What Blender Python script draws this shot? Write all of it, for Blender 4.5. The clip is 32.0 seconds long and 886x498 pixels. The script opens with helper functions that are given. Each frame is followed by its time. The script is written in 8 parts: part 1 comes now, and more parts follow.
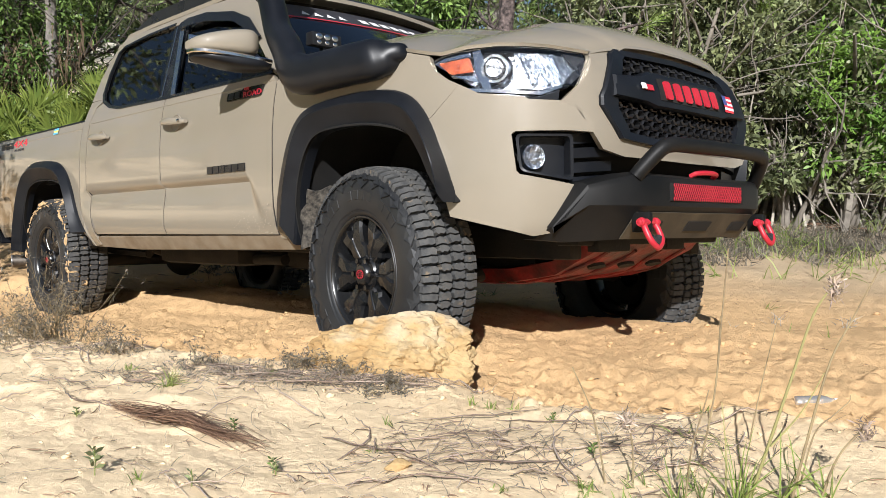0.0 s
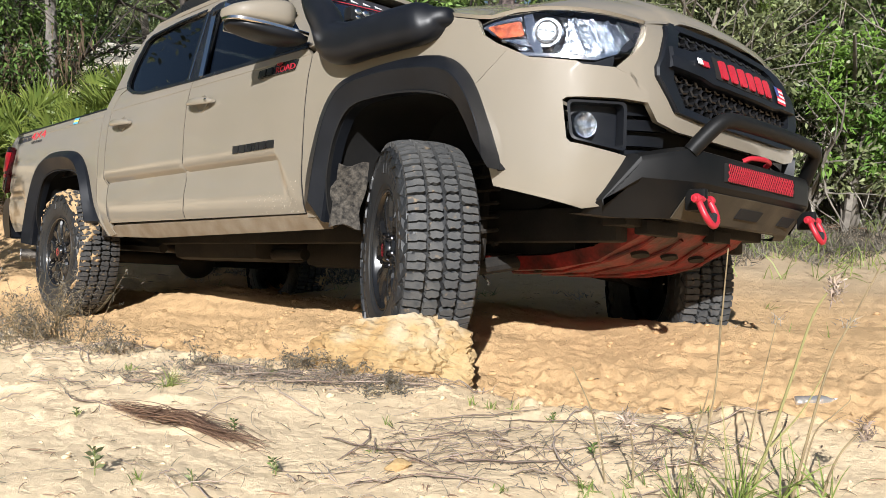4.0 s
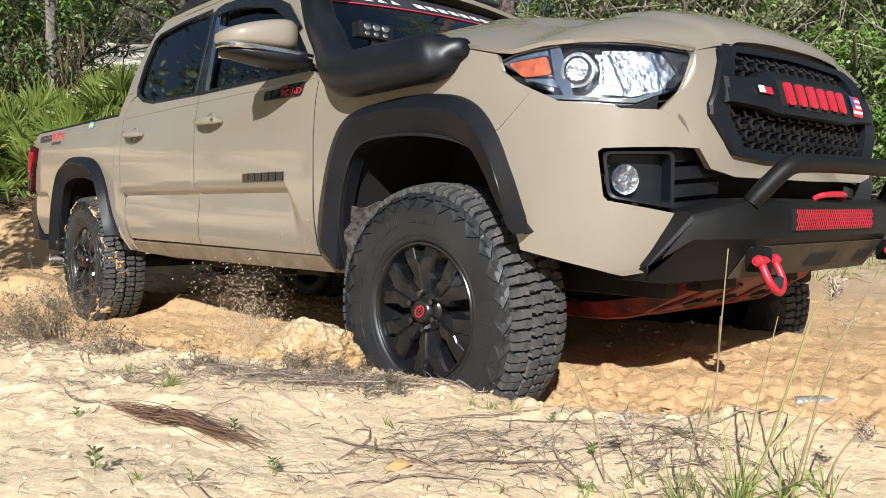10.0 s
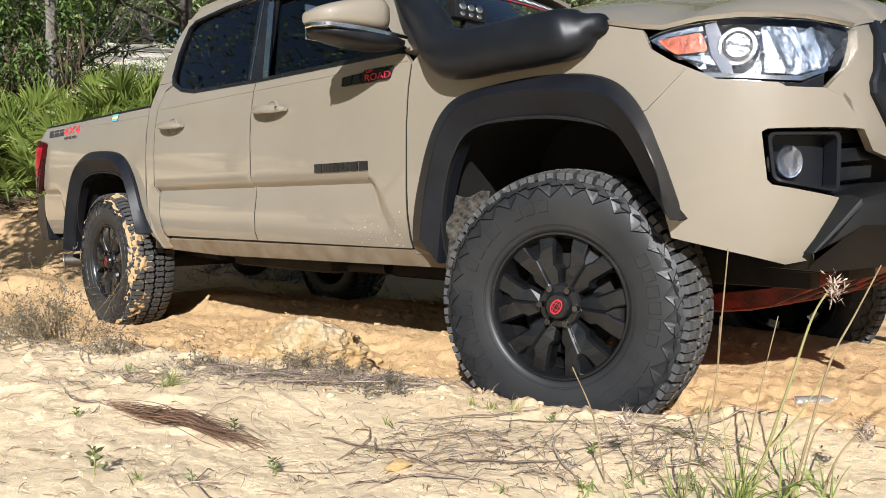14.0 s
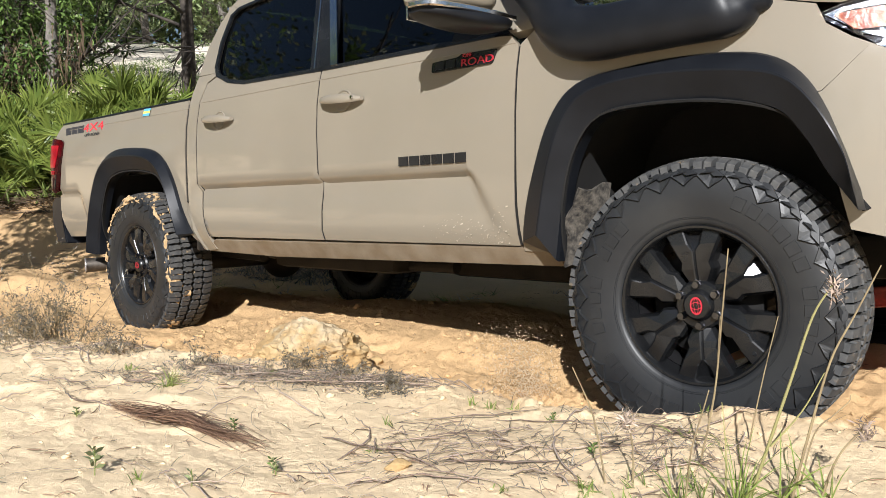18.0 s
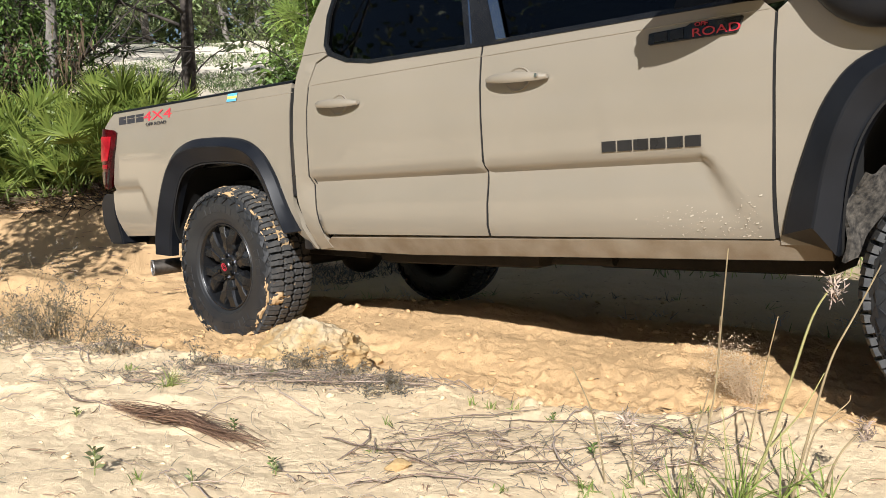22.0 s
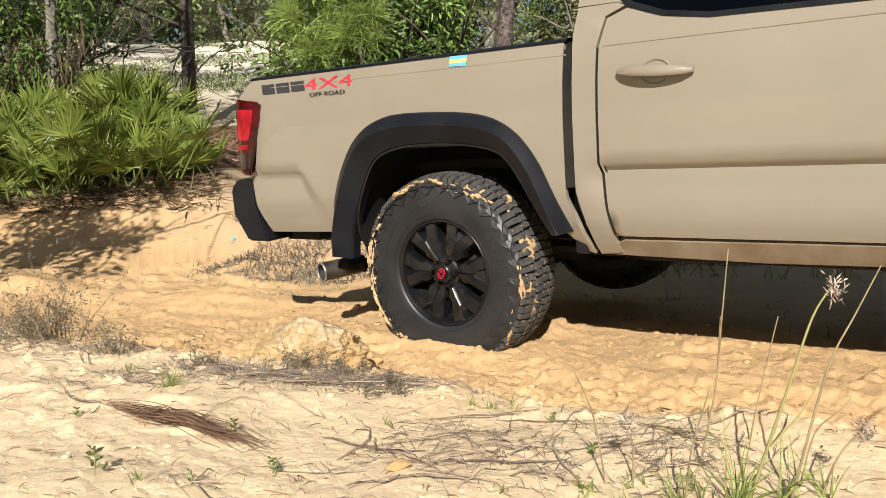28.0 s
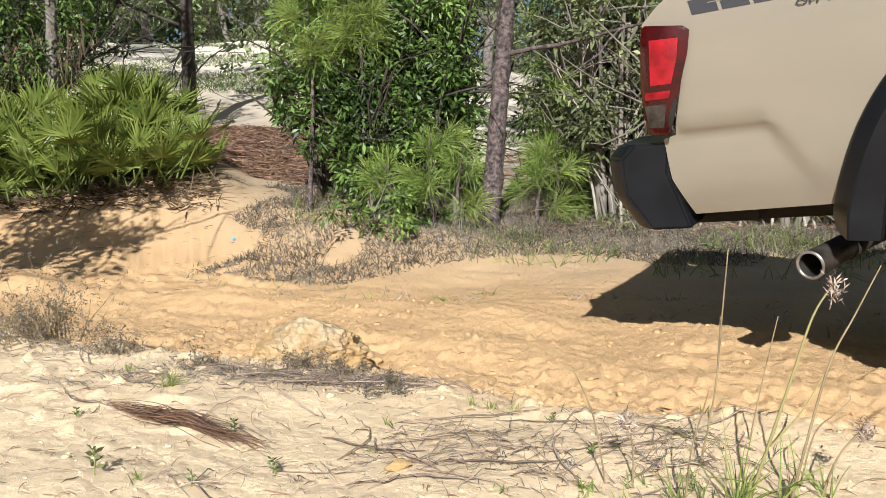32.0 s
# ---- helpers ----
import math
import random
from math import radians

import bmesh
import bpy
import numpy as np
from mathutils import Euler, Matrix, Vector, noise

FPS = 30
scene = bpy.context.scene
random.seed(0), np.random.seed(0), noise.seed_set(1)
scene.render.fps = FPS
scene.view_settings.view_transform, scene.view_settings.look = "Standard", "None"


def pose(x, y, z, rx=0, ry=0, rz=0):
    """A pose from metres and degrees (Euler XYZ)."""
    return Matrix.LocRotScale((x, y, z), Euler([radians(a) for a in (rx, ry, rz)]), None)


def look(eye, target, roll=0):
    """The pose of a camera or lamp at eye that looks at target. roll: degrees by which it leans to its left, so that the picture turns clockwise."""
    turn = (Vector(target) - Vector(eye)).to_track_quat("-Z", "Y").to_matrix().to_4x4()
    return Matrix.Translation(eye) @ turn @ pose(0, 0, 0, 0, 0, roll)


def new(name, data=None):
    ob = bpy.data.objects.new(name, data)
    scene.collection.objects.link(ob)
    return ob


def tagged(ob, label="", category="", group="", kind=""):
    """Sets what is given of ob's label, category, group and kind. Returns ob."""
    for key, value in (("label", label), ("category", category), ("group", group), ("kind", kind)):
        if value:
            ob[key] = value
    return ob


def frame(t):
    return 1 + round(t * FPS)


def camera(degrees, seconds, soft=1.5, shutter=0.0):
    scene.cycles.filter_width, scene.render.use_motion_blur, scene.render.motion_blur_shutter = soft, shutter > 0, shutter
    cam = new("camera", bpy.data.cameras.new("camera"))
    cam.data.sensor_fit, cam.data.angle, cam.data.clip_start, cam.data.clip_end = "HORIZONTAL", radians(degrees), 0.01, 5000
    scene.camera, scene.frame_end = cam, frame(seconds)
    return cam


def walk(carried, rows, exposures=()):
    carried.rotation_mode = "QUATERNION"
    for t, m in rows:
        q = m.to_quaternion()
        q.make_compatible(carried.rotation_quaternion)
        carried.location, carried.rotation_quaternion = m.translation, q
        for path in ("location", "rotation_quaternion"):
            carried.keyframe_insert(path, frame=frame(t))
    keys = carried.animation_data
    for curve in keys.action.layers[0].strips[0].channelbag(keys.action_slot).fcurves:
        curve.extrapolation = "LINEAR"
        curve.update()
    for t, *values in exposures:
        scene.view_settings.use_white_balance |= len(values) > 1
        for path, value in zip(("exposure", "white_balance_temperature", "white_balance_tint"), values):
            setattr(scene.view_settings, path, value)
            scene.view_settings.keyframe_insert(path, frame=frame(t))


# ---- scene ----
cam = camera(56.8, 32.0, soft=0.75)
EYE = pose(0, 0, 0.66, 85.5, 0, 0)
walk(cam, [(0, EYE), (32, EYE)], exposures=[(0, 0.51, 6200, 11), (21.5, 0.51, 6200, 11), (24, 0.49, 6850, 11), (28, 0.49, 6850, 11), (29.5, 0.48, 6450, 11), (32, 0.47, 6300, 11)])

# ---- world, sun, exposure ----
SUN_EL, SUN_AZ = radians(29), radians(186)      # azimuth clockwise from +y
world = bpy.data.worlds.new("world")
scene.world = world
world.use_nodes = True
wn = world.node_tree.nodes
sky = wn.new("ShaderNodeTexSky")
sky.sky_type, sky.sun_disc = "NISHITA", False
sky.sun_elevation, sky.sun_rotation = SUN_EL, SUN_AZ
world.node_tree.links.new(sky.outputs[0], wn["Background"].inputs[0])
wn["Background"].inputs[1].default_value = 0.044
sun = new("sun", bpy.data.lights.new("sun", "SUN"))
sun.data.energy, sun.data.angle, sun.data.color = 5.0, radians(0.55), (1.0, 0.975, 0.935)
SUNDIR = Vector((math.sin(SUN_AZ) * math.cos(SUN_EL), math.cos(SUN_AZ) * math.cos(SUN_EL), math.sin(SUN_EL)))
sun.matrix_world = look(SUNDIR * 30, (0, 0, 0))
scene.view_settings.exposure = 0.51


# ---- materials ----
def mat(name, a, b=None, rough=0.6, metal=0.0, scale=8.0, fine=0.0, bump=0.0, bscale=60.0, coat=0.0, rvar=0.0, obvar=0.0,
        spec=0.5, trans=0.0, grain=0.0, subs=None):
    """Principled material: colour a to b by broad noise, fine speckle, bump, roughness variation, variation per object."""
    m = bpy.data.materials.new(name)
    m.use_nodes = True
    n, l = m.node_tree.nodes, m.node_tree.links
    bs = n["Principled BSDF"]
    bs.inputs["Roughness"].default_value = rough
    bs.inputs["Metallic"].default_value = metal
    bs.inputs["Specular IOR Level"].default_value = spec
    if coat:
        bs.inputs["Coat Weight"].default_value = coat
        bs.inputs["Coat Roughness"].default_value = 0.04
    if trans:
        bs.inputs["Transmission Weight"].default_value = trans
    co = n.new("ShaderNodeTexCoord")
    b = b or tuple(min(1, c * 1.25) for c in a)
    nz = n.new("ShaderNodeTexNoise")
    nz.inputs["Scale"].default_value, nz.inputs["Detail"].default_value = scale, 5
    l.new(co.outputs["Object"], nz.inputs["Vector"])
    mr = n.new("ShaderNodeMapRange")
    mr.inputs[1].default_value, mr.inputs[2].default_value = 0.32, 0.68
    l.new(nz.outputs[0], mr.inputs[0])
    mx = n.new("ShaderNodeMix")
    mx.data_type = "RGBA"
    mx.inputs[6].default_value, mx.inputs[7].default_value = (*a, 1), (*b, 1)
    l.new(mr.outputs[0], mx.inputs[0])
    col = mx.outputs[2]
    if fine or obvar:
        hs = n.new("ShaderNodeHueSaturation")
        l.new(col, hs.inputs["Color"])
        add = n.new("ShaderNodeMath")
        add.operation, add.inputs[0].default_value, add.inputs[1].default_value = "ADD", 1.0, 0.0
        if fine:
            nf = n.new("ShaderNodeTexNoise")
            nf.inputs["Scale"].default_value, nf.inputs["Detail"].default_value = bscale * 1.7, 3
            l.new(co.outputs["Object"], nf.inputs["Vector"])
            ma = n.new("ShaderNodeMath")
            ma.operation = "MULTIPLY_ADD"
            ma.inputs[1].default_value, ma.inputs[2].default_value = fine * 2, 1 - fine
            l.new(nf.outputs[0], ma.inputs[0])
            l.new(ma.outputs[0], add.inputs[0])
        if obvar:
            g = n.new("ShaderNodeNewGeometry")
            mo = n.new("ShaderNodeMath")
            mo.operation = "MULTIPLY_ADD"
            mo.inputs[1].default_value, mo.inputs[2].default_value = obvar * 2, -obvar
            l.new(g.outputs["Random Per Island"], mo.inputs[0])
            l.new(mo.outputs[0], add.inputs[1])
        l.new(add.outputs[0], hs.inputs["Value"])
        col = hs.outputs[0]
    l.new(col, bs.inputs["Base Color"])
    if rvar:
        rr = n.new("ShaderNodeMapRange")
        rr.inputs[3].default_value, rr.inputs[4].default_value = max(0.02, rough - rvar), min(1, rough + rvar)
        l.new(nz.outputs[0], rr.inputs[0])
        l.new(rr.outputs[0], bs.inputs["Roughness"])
    if bump:
        nb = n.new("ShaderNodeTexNoise")
        nb.inputs["Scale"].default_value, nb.inputs["Detail"].default_value = bscale, 6
        l.new(co.outputs["Object"], nb.inputs["Vector"])
        bp = n.new("ShaderNodeBump")
        bp.inputs["Strength"].default_value, bp.inputs["Distance"].default_value = bump, 0.5 / bscale
        l.new(nb.outputs[0], bp.inputs["Height"])
        l.new(bp.outputs[0], bs.inputs["Normal"])
    if subs:
        bs.inputs["Subsurface Weight"].default_value = subs
        bs.inputs["Subsurface Scale"].default_value = 0.02
    return m


def leafmat(name, a, b, rough=0.45, var=0.35, through_=0.13):
    """Leaf: diffuse and gloss with light through the blade, colour varied leaf by leaf."""
    m = mat(name, a, b, rough=rough, scale=1.3, obvar=var, spec=0.28)
    n, l = m.node_tree.nodes, m.node_tree.links
    bs, out = n["Principled BSDF"], n["Material Output"]
    tr = n.new("ShaderNodeBsdfTranslucent")
    src = bs.inputs["Base Color"].links[0].from_socket
    br = n.new("ShaderNodeHueSaturation")
    br.inputs["Hue"].default_value, br.inputs["Value"].default_value = 0.485, 1.25
    l.new(src, br.inputs["Color"])
    l.new(br.outputs[0], tr.inputs[0])
    ms = n.new("ShaderNodeMixShader")
    ms.inputs[0].default_value = through_
    l.new(bs.outputs[0], ms.inputs[1])
    l.new(tr.outputs[0], ms.inputs[2])
    l.new(ms.outputs[0], out.inputs[0])
    return m


PAINT = mat("tan_paint", (0.236, 0.207, 0.160), (0.254, 0.222, 0.172), rough=0.5, scale=2.2, bump=0.012, bscale=400, coat=1.0, rvar=0.06, fine=0.02, spec=0.3)
BLACK_PLASTIC = mat("black_plastic", (0.0065, 0.0075, 0.010), (0.011, 0.0125, 0.016), rough=0.37, scale=7, bump=0.12, bscale=900, rvar=0.10, spec=0.24)
SATIN = mat("satin_black", (0.010, 0.010, 0.011), (0.017, 0.017, 0.018), rough=0.30, scale=9, rvar=0.1)
GLOSS = mat("gloss_black", (0.006, 0.0063, 0.007), (0.012, 0.0125, 0.0135), rough=0.26, scale=9, rvar=0.05, spec=0.6)
RUBBER_SIDE = mat("sidewall_rubber", (0.011, 0.012, 0.014), (0.026, 0.027, 0.028), rough=0.46, scale=6, fine=0.15, bump=0.12, bscale=300)
SAND_CAKE = mat("caked_sand", (0.40, 0.27, 0.135), (0.50, 0.35, 0.19), rough=0.95, scale=20, bump=0.5, bscale=160, fine=0.2)
STEEL_PAINT = mat("powder_coat", (0.005, 0.0055, 0.006), (0.013, 0.0125, 0.012), rough=0.5, scale=5, bump=0.25, bscale=500, rvar=0.12, spec=0.2)
BARE = mat("dusty_steel", (0.040, 0.033, 0.023), (0.085, 0.070, 0.047), rough=0.7, metal=0.2, scale=8, fine=0.2, bump=0.3, bscale=120)
UNDER = mat("dirty_underbody", (0.006, 0.0055, 0.005), (0.022, 0.018, 0.014), rough=0.85, scale=6, fine=0.3, bump=0.4, bscale=90)
RED = mat("red_enamel", (0.40, 0.016, 0.030), (0.48, 0.024, 0.04), rough=0.4, scale=8, fine=0.06)
RED_SKID = mat("red_skid", (0.035, 0.008, 0.007), (0.30, 0.020, 0.018), rough=0.5, scale=11, fine=0.5, bump=0.45, bscale=45, rvar=0.15)
RED_DECAL = mat("red_decal", (0.60, 0.03, 0.05), (0.66, 0.04, 0.06), rough=0.5)
DARK_DECAL = mat("dark_decal", (0.025, 0.025, 0.03), (0.035, 0.035, 0.04), rough=0.5)
WHITE_DECAL = mat("white_decal", (0.72, 0.72, 0.72), (0.78, 0.78, 0.78), rough=0.5)
BLUE_DECAL = mat("blue_decal", (0.10, 0.38, 0.55), (0.12, 0.42, 0.6), rough=0.5)
NAVY_DECAL = mat("navy_decal", (0.05, 0.07, 0.22), (0.06, 0.08, 0.25), rough=0.5)
YELLOW_DECAL = mat("yellow_decal", (0.75, 0.62, 0.12), (0.8, 0.66, 0.15), rough=0.5)
CHROME = mat("chrome", (0.75, 0.76, 0.78), (0.82, 0.82, 0.83), rough=0.10, metal=1.0)
REFLECTOR = mat("lamp_reflector", (0.30, 0.335, 0.39), (0.52, 0.56, 0.63), rough=0.27, metal=1.0, scale=30, bump=0.8, bscale=32)
AMBER = mat("amber_lens", (0.09, 0.014, 0.006), (0.24, 0.055, 0.018), rough=0.25, scale=38, coat=0.4, fine=0.3, bump=0.5, bscale=70)
LAMP_CHROME = mat("lamp_housing", (0.55, 0.60, 0.66), (0.72, 0.76, 0.82), rough=0.16, metal=1.0, scale=24, bump=0.3, bscale=30)
LENS_GREY = mat("grey_lens", (0.012, 0.010, 0.010), (0.055, 0.045, 0.04), rough=0.25, scale=25, coat=0.3, bump=0.3, bscale=120)
TAIL_CORE = mat("bright_red_lens", (0.20, 0.003, 0.008), (0.42, 0.010, 0.020), rough=0.3, scale=22, coat=0.15, spec=0.3, bump=0.3, bscale=140)
TAIL_RED = mat("red_lens", (0.022, 0.0006, 0.0015), (0.06, 0.0015, 0.003), rough=0.22, scale=14, coat=0.25, bump=0.1, bscale=60, spec=0.3)
GALV = mat("exhaust_steel", (0.055, 0.05, 0.045), (0.16, 0.14, 0.12), rough=0.5, metal=0.8, scale=20, fine=0.2, rvar=0.15)
LIP_STEEL = mat("worn_steel", (0.22, 0.21, 0.20), (0.42, 0.40, 0.38), rough=0.45, metal=0.7, scale=30, fine=0.3)
# near black: the colour carries the shade of wells, seams, slots and bore
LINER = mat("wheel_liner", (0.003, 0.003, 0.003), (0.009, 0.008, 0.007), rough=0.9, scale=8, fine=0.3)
DUSTY_PAINT = mat("dusty_tan_paint", (0.185, 0.135, 0.085), (0.265, 0.222, 0.162), rough=0.7, scale=9, fine=0.15, bump=0.1, bscale=220, spec=0.2)
MUD = mat("dried_mud", (0.014, 0.0125, 0.011), (0.105, 0.092, 0.075), rough=0.95, scale=55, fine=0.6, bump=0.7, bscale=90)
INTERIOR = mat("dark_interior", (0.012, 0.012, 0.013), (0.02, 0.02, 0.02), rough=0.9)


def glassmat(name, tint, rough=0.02):
    m = bpy.data.materials.new(name)
    m.use_nodes = True
    bs = m.node_tree.nodes["Principled BSDF"]
    bs.inputs["Base Color"].default_value = (*tint, 1)
    bs.inputs["Roughness"].default_value = rough
    bs.inputs["Transmission Weight"].default_value = 1.0
    bs.inputs["IOR"].default_value = 1.45
    return m


GLASS = glassmat("tinted_glass", (0.05, 0.06, 0.07))
CLEAR = glassmat("clear_lens", (0.95, 0.96, 0.97))


# ---- mesh helpers ----
def part(name, bm, material, parent=None, label="", smooth=True, angle=35):
    """Links a bmesh as one mesh object, under a thing or a part where one is given."""
    me = bpy.data.meshes.new(name)
    bm.to_mesh(me)
    bm.free()
    return link(name, me, material, parent, label, smooth, angle)


def link(name, me, material, parent=None, label="", smooth=True, angle=35):
    for m_ in (material if isinstance(material, (list, tuple)) else [material]):
        me.materials.append(m_)
    if smooth:
        me.shade_smooth()
        me.set_sharp_from_angle(angle=radians(angle))
    ob = new(name, me)
    if parent:
        ob.parent = parent
    if label:
        ob["label"] = label
    return ob


def pymesh(name, verts, faces, material, parent=None, label="", smooth=True, angle=35):
    me = bpy.data.meshes.new(name)
    me.from_pydata([tuple(v) for v in verts], [], [tuple(f) for f in faces])
    me.update()
    return link(name, me, material, parent, label, smooth, angle)


def npmesh(name, verts, faces, material, parent=None, label="", smooth=False, mats=None):
    """Mesh from numpy arrays of vertices and of faces that all have as many corners."""
    verts, faces = np.asarray(verts, np.float32), np.asarray(faces, np.int32)
    me = bpy.data.meshes.new(name)
    me.vertices.add(len(verts))
    me.vertices.foreach_set("co", verts.ravel())
    k = faces.shape[1]
    me.loops.add(faces.size)
    me.loops.foreach_set("vertex_index", faces.ravel())
    me.polygons.add(len(faces))
    me.polygons.foreach_set("loop_start", np.arange(0, faces.size, k, dtype=np.int32))
    if mats is not None:
        me.polygons.foreach_set("material_index", np.asarray(mats, np.int32))
    me.update(calc_edges=True)
    me.validate()
    for m_ in (material if isinstance(material, (list, tuple)) else [material]):
        me.materials.append(m_)
    if smooth:
        me.shade_smooth()
    ob = new(name, me)
    if parent:
        ob.parent = parent
    if label:
        ob["label"] = label
    return ob


def box(bm, c, size, bevel=0.0, m=None, seg=2):
    """Adds a bevelled box; m turns it about its centre."""
    r = bmesh.ops.create_cube(bm, size=1.0)
    t = Matrix.Translation(c) @ (m or Matrix()) @ Matrix.Diagonal((*size, 1))
    bmesh.ops.transform(bm, matrix=t, verts=r["verts"])
    if bevel:
        es = list({e for v in r["verts"] for e in v.link_edges})
        bmesh.ops.bevel(bm, geom=es, offset=bevel, segments=seg, affect="EDGES", profile=0.6)
    return bm


def tube(bm, pts, rad, seg=12, cap=True, taper=None):
    """Adds a tube through points; rad a number or one per point."""
    pts = [Vector(p) for p in pts]
    rads = rad if isinstance(rad, (list, tuple)) else [rad] * len(pts)
    rings, up = [], Vector((0.13, 0.21, 0.97))
    for i, p in enumerate(pts):
        t = (pts[min(i + 1, len(pts) - 1)] - pts[max(i - 1, 0)]).normalized()
        a = t.cross(up)
        if a.length < 0.15:
            a = t.cross(Vector((1, 0.1, 0)))
        a.normalize()
        b = t.cross(a)
        up = -a.cross(t) if False else up
        rings.append([bm.verts.new(p + rads[i] * (math.cos(k * math.tau / seg) * a + math.sin(k * math.tau / seg) * b)) for k in range(seg)])
    for r0, r1 in zip(rings, rings[1:]):
        for k in range(seg):
            bm.faces.new((r0[k], r0[(k + 1) % seg], r1[(k + 1) % seg], r1[k]))
    if cap:
        bm.faces.new(rings[0][::-1])
        bm.faces.new(rings[-1])
    return bm


def smooth_path(pts, n=6):
    """Catmull-Rom through points."""
    p = [Vector(q) for q in pts]
    p = [2 * p[0] - p[1]] + p + [2 * p[-1] - p[-2]]
    out = []
    for i in range(1, len(p) - 2):
        for k in range(n):
            t = k / n
            out.append(0.5 * (2 * p[i] + (p[i + 1] - p[i - 1]) * t + (2 * p[i - 1] - 5 * p[i] + 4 * p[i + 1] - p[i + 2]) * t * t
                              + (3 * p[i] - p[i - 1] - 3 * p[i + 1] + p[i + 2]) * t ** 3))
    out.append(p[-2])
    return out


def loft(bm, rows, close=False):
    """Adds a skin over rows of points, all of one length."""
    vs = [[bm.verts.new(p) for p in row] for row in rows]
    for r0, r1 in zip(vs, vs[1:]):
        n = len(r0)
        for k in range(n if close else n - 1):
            bm.faces.new((r0[k], r0[(k + 1) % n], r1[(k + 1) % n], r1[k]))
    return vs


def thicken(bm, t):
    """Gives a sheet a back t behind its face, and edges."""
    bm.normal_update()
    bm.verts.index_update()
    vs, fs = bm.verts[:], bm.faces[:]
    rim = [(e.link_loops[0].vert.index, e.link_loops[0].link_loop_next.vert.index) for e in bm.edges if len(e.link_loops) == 1]
    back = [bm.verts.new(v.co - v.normal * t) for v in vs]
    for f in fs:
        bm.faces.new([back[v.index] for v in reversed(f.verts[:])])
    for a, b in rim:
        bm.faces.new((vs[b], vs[a], back[a], back[b]))


def rsolid(bm, t):
    bmesh.ops.recalc_face_normals(bm, faces=bm.faces[:])
    thicken(bm, t)
    bmesh.ops.recalc_face_normals(bm, faces=bm.faces[:])


# ---- noise on arrays ----
def vnoise(x, y, seed=0):
    xi, yi = np.floor(x).astype(np.int64), np.floor(y).astype(np.int64)
    fx, fy = x - xi, y - yi
    fx, fy = fx * fx * (3 - 2 * fx), fy * fy * (3 - 2 * fy)

    def h(i, j):
        n = (i * 374761393 + j * 668265263 + seed * 974634777) & 0xFFFFFFFF
        n = ((n ^ (n >> 13)) * 1274126177) & 0xFFFFFFFF
        return ((n ^ (n >> 16)) & 0xFFFF) / 32767.5 - 1

    return (h(xi, yi) * (1 - fx) + h(xi + 1, yi) * fx) * (1 - fy) + (h(xi, yi + 1) * (1 - fx) + h(xi + 1, yi + 1) * fx) * fy


def fbm(x, y, seed=0, octaves=4):
    return sum(vnoise(x * 2.03 ** k, y * 2.03 ** k, seed + k) * 0.5 ** k for k in range(octaves))


def step(a, b, x):
    t = np.clip((x - a) / (b - a), 0, 1)
    return t * t * (3 - 2 * t)


# ---- ground ----
def along(x, y):
    return 0.82 * x - 0.572 * y, 0.572 * x + 0.82 * y      # along the track, across it


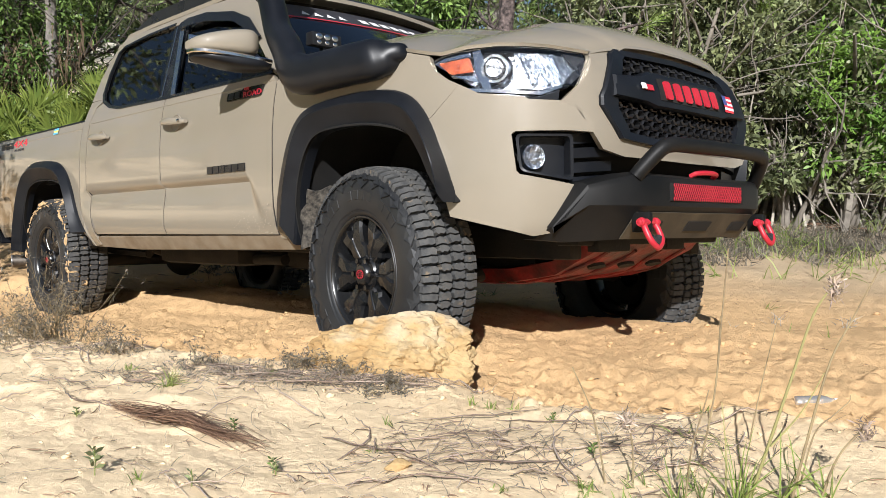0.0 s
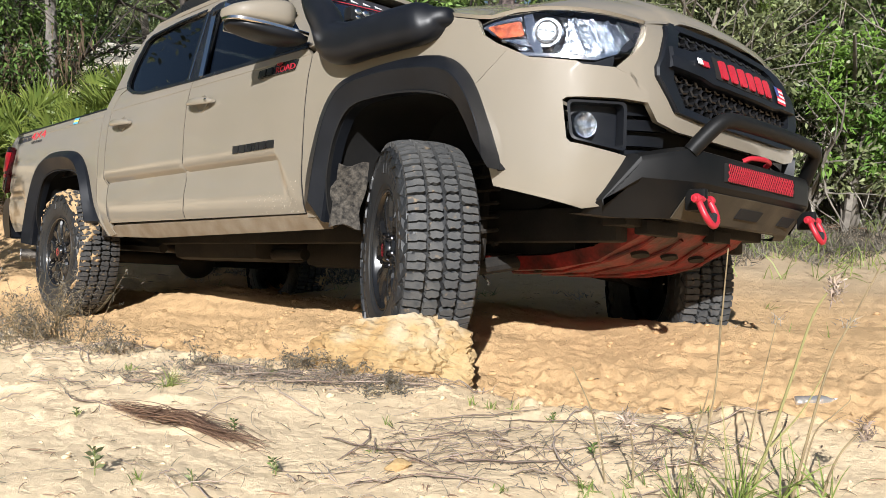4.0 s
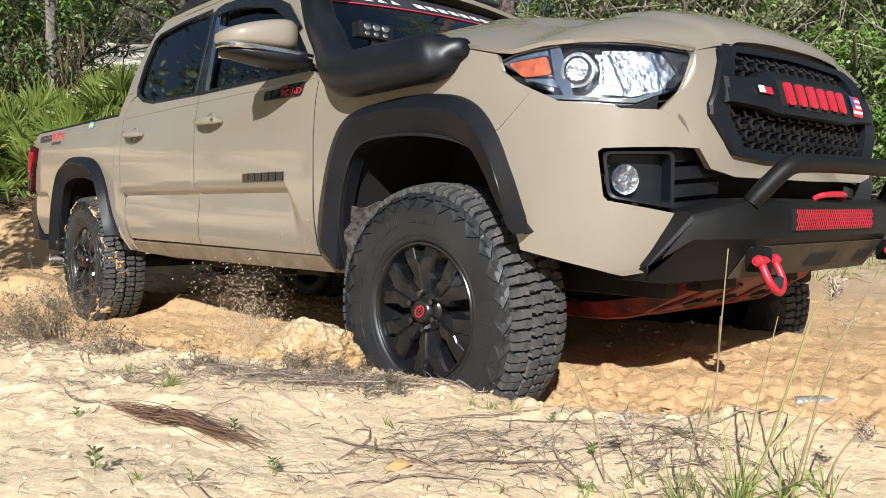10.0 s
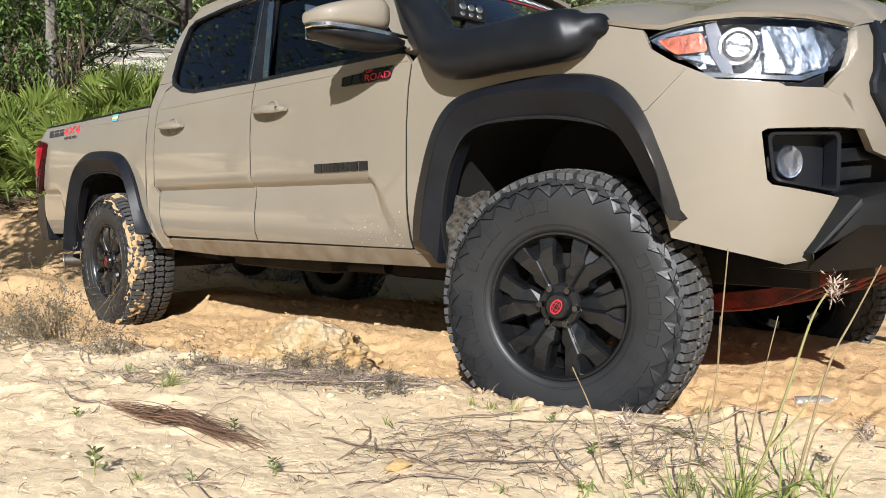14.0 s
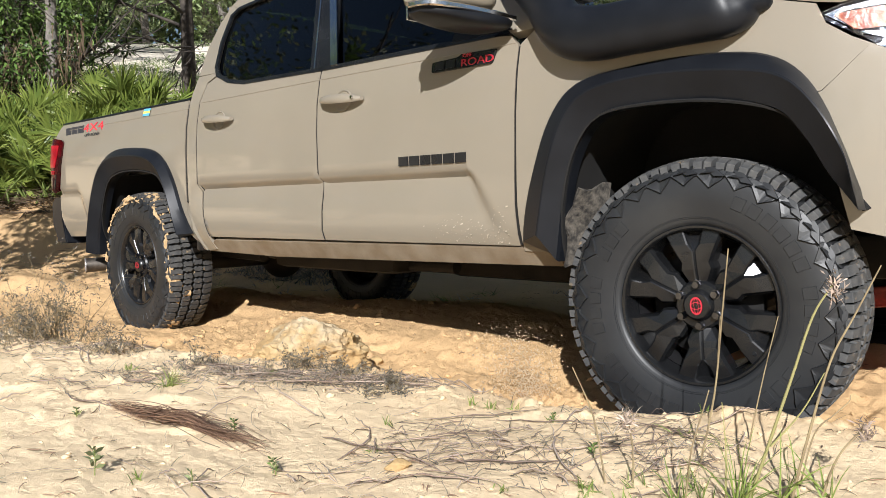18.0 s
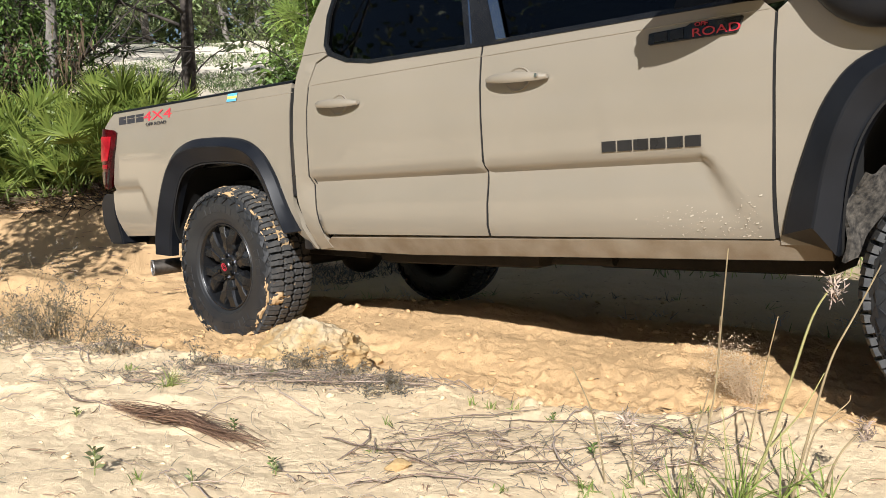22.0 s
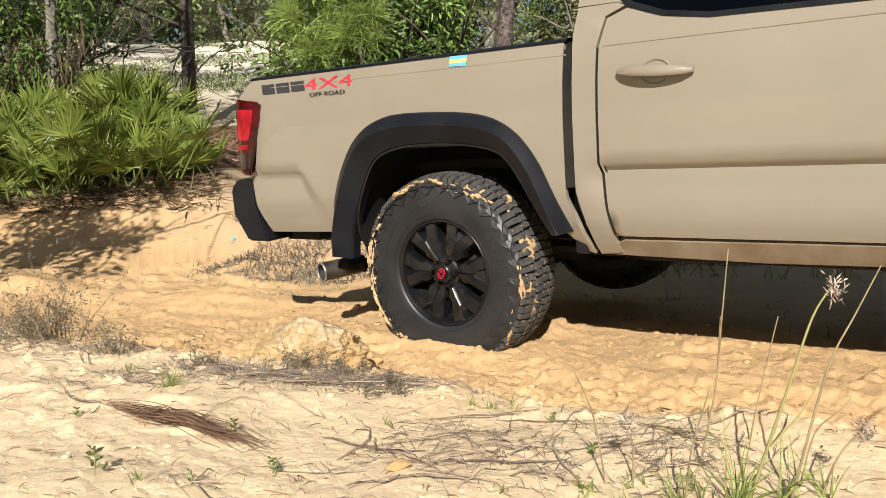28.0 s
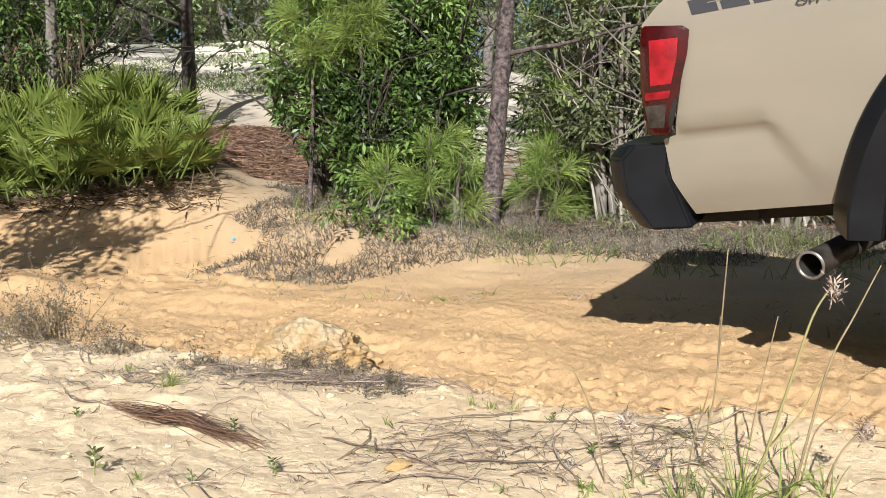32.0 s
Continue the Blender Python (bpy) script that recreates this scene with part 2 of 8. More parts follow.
def height(x, y, detail=True):
    """The sand: near bank, right rut, ridge between the ruts, left rut, verge, hill behind."""
    x, y = np.asarray(x, float), np.asarray(y, float)
    a, s = along(x, y)
    wob = 0.10 * vnoise(a * 1.3, s * 0.4, 5)
    se = 1.73 + np.where(a < -1, 0.1 * (a + 1), 0.30 * (a + 1)) + wob
    se = np.clip(se, 1.45, 2.6) + 0.20 * np.exp(-((a + 1.55) / 0.45) ** 2)
    z = 0.12 + 0.03 * fbm(x * 1.4, y * 1.4, 11, 3)
    z = z - 0.10 * step(0.0, -3.0, y)
    right = np.interp(a, [-8, -6, -5, -4, -2.5, -1.5, -0.5, 0.7, 2.2, 3.3, 5], [-0.24, -0.20, -0.175, -0.11, -0.045, -0.03, -0.02, 0.0, 0.04, 0.10, 0.12])
    left = np.interp(a, [-8, -6, -5, -4, -3.2, -2.4, -1.8, -0.9, -0.2, 0.8, 2.2, 5], [-0.26, -0.24, -0.20, -0.15, -0.10, -0.07, -0.08, -0.09, -0.04, 0.04, 0.10, 0.12])
    floor_ = right + 0.055 * step(2.40, 2.75, s) * step(-3.4, -2.2, a) + 0.02 * fbm(x * 1.5, y * 1.5, 21, 3)
    z = z + (floor_ - z) * step(se - 0.06, se + 0.34, s)
    ridge = (0.09 + 0.03 * vnoise(a * 1.7, s, 31)) * np.exp(-((s - 3.38 - 0.08 * vnoise(a * 0.9, 0 * a, 33)) / 0.27) ** 2) * (1 - 0.7 * step(-2.3, -1.4, a))
    z = z + ridge * step(se + 0.3, se + 0.7, s) + (left - right) * step(3.45, 3.75, s)
    verge = 0.06 + 0.05 * fbm(x * 0.8, y * 0.8, 41, 3)
    z = z + (verge - z) * step(4.5, 6.3, s)
    t = np.maximum(0, y - 6.0)
    hill = 0.105 * t + 0.0040 * np.minimum(t, 26) ** 2
    hill = hill * (1.05 - 0.1 * step(-3.2, 0.2, x) - 0.1 * step(1.0, 5.0, x))
    z = z + hill * np.maximum(step(4.6, 6.0, s), step(7.0, 9.0, y)) + 0.37 * step(5.4, 8.8, y) * step(0.3, -2.0, x) * (1 - 0.04 * step(-2.6, -4.2, x)) + 0.22 * fbm(x * 0.13, y * 0.13, 51, 3) * step(8, 20, y)
    z = z + 0.12 * step(7.0, 8.5, y) * step(-2.5, -3.4, x) * step(13, 10, y) - 0.19 * step(7.6, 8.7, y) * step(13, 10, y) * np.exp(-((x + 0.20 * y) / 0.5) ** 4)
    if detail:
        rough = (0.38 + 0.62 * step(se - 0.2, se + 0.1, s) * (1 - step(5.2, 6.0, s))) * (1 - 0.45 * step(-0.2, 1.0, a))
        z = z + rough * (1 + 0.9 * np.exp(-((s - 2.25) / 0.35) ** 2)) * (0.003 * fbm(x * 5, y * 5, 61, 3) + 0.012 * (0.25 - np.abs(fbm(a * 1.5, s * 6.5, 62, 3))) + 0.0025 * (0.3 - np.abs(fbm(x * 11, y * 11, 73, 4))) + 0.0025 * fbm(x * 19, y * 19, 71, 3) + 0.005 * np.maximum(0, fbm(x * 30, y * 30, 72, 3)) + 0.0045 * vnoise(x * 62, y * 62, 81))
        clod = np.maximum(0, vnoise(x * 14, y * 14, 91) + 0.4 * vnoise(x * 37, y * 37, 92) - 0.38) * step(se - 0.3, se, s) * (1 - step(3.0, 3.4, s)) * step(2.0, 0.5, a)
        z = z + (0.03 * fbm(x * 2.4, y * 3.4, 95, 3) - 0.022 * np.abs(vnoise(x * 1.1 + y * 2.6, y * 0.5 - x * 0.2, 96)) + 0.012 * fbm(x * 9, y * 9, 98, 2)) * step(-0.6, -1.6, x) * step(5.2, 6.2, y) * (1 - step(9, 10, y))
        z = z + 0.028 * clod
        print_ = np.maximum(0, np.sin(95 * a + 40 * np.abs(s - 2.9))) ** 0.5 * np.exp(-((s - 2.88) / 0.13) ** 4) + np.maximum(0, np.sin(95 * a - 40 * np.abs(s - 3.55))) ** 0.5 * np.exp(-((s - 3.55) / 0.08) ** 4)
        z = z + 0.011 * print_ * step(-0.3, 0.3, a) * step(-0.35, 0.2, vnoise(a * 2.2, s * 4, 97))
        lump = np.maximum(0, vnoise(x * 16, y * 16, 93) - 0.25) ** 1.5 * step(-0.2, -0.9, x) * step(0.75, 1.1, s) * (1 - step(1.9, 2.4, s))
        z = z + 0.036 * lump
    return z


def hz(x, y):
    return float(height(np.array([x]), np.array([y]))[0])


def sandmat():
    m = mat("sand", (0.56, 0.40, 0.21), (0.64, 0.485, 0.28), rough=0.95, scale=2.2, fine=0.10, bump=0.3, bscale=90, spec=0.15)
    n, l = m.node_tree.nodes, m.node_tree.links
    bs = n["Principled BSDF"]
    src = bs.inputs["Base Color"].links[0].from_socket
    geo = n.new("ShaderNodeNewGeometry")
    dot = n.new("ShaderNodeVectorMath")
    dot.operation, dot.inputs[1].default_value = "DOT_PRODUCT", (0.572, 0.82, 0)
    l.new(geo.outputs["Position"], dot.inputs[0])
    nz = n.new("ShaderNodeTexNoise")
    nz.inputs["Scale"].default_value, nz.inputs["Detail"].default_value = 2.5, 5
    l.new(geo.outputs["Position"], nz.inputs["Vector"])
    ad = n.new("ShaderNodeMath")
    ad.operation, ad.inputs[1].default_value = "MULTIPLY_ADD", 0.9
    l.new(nz.outputs[0], ad.inputs[0])
    l.new(dot.outputs["Value"], ad.inputs[2])
    rp = n.new("ShaderNodeValToRGB")                        # pale dry bank, ochre rut, dull verge, pale hill
    e = rp.color_ramp.elements
    e[0].position, e[0].color = 0.0, (0.80, 0.645, 0.435, 1)
    e[1].position, e[1].color = 1.0, (0.66, 0.60, 0.50, 1)
    for p, c in ((0.085, (0.77, 0.61, 0.40, 1)), (0.105, (0.575, 0.385, 0.202, 1)), (0.20, (0.545, 0.365, 0.195, 1)), (0.27, (0.42, 0.325, 0.215, 1)), (0.36, (0.36, 0.29, 0.21, 1)), (0.7, (0.62, 0.57, 0.48, 1))):
        x = e.new(p)
        x.color = c
    mp = n.new("ShaderNodeMapRange")
    mp.inputs[1].default_value, mp.inputs[2].default_value = 0.0, 25.0
    l.new(ad.outputs[0], mp.inputs[0])
    l.new(mp.outputs[0], rp.inputs[0])
    mx = n.new("ShaderNodeMix")
    mx.data_type, mx.blend_type = "RGBA", "MULTIPLY"
    mx.inputs[0].default_value = 1.0
    hs = n.new("ShaderNodeHueSaturation")                   # grain only, colour comes from the ramp
    hs.inputs["Saturation"].default_value, hs.inputs["Value"].default_value = 0.06, 1.9
    l.new(src, hs.inputs["Color"])
    l.new(rp.outputs[0], mx.inputs[6])
    l.new(hs.outputs[0], mx.inputs[7])
    l.new(mx.outputs[2], bs.inputs["Base Color"])
    nb = n.new("ShaderNodeTexNoise")                        # crumbs and small pits
    nb.inputs["Scale"].default_value, nb.inputs["Detail"].default_value, nb.inputs["Roughness"].default_value = 34, 10, 0.74
    l.new(geo.outputs["Position"], nb.inputs["Vector"])
    bp = n.new("ShaderNodeBump")
    bp.inputs["Strength"].default_value, bp.inputs["Distance"].default_value = 0.7, 0.016
    l.new(nb.outputs[0], bp.inputs["Height"])
    old = bs.inputs["Normal"].links[0].from_node
    l.new(bp.outputs[0], old.inputs["Normal"])
    return m


SAND = sandmat()


def build_ground():
    ang = np.concatenate([np.linspace(-34, 34, 560), np.linspace(34, 326, 260)[1:-1]])
    rad = np.concatenate([[0.0, 0.15, 0.3, 0.5], np.geomspace(0.8, 8, 440), np.geomspace(8, 420, 110)[1:]])
    th = np.radians(ang)
    xx, yy = np.outer(rad, np.sin(th)), np.outer(rad, np.cos(th)) - 0.35
    away = np.minimum(ang % 360, 360 - ang % 360)[None] + 0 * xx
    fade = step(48, 35, away) * step(30, 10, np.hypot(xx, yy))
    zz = height(xx, yy, False)
    zz = zz + (height(xx, yy) - zz) * fade
    v = np.stack([xx, yy, zz], -1).reshape(-1, 3)
    nr, na = len(rad), len(ang)
    i, j = np.meshgrid(np.arange(nr - 1), np.arange(na), indexing="ij")
    k = (j + 1) % na
    f = np.stack([i * na + j, (i + 1) * na + j, (i + 1) * na + k, i * na + k], -1).reshape(-1, 4)[:, ::-1]
    ob = npmesh("ground", v, f, SAND, smooth=True)
    return tagged(ob, "pale ochre loose sand with a rutted track and a rising slope", "ground", kind="structure")


build_ground()


# ---- pickup truck ----
from mathutils import geometry
# Truck space: x ahead from the front axle, y to its left, z up.
PLAN = [(0.10, 0.912), (0.20, 0.905), (0.35, 0.878), (0.45, 0.845), (0.55, 0.800), (0.642, 0.735), (0.703, 0.65), (0.752, 0.54),
        (0.773, 0.42), (0.782, 0.30), (0.789, 0.15), (0.791, 0.0)]
PU = [0.10]
for (xa, ya), (xb, yb) in zip(PLAN, PLAN[1:]):
    PU.append(PU[-1] + math.hypot(xb - xa, yb - ya))
PX, PY = [p[0] for p in PLAN], [p[1] for p in PLAN]
ZPROF = ([0.46, 0.50, 0.54, 0.60, 0.68, 0.76, 0.85, 0.98, 1.10, 1.20, 1.26, 1.32, 1.75],
         [-0.095, -0.064, -0.040, -0.016, -0.001, 0.003, 0.004, 0.004, -0.004, -0.022, -0.042, -0.066, -0.235])
XOFF = ([0.50, 0.58, 0.70, 0.90, 1.05, 1.15, 1.25], [-0.06, -0.02, 0.0, 0.012, 0.0, -0.035, -0.11])


def uy(y):
    """The place along the plan's curve at which the front has half-width y."""
    return float(np.interp(-y, [-v for v in PY], PU))


def skin(u, z, side=-1, out=0.0):
    """A point of the body's outer skin: u is x along the flank and runs on round the front corner."""
    if u <= 0.10:
        x, y, nx, ny = u, 0.912, 0.0, 1.0
    else:
        x, y = float(np.interp(u, PU, PX)), float(np.interp(u, PU, PY))
        e = 0.04
        dx = float(np.interp(u + e, PU, PX) - np.interp(u - e, PU, PX))
        dy = float(np.interp(u + e, PU, PY) - np.interp(u - e, PU, PY))
        if u > PU[-1] - e:
            dx, dy = 0.0, -1.0
        q = math.hypot(dx, dy) or 1
        nx, ny = -dy / q, dx / q
    w = min(1, max(0, (u - 0.15) / 0.55))
    y += (1 - w) * float(np.interp(z, *ZPROF))
    x += w * float(np.interp(z, *XOFF))
    if u < -3.75 and z < 0.822:                          # hollow low on the bed's tail, ending in a slant at the arch
        f = min(1, max(0, (-3.93 + max(0, 0.80 - z) * 0.62 - u) / 0.03))
        y -= f * (0.018 * (0.822 - z) / 0.025 if z > 0.797 else 0.018 * max(0.0, 1 - (0.797 - z) / 0.26))
    if u < -2.62:                                        # bed side: straighter, drawn in to the tail
        y += -0.012
    if -2.56 < u < -0.55 and z < 0.815:                  # hollow under the door crease, ending in a slant at the fender
        f = min(1, max(0, (-0.75 + min(0.24, max(0, 0.80 - z)) * 0.62 - u) / 0.022))
        y -= f * (0.029 * (0.815 - z) / 0.025 if z > 0.79 else 0.029 * max(0.0, 1 - (0.79 - z) / 0.19))
    return Vector((x + out * nx, side * (y + out * ny), z))


def panel(name, outline, material, parent, side=-1, step_=0.07, thick=0.02, out=0.0, label="", rnd=0.0, fn=None, lines=()):
    """A sheet on the body's skin, cut to an outline in (u, z)."""
    pts = []
    for (ua, za), (ub_, zb_) in zip(outline, outline[1:] + outline[:1]):
        n = max(1, int(math.hypot(ub_ - ua, zb_ - za) / 0.035))
        pts += [Vector((ua + (ub_ - ua) * k / n, za + (zb_ - za) * k / n)) for k in range(n)]
    m_ = len(pts)
    us, zs = [p.x for p in pts], [p.y for p in pts]
    arr = np.array([(p.x, p.y) for p in pts])
    nxt = np.roll(arr, -1, 0)
    extra = []
    for i in range(int((max(us) - min(us)) / step_) + 1):
        levels = [min(zs) + (j + 0.5) * 0.04 for j in range(int((max(zs) - min(zs)) / 0.04) + 1)]
        for zq in [z for z in levels if all(abs(z - e) > 0.016 for e in lines)] + list(lines):
            q = np.array([min(us) + (i + 0.5) * step_, zq])
            cross = (arr[:, 1] > q[1]) != (nxt[:, 1] > q[1])
            with np.errstate(divide="ignore", invalid="ignore"):
                xs = (nxt[:, 0] - arr[:, 0]) * (q[1] - arr[:, 1]) / (nxt[:, 1] - arr[:, 1]) + arr[:, 0]
            if (cross & (q[0] < xs)).sum() % 2 and np.hypot(*(arr - q).T).min() > 0.014:
                extra.append(Vector(q))
    vs, _, fs, *_ = geometry.delaunay_2d_cdt(pts + extra, [], [list(range(m_))], 1, 1e-5)
    bm = bmesh.new()
    bv = [bm.verts.new((fn or skin)(v.x, v.y, side, out)) for v in vs]
    for f in fs:
        try:
            bm.faces.new([bv[i] for i in f])
        except ValueError:
            pass
    bmesh.ops.delete(bm, geom=[v for v in bm.verts if not v.link_faces], context="VERTS")
    bmesh.ops.recalc_face_normals(bm, faces=bm.faces[:])
    c = sum((f.calc_center_median() for f in bm.faces), Vector()) / len(bm.faces)
    nrm = sum((f.normal * f.calc_area() for f in bm.faces), Vector())
    if nrm.dot(Vector((0.3 * max(0, c.x), side, 0))) < 0:
        bmesh.ops.reverse_faces(bm, faces=bm.faces[:])
    if thick:
        thicken(bm, thick)
    return part(name, bm, material, parent, label, angle=50)


def rounded(pts, r, n=4):
    """Rounds the corners of an outline."""
    out = []
    m_ = len(pts)
    for i in range(m_):
        a, b, c = Vector(pts[i - 1]), Vector(pts[i]), Vector(pts[(i + 1) % m_])
        d0, d1 = (a - b), (c - b)
        q = min(r, d0.length * 0.45, d1.length * 0.45)
        p0, p1 = b + d0.normalized() * q, b + d1.normalized() * q
        for k in range(n + 1):
            t = k / n
            out.append(tuple((1 - t) ** 2 * p0 + 2 * t * (1 - t) * b + t * t * p1))
    return out


# wheel arches: edge of the flare on the body, its proud ridge, its inner edge
F_ARCH_OUT = [(0.432, 0.715), (0.385, 0.840), (0.318, 0.980), (0.225, 1.050), (0.07, 1.072), (-0.13, 1.070), (-0.325, 1.042), (-0.425, 0.945), (-0.492, 0.780), (-0.552, 0.575)]
F_ARCH_RIDGE = [(0.446, 0.700), (0.415, 0.812), (0.345, 0.928), (0.255, 0.998), (0.08, 1.027), (-0.10, 1.033), (-0.265, 1.012), (-0.350, 0.945), (-0.412, 0.80), (-0.452, 0.60)]
F_ARCH_IN = [(0.442, 0.668), (0.375, 0.752), (0.320, 0.840), (0.250, 0.913), (0.10, 0.950), (-0.09, 0.960), (-0.245, 0.942), (-0.325, 0.860), (-0.370, 0.730), (-0.400, 0.52)]
R_ARCH_OUT = [(-2.642, 0.575), (-2.700, 0.705), (-2.765, 0.840), (-2.860, 0.948), (-3.00, 1.008), (-3.25, 1.030), (-3.45, 1.020), (-3.60, 0.945), (-3.712, 0.780), (-3.790, 0.555), (-3.800, 0.460)]
R_ARCH_IN = [(-2.709, 0.563), (-2.760, 0.640), (-2.815, 0.750), (-2.895, 0.856), (-3.02, 0.895), (-3.22, 0.908), (-3.38, 0.898), (-3.49, 0.858), (-3.565, 0.755), (-3.640, 0.585), (-3.665, 0.440)]


def mid(a, b, t=0.5):
    return [(p[0] + (q[0] - p[0]) * t, p[1] + (q[1] - p[1]) * t) for p, q in zip(a, b)]


def flare(name, outer, ridge, inner, side):
    """Moulded wheel-arch flare: a slanting band out to a ridge, a flat face, a lip turned in."""
    bm = bmesh.new()
    rows = []
    po, pr, pi = (smooth_path([(p[0], 0, p[1]) for p in c], 5) for c in (outer, ridge, inner))
    for a, r, b in zip(po, pr, pi):
        e0, e1 = skin(a.x, a.z, side, -0.015), skin(a.x, a.z, side, 0.008)
        q = Vector((r.x, side * 0.957, r.z))
        n = Vector((b.x, side * 0.922, b.z))
        row = [e0, e1, e1.lerp(q, 0.10) + Vector((0, side * 0.005, 0)), e1.lerp(q, 0.5) + Vector((0, side * 0.004, 0)), e1.lerp(q, 0.95) + Vector((0, side * 0.001, 0)),
               q.lerp(n, 0.05) + Vector((0, side * 0.001, 0)), q.lerp(n, 0.5), q.lerp(n, 0.94), n + Vector((0, -side * 0.010, 0)), Vector((b.x, side * 0.87, b.z))]
        rows.append(row)
    vs = loft(bm, rows)
    for end in (vs[0], vs[-1]):
        bm.faces.new(end)
    bmesh.ops.recalc_face_normals(bm, faces=bm.faces[:])
    return part(name, bm, BLACK_PLASTIC, truck, "matt black moulded wheel arch flare", angle=14)


truck = new("pickup_truck")
truck.empty_display_size = 0.3
tagged(truck, "tan double-cab pickup with black flares driving over sand", "pickup truck")


def bars(name, x0, x1, z0, z1, count, material, side=-1, out=0.006, fn=None, gap=0.35, label="", parent=None, tilt=0.0):
    """A row of plain raised blocks in place of a maker's lettering, each a part."""
    w = (x1 - x0) / count
    for k in range(count):
        bm = bmesh.new()
        a, b = x0 + k * w, x0 + (k + 1 - gap) * w
        cs = [(a + tilt, z0), (b + tilt, z0), (b, z1), (a, z1)]
        lo = [bm.verts.new((fn or skin)(u, z, side, -0.002)) for u, z in cs]
        hi = [bm.verts.new((fn or skin)(u, z, side, out)) for u, z in cs]
        bm.faces.new(hi)
        for i in range(4):
            bm.faces.new((lo[i], lo[(i + 1) % 4], hi[(i + 1) % 4], hi[i]))
        bmesh.ops.recalc_face_normals(bm, faces=bm.faces[:])
        part(name, bm, material, parent or truck, label, smooth=False)


def lettering(name, text, size, material, m, parent, depth=0.002):
    """Words set in the built-in font, each letter a part."""
    cu = bpy.data.curves.new(name, "FONT")
    cu.body, cu.size, cu.extrude, cu.align_x = text, size, depth, "CENTER"
    tmp = bpy.data.objects.new(name, cu)
    scene.collection.objects.link(tmp)
    dg = bpy.context.evaluated_depsgraph_get()
    me = bpy.data.meshes.new_from_object(tmp.evaluated_get(dg))
    bpy.data.objects.remove(tmp)
    root = list(range(len(me.vertices)))

    def top(i):
        while root[i] != i:
            root[i] = root[root[i]]
            i = root[i]
        return i

    for p in me.polygons:
        for i in p.vertices:
            root[top(i)] = top(p.vertices[0])
    loose = {}
    for p in me.polygons:
        loose.setdefault(top(p.vertices[0]), []).append(list(p.vertices))
    for faces in loose.values():
        ids = sorted({i for f in faces for i in f})
        at_ = {i: k for k, i in enumerate(ids)}
        ob = pymesh(name, [tuple(me.vertices[i].co) for i in ids], [[at_[i] for i in f] for f in faces], material, parent, smooth=False)
        ob.matrix_basis = m


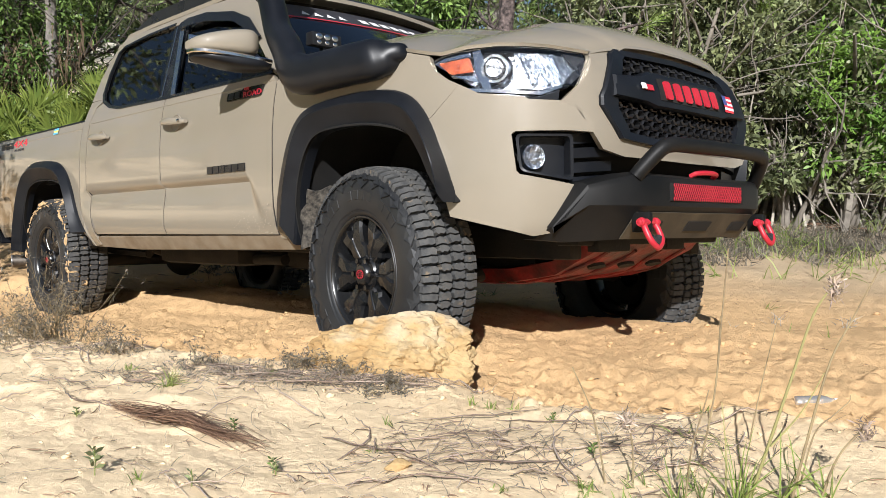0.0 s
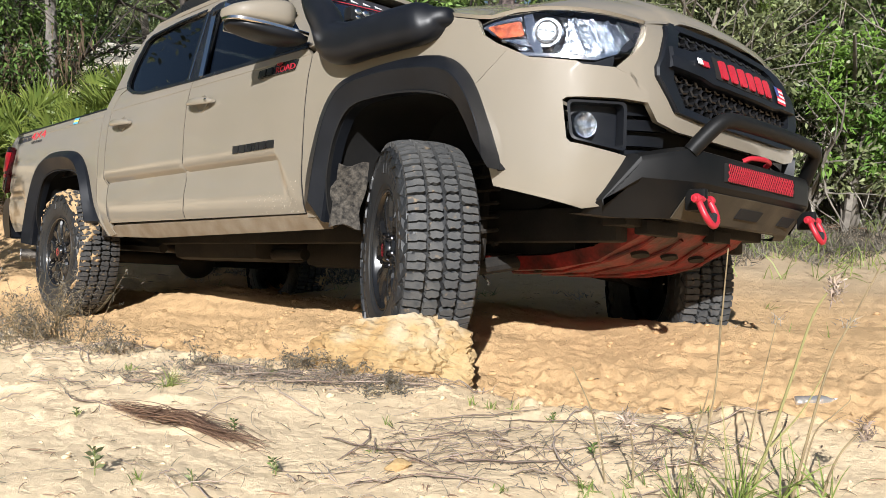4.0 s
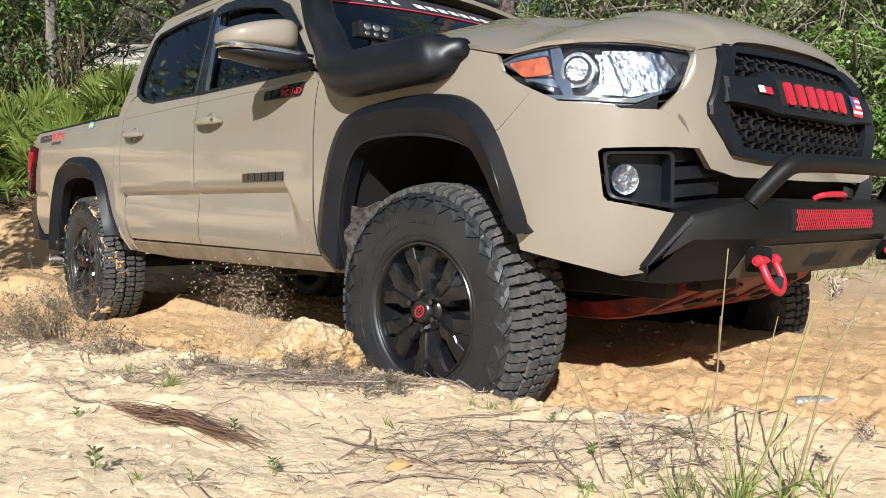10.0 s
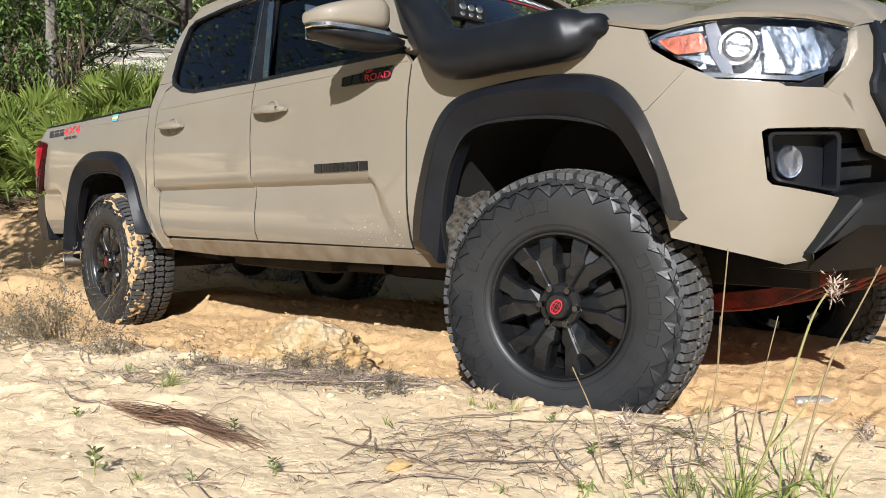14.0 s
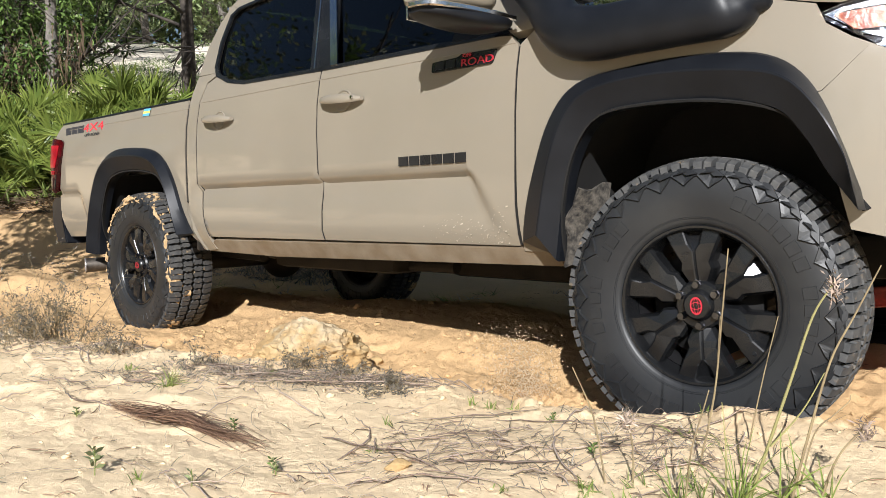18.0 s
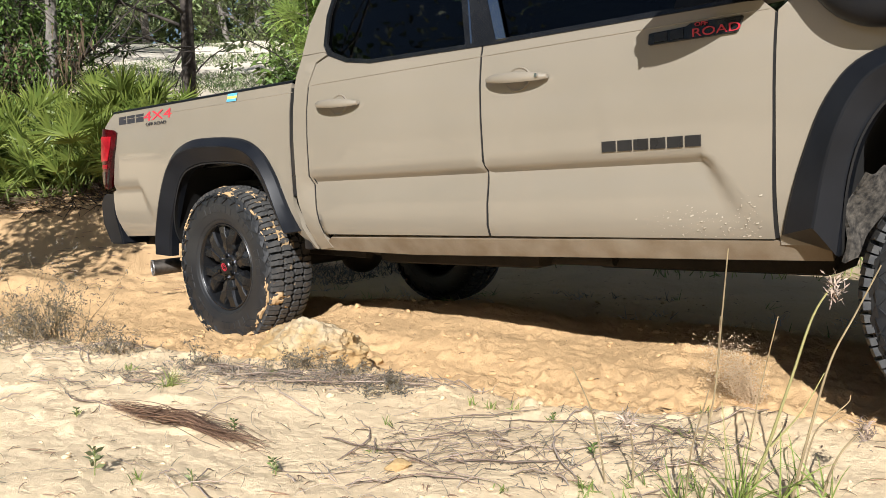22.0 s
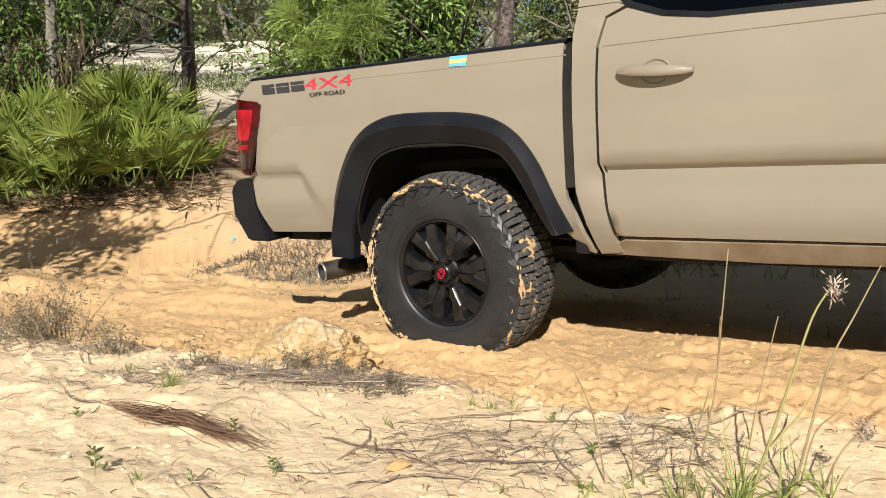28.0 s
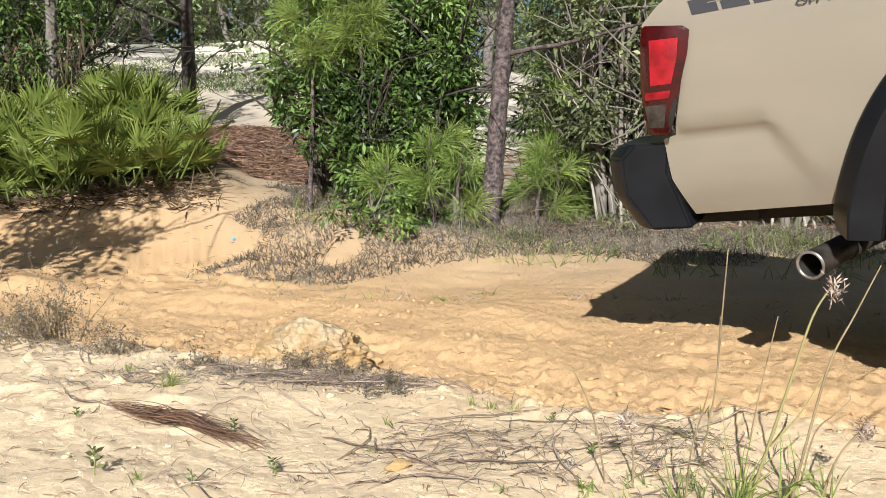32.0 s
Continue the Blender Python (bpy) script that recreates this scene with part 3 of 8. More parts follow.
def flank(side):
    near = side < 0
    fa, ra = mid(F_ARCH_OUT, F_ARCH_IN), mid(R_ARCH_OUT, R_ARCH_IN)
    panel("front_fender", [(-0.560, 0.545), (-0.553, 1.19), (-0.50, 1.235), (-0.30, 1.240), (0.0, 1.225), (0.20, 1.195), (0.345, 1.160), (0.362, 1.110),
                           (0.446, 1.050), (0.345, 0.952), (0.30, 0.945)] + fa[3:-1] + [(-0.430, 0.545)], PAINT, truck, side)
    panel("front_door", [(-1.576, 0.562), (-0.574, 0.562), (-0.566, 0.88), (-0.562, 1.19), (-0.60, 1.225), (-0.80, 1.243), (-1.575, 1.238), (-1.574, 1.20), (-1.567, 0.845), (-1.563, 0.795)], PAINT, truck, side, step_=0.024, lines=(0.770, 0.789, 0.802, 0.816))
    panel("rear_door", [(-2.475, 0.562), (-1.588, 0.562), (-1.572, 0.793), (-1.577, 0.845), (-1.584, 1.238), (-2.15, 1.250), (-2.30, 1.276), (-2.42, 1.318), (-2.492, 1.29), (-2.512, 1.20), (-2.514, 0.815), (-2.498, 0.66)], PAINT, truck, side, step_=0.024, lines=(0.770, 0.789, 0.802, 0.816))
    panel("cab_corner", [(-2.485, 0.545), (-2.508, 0.66), (-2.524, 0.815), (-2.522, 1.20), (-2.500, 1.297), (-2.435, 1.325), (-2.46, 1.338), (-2.604, 1.338), (-2.612, 1.25), (-2.608, 1.15), (-2.609, 0.72), (-2.555, 0.49), (-2.47, 0.50)], PAINT, truck, side)
    panel("bed_side", [(-2.654, 0.70), (-2.650, 1.228), (-3.2, 1.230), (-4.226, 1.228), (-4.255, 1.208), (-4.308, 1.158), (-4.305, 1.146), (-4.160, 1.120), (-4.235, 0.800), (-4.275, 0.79), (-4.262, 0.66), (-4.205, 0.535), (-3.76, 0.545), (-3.71, 0.60)]
          + ra[::-1][2:] + [(-2.60, 0.50), (-2.575, 0.49)], PAINT, truck, side, step_=0.03, lines=(0.776, 0.797, 0.810, 0.823))
    # added dark strip between cab and bed, coloured as the gap's shade
    panel("bed_gap_seal", [(-2.662, 0.73), (-2.658, 1.205), (-2.598, 1.20), (-2.600, 0.735)], SATIN, truck, side, thick=0.01, out=-0.004)
    # added dark strips fill the shut lines, their colour standing for the shade there
    for edge in ([(-0.567, 0.565), (-0.562, 0.88), (-0.557, 1.185)], [(-1.582, 0.566), (-1.568, 0.793), (-1.572, 0.845), (-1.580, 1.232)], [(-2.480, 0.566), (-2.503, 0.66), (-2.519, 0.815), (-2.517, 1.195)]):
        panel("door_seal", [(u + 0.016, z) for u, z in edge] + [(u - 0.016, z) for u, z in edge[::-1]], LINER, truck, side, step_=0.05, thick=0.004, out=-0.003)
    panel("rocker", [(-2.555, 0.490), (-2.455, 0.545), (-0.43, 0.557), (-0.43, 0.500), (-2.0, 0.478)], DUSTY_PAINT, truck, side, thick=0.03, out=-0.004)
    flare("wheel_arch_flare", F_ARCH_OUT, F_ARCH_RIDGE, F_ARCH_IN, side)
    flare("wheel_arch_flare", R_ARCH_OUT, mid(R_ARCH_OUT, R_ARCH_IN, 0.36), R_ARCH_IN, side)
    # greenhouse
    panel("a_pillar", [(-0.44, 1.238), (-0.60, 1.232), (-0.84, 1.420), (-1.12, 1.580), (-1.42, 1.652), (-1.42, 1.715), (-1.10, 1.700), (-0.80, 1.535)], PAINT, truck, side, thick=0.04)
    panel("roof_rail", [(-1.42, 1.652), (-1.62, 1.668), (-2.13, 1.672), (-2.425, 1.654), (-2.50, 1.690), (-2.40, 1.715), (-1.42, 1.717)], PAINT, truck, side, thick=0.04)
    panel("c_pillar", [(-2.300, 1.282), (-2.425, 1.326), (-2.462, 1.340), (-2.606, 1.342), (-2.606, 1.480), (-2.568, 1.60), (-2.505, 1.688), (-2.425, 1.652), (-2.472, 1.628), (-2.484, 1.50), (-2.458, 1.372), (-2.412, 1.328)], PAINT, truck, side, thick=0.04)
    panel("b_pillar", [(-1.500, 1.246), (-1.665, 1.249), (-1.815, 1.670), (-1.650, 1.668)], GLOSS, truck, side, thick=0.03, out=-0.004, label="gloss black pillar cover")
    panel("rear_side_glass", [(-1.655, 1.248), (-2.15, 1.260), (-2.30, 1.286), (-2.41, 1.328), (-2.455, 1.372), (-2.480, 1.50), (-2.470, 1.626), (-2.42, 1.653), (-2.13, 1.672), (-1.80, 1.674)], GLASS, truck, side, thick=0.005, out=-0.012, label="dark tinted glass")
    panel("front_side_glass", [(-0.62, 1.246), (-1.505, 1.248), (-1.68, 1.664), (-1.60, 1.666), (-1.40, 1.650), (-1.12, 1.578), (-0.84, 1.418)], GLASS, truck, side, thick=0.005, out=-0.012, label="dark tinted glass")
    panel("window_trim", [(-0.60, 1.230), (-1.555, 1.236), (-2.15, 1.250), (-2.302, 1.274), (-2.425, 1.318), (-2.470, 1.366), (-2.498, 1.50), (-2.484, 1.634), (-2.425, 1.664), (-2.13, 1.684), (-1.80, 1.686),
                          (-1.80, 1.672), (-2.13, 1.670), (-2.42, 1.650), (-2.468, 1.624), (-2.477, 1.50), (-2.452, 1.376), (-2.408, 1.334), (-2.298, 1.292), (-2.15, 1.266), (-1.56, 1.252), (-0.62, 1.248)], GLOSS, truck, side, thick=0.012, out=0.004)
    panel("pillar_strip", [(-1.474, 1.250), (-1.516, 1.250), (-1.705, 1.646), (-1.660, 1.646)], CHROME, truck, side, thick=0.008, out=0.010, label="bright trim strip on the pillar")
    panel("pillar_seam", [(-1.628, 1.250), (-1.636, 1.250), (-1.772, 1.66), (-1.764, 1.66)], CHROME, truck, side, thick=0.004, out=0.002)
    panel("rain_guard", [(-1.705, 1.630), (-1.634, 1.632), (-1.394, 1.616), (-1.104, 1.558), (-0.968, 1.496), (-0.826, 1.405), (-0.79, 1.43), (-0.95, 1.545), (-1.13, 1.612), (-1.43, 1.668), (-1.63, 1.676), (-1.70, 1.662)], GLOSS, truck, side, step_=0.03, thick=0.006, out=0.022, label="smoked wind deflector over the window")
    panel("mirror_base", [(-0.60, 1.246), (-0.86, 1.244), (-0.84, 1.37), (-0.74, 1.32)], BLACK_PLASTIC, truck, side, thick=0.02, out=0.006)
    # door handles
    for hx, hz_ in ((-1.41, 1.100), (-2.312, 1.100)):
        bm = bmesh.new()
        rows = []
        for k in range(11):
            t = k / 10
            u = hx - 0.125 + 0.25 * t
            lift = 0.014 + 0.030 * math.sin(math.pi * t) ** 0.6
            hgt = 0.008 + 0.010 * math.sin(math.pi * t) ** 0.5
            zc = hz_ + 0.010 - 0.014 * t
            rows.append([skin(u, zc + hgt * math.sin(a), side, lift + 0.010 * math.cos(a)) for a in [i * math.tau / 10 for i in range(10)]])
        vs = loft(bm, rows, close=True)
        bm.faces.new(vs[0][::-1])
        bm.faces.new(vs[-1])
        bmesh.ops.recalc_face_normals(bm, faces=bm.faces[:])
        h = part("door_handle", bm, PAINT, truck, "body-coloured door handle")
        # dished recess behind the grip
        bm = bmesh.new()
        rows = []
        for r_, o in ((1.0, 0.0010), (0.93, 0.0060), (0.80, 0.0015), (0.4, 0.0012)):
            rows.append([skin(hx + 0.052 * r_ * math.cos(a), hz_ + 0.042 * r_ * math.sin(a), side, o) for a in [i * math.tau / 20 for i in range(20)]])
        vs = loft(bm, rows, close=True)
        bm.faces.new(vs[-1])
        bmesh.ops.recalc_face_normals(bm, faces=bm.faces[:])
        part("handle_cup", bm, PAINT, truck)
        if near and hx > -2:
            bm = bmesh.new()
            bmesh.ops.create_cone(bm, cap_ends=True, segments=14, radius1=0.007, radius2=0.006, depth=0.006,
                                  matrix=Matrix.Translation(skin(hx + 0.10, hz_, side, 0.044)) @ Matrix.Rotation(radians(90), 4, "X"))
            part("lock_cylinder", bm, CHROME, truck)
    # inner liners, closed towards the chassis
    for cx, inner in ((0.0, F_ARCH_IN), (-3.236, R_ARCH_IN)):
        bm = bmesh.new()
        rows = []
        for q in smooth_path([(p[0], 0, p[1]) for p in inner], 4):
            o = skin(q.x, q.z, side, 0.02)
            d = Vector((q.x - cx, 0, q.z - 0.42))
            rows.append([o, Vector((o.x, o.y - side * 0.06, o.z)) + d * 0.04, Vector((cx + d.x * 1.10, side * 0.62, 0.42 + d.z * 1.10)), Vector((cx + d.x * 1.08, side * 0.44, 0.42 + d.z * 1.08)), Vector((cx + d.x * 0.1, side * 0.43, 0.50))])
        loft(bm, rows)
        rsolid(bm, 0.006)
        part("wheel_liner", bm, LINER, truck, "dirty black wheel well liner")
    bm = bmesh.new()
    rows = []
    for k in range(9):
        z = 0.505 + 0.030 * k
        wv = 0.010 * math.sin(k * 1.9) + 0.006 * math.sin(k * 4.1)
        rows.append([Vector((-0.398 + 0.055 * q + 0.012 * math.sin(3 * q + k) + 0.05 * (k / 8) ** 2, side * (0.892 - 0.105 * q + wv * (q < 0.1)), z + 0.012 * math.sin(5 * q + 2 * k) * (k in (0, 8)))) for q in (0.0, 0.2, 0.4, 0.6, 0.8, 1.0)])
    loft(bm, rows)
    rsolid(bm, 0.012)
    part("mud_flap", bm, MUD, truck, "mud flap caked with dried mud")
    # bed rail cap
    bm = bmesh.new()
    loft(bm, [[skin(u, 1.229, side, 0.003), skin(u, 1.238, side, 0.003), skin(u, 1.243, side, -0.01), skin(u, 1.243, side, -0.06), skin(u, 1.229, side, -0.065)] for u in np.linspace(-2.64, -4.235, 12)])
    bmesh.ops.recalc_face_normals(bm, faces=bm.faces[:])
    part("bed_rail_cap", bm, BLACK_PLASTIC, truck, "black plastic bed rail cap")
    # seam of the cab and bed: an added dark box stands for shade behind the gap
    bm = bmesh.new()
    box(bm, (-2.622, side * 0.80, 0.86), (0.05, 0.12, 0.74), 0.01)
    part("gap_seal", bm, SATIN, truck)
    # fuel of folded sheet: inner bed wall
    bm = bmesh.new()
    box(bm, (-3.43, side * 0.80, 1.06), (1.58, 0.03, 0.34), 0.005)
    part("bed_inner_wall", bm, SATIN, truck)


for sd in (-1, 1):
    flank(sd)

# crease along the bed side and the lower rear panel
for pts, r in (([(-0.575, 1.198), (-1.5, 1.200), (-2.50, 1.200)], 0.0022), ([(-2.64, 1.185), (-3.2, 1.185), (-4.10, 1.188)], 0.0028)):
    bm = bmesh.new()
    tube(bm, smooth_path([skin(u, z, -1, -0.001) for u, z in pts], 5), r, 6)
    part("pressed_crease", bm, PAINT, truck)


# ---- bonnet, roof, glass ----
def grid_sheet(name, rows, material, thick=0.015, label="", parent=None, angle=35):
    bm = bmesh.new()
    loft(bm, rows)
    rsolid(bm, -thick)
    return part(name, bm, material, parent or truck, label, angle=angle)


HOOD_EDGE = ([skin(u, z, 1) for u, z in ((-0.50, 1.237), (-0.40, 1.241), (-0.30, 1.242), (-0.15, 1.236), (0.0, 1.227), (0.1, 1.213), (0.2, 1.197), (0.28, 1.179), (0.345, 1.164), (0.40, 1.156), (0.46, 1.164), (0.50, 1.170), (uy(0.776), 1.174),
              (uy(0.71), 1.173), (uy(0.65), 1.170), (uy(0.58), 1.164), (uy(0.515), 1.158), (uy(0.50), 1.193), (uy(0.43), 1.221), (uy(0.36), 1.235), (uy(0.27), 1.241), (uy(0.18), 1.245), (uy(0.06), 1.248))])


def hood_row(e):
    crown = (0.150 - 0.05 * min(1, max(0, -e.x / 0.5))) * min(1.0, e.y / 0.80) ** 2.2
    row = []
    for k in range(41):
        f = k / 20 - 1
        a = abs(f)
        plateau = 0.010 * (1 if a < 0.60 else max(0, 1 - (a - 0.60) / 0.05)) * min(1.0, e.y / 0.8)
        row.append((e.x + 0.03 * (1 - f * f) * (e.x > 0.3) * min(1, e.y), e.y * f, e.z + crown * (1 - a ** 2.7) + plateau))
    return row


grid_sheet("bonnet", [hood_row(e) for e in HOOD_EDGE], PAINT, 0.012, "tan bonnet with raised centre")


for sd in (-1, 1):
    # tan corner of the bumper cover, cut away round the fog lamp and over the steel bumper
    ub, uc = uy(0.763), uy(0.617)
    fb = [(ub, 0.884), (uc, 0.885), (uc + 0.01, 0.735), (ub + 0.02, 0.765)]
    panel("bumper_cover", [(0.3470, 0.9515), (0.4465, 1.050), (uy(0.862), 1.078), (uy(0.82), 1.020), (uy(0.745), 1.005), (uy(0.735), 0.995), (uy(0.655), 0.993), (uy(0.60), 0.985), (uy(0.52), 0.905), (uy(0.545), 0.895),
                           (uc, 0.897), (ub, 0.893), (ub - 0.012, 0.885), (ub + 0.008, 0.768), (ub + 0.02, 0.756), (uc + 0.012, 0.724), (uy(0.545), 0.716), (uy(0.62), 0.573), (uy(0.70), 0.556), (0.545, 0.594), (0.417, 0.622), (0.392, 0.70), (0.362, 0.82), (0.332, 0.90), (0.306, 0.938)], PAINT, truck, sd, step_=0.05, label="tan bumper corner, scratched at its lower edge")
    panel("nose_backing", [(0.36, 0.93), (0.36, 1.09), (0.43, 1.06), (uy(0.85), 1.03), (uy(0.74), 0.998), (uy(0.66), 0.985), (uy(0.60), 1.02), (uy(0.555), 1.02), (uy(0.525), 0.95), (uy(0.545), 0.905), (uy(0.72), 0.91)], PAINT, truck, sd, step_=0.05, thick=0.004, out=-0.006)
    # surround of the grille, from headlamp to centre line
    panel("nose_panel", [(uy(0.513), 1.152), (uy(0.50), 1.190), (uy(0.43), 1.218), (uy(0.36), 1.232), (uy(0.27), 1.238), (uy(0.18), 1.242), (uy(0.0), 1.245), (uy(0.0), 1.204), (uy(0.375), 1.194), (uy(0.415), 1.170), (uy(0.515), 1.015), (uy(0.515), 0.985), (uy(0.43), 0.880),
                         (uy(0.28), 0.868), (uy(0.0), 0.868), (uy(0.0), 0.818), (uy(0.40), 0.822), (uy(0.50), 0.842), (uy(0.545), 0.893), (uy(0.60), 0.972), (uy(0.648), 0.992), (uy(0.59), 1.045)], PAINT, truck, sd, step_=0.05)
    # headlamp
    hl = [(0.350, 1.134), (0.40, 1.150), (0.46, 1.160), (uy(0.776), 1.170), (uy(0.65), 1.165), (uy(0.515), 1.150), (uy(0.535), 1.10), (uy(0.59), 1.047), (uy(0.637), 1.034), (uy(0.70), 1.008), (uy(0.745), 1.010), (uy(0.82), 1.024), (0.442, 1.081)]
    lamp = panel("headlamp", hl, REFLECTOR, truck, sd, step_=0.05, thick=0.01, out=-0.065, label="headlamp with amber marker and bright reflector")
    panel("lens", hl, CLEAR, lamp, sd, step_=0.05, thick=0.003, out=0.004, label="clear headlamp lens").visible_shadow = False
    panel("lamp_bezel", [(uy(0.60), 1.154), (uy(0.522), 1.146), (uy(0.54), 1.10), (uy(0.60), 1.052), (uy(0.625), 1.052), (uy(0.575), 1.10)], SATIN, lamp, sd, step_=0.05, thick=0.01, out=-0.02)
    panel("lamp_bezel", [(0.36, 1.132), (0.40, 1.146), (0.505, 1.158), (0.505, 1.145), (0.40, 1.136), (0.43, 1.085), (0.51, 1.080), (0.52, 1.055), (0.445, 1.078)], LAMP_CHROME, lamp, sd, step_=0.05, thick=0.01, out=-0.01)
    panel("marker_lens", rounded([(0.378, 1.130), (0.50, 1.141), (0.508, 1.092), (0.425, 1.088)], 0.012), AMBER, lamp, sd, step_=0.05, thick=0.01, out=-0.006, label="amber side marker")
    panel("bezel", [(0.512, 1.160), (0.545, 1.165), (0.56, 1.03), (0.535, 1.03), (0.512, 1.085)], CHROME, lamp, sd, step_=0.05, thick=0.01, out=-0.012)
    panel("reflector", [(uy(0.745), 1.152), (uy(0.655), 1.150), (uy(0.56), 1.142), (uy(0.575), 1.085), (uy(0.64), 1.045), (uy(0.70), 1.028), (uy(0.76), 1.035)], REFLECTOR, lamp, sd, step_=0.02, thick=0.008, out=-0.03, label="bright faceted reflector")
    panel("lamp_shelf", [(uy(0.84), 1.040), (uy(0.745), 1.022), (uy(0.70), 1.022), (uy(0.64), 1.046), (uy(0.64), 1.036), (uy(0.70), 1.010), (uy(0.745), 1.012), (uy(0.84), 1.028)], CHROME, lamp, sd, step_=0.05, thick=0.02, out=-0.004)
    for yy in (0.735, 0.69, 0.645):                         # fins between the reflector bowls
        panel("reflector_fin", [(uy(yy), 1.148), (uy(yy - 0.008), 1.148), (uy(yy - 0.022), 1.052), (uy(yy - 0.012), 1.048)], REFLECTOR, lamp, sd, step_=0.02, thick=0.02, out=-0.012)
    pc = skin(uy(0.792), 1.100, sd, -0.03)
    nd = (skin(uy(0.792), 1.100, sd, 0.05) - skin(uy(0.792), 1.100, sd, 0)).normalized()
    ax = nd.to_track_quat("Z", "Y").to_matrix().to_4x4()
    for nm, r0, r1, dp, off, m_ in (("projector_ring", 0.056, 0.046, 0.03, 0.004, LAMP_CHROME), ("projector_collar", 0.042, 0.036, 0.03, 0.012, GLOSS), ("projector", 0.033, 0.029, 0.03, 0.016, REFLECTOR)):
        bm = bmesh.new()
        bmesh.ops.create_cone(bm, cap_ends=True, segments=28, radius1=r0, radius2=r1, depth=dp, matrix=Matrix.Translation(pc + nd * off) @ ax)
        part(nm, bm, m_, lamp)
    bm = bmesh.new()
    bmesh.ops.create_uvsphere(bm, u_segments=20, v_segments=12, radius=0.029, matrix=Matrix.Translation(pc + nd * 0.018) @ ax @ Matrix.Diagonal((1, 1, 0.8, 1)))
    part("projector_lens", bm, CLEAR, lamp).visible_shadow = False
    panel("lamp_insert", [(uy(0.755), 1.003), (uy(0.705), 1.003), (uy(0.65), 1.028), (uy(0.655), 0.995), (uy(0.745), 0.995)], BLACK_PLASTIC, truck, sd, step_=0.05, thick=0.02, out=-0.004)
    # fog lamp
    fl = panel("fog_lamp_bezel", rounded(fb, 0.02), BLACK_PLASTIC, truck, sd, step_=0.04, thick=0.01, out=-0.045, label="black fog lamp recess")
    bm = bmesh.new()
    n_ = rounded(fb, 0.02)
    loft(bm, [[skin(u, z, sd, o) for u, z in n_ + n_[:1]] for o in (-0.05, -0.01, 0.006)] )
    inner = [(u + (0.5 * (ub + uc) - u) * 0.10, z + (0.815 - z) * 0.10) for u, z in n_]
    loft(bm, [[skin(u, z, sd, 0.006) for u, z in n_ + n_[:1]], [skin(u, z, sd, 0.004) for u, z in inner + inner[:1]], [skin(u, z, sd, -0.04) for u, z in inner + inner[:1]]])
    bmesh.ops.recalc_face_normals(bm, faces=bm.faces[:])
    part("rim", bm, BLACK_PLASTIC, fl)
    fc = skin(uy(0.726), 0.812, sd, -0.028)
    fdn = Vector((0.93, sd * 0.36, 0)).normalized()
    fax = fdn.to_track_quat("Z", "Y").to_matrix().to_4x4()
    bm = bmesh.new()
    bmesh.ops.create_cone(bm, cap_ends=True, segments=28, radius1=0.046, radius2=0.040, depth=0.03, matrix=Matrix.Translation(fc) @ fax)
    part("fog_lamp", bm, REFLECTOR, fl, "round fog lamp")
    bm = bmesh.new()
    bmesh.ops.create_uvsphere(bm, u_segments=24, v_segments=12, radius=0.041, matrix=Matrix.Translation(fc + fdn * 0.012) @ fax @ Matrix.Diagonal((1, 1, 0.45, 1)))
    part("fog_lens", bm, CLEAR, fl).visible_shadow = False
    # slatted inlets beside it
    for k in range(4):
        z0 = 0.715 + 0.048 * k
        panel("inlet_slat", [(uc + 0.02, z0), (uy(0.40), z0 + 0.015), (uy(0.40), z0 + 0.048), (uc + 0.02, z0 + 0.034)], BLACK_PLASTIC, truck, sd, step_=0.06, thick=0.03, out=-0.045 - 0.008 * (k % 2))

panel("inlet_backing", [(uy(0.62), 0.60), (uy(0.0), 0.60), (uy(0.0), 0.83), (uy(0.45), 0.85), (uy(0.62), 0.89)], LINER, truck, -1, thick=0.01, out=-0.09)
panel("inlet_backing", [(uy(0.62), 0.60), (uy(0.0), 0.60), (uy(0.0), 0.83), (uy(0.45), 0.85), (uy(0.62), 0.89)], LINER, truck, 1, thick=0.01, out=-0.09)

# ---- grille ----
def gpt(y, z, out=0.0):
    p = skin(uy(abs(y)), z, 1 if y > 0 else -1, out)
    return p


grille = None
bm = bmesh.new()
GO = [(-0.415, 1.172), (-0.375, 1.196), (0.0, 1.206), (0.375, 1.196), (0.415, 1.172), (0.515, 1.015), (0.515, 0.985), (0.43, 0.880), (0.28, 0.868), (0.0, 0.868), (-0.28, 0.868), (-0.43, 0.880), (-0.515, 0.985), (-0.515, 1.015)]
GI = [(-0.345, 1.160), (-0.315, 1.178), (0.0, 1.187), (0.315, 1.178), (0.345, 1.160), (0.425, 1.03), (0.43, 0.985), (0.375, 0.905), (0.25, 0.893), (0.0, 0.892), (-0.25, 0.893), (-0.375, 0.905), (-0.43, 0.985), (-0.425, 1.03)]


def dense(loop, n=5):
    out = []
    for i, p in enumerate(loop):
        q = loop[(i + 1) % len(loop)]
        out += [(p[0] + (q[0] - p[0]) * k / n, p[1] + (q[1] - p[1]) * k / n) for k in range(n)]
    return out


go, gi = dense(GO), dense(GI)
loft(bm, [[gpt(*p, -0.06) for p in go], [gpt(*p, 0.010) for p in go], [gpt(p[0] * 0.985, p[1], 0.016) for p in go], [gpt(*p, 0.004) for p in gi], [gpt(*p, -0.06) for p in gi]], close=True)
bmesh.ops.recalc_face_normals(bm, faces=bm.faces[:])
grille = part("grille", bm, BLACK_PLASTIC, truck, "black grille surround with honeycomb mesh", angle=25)
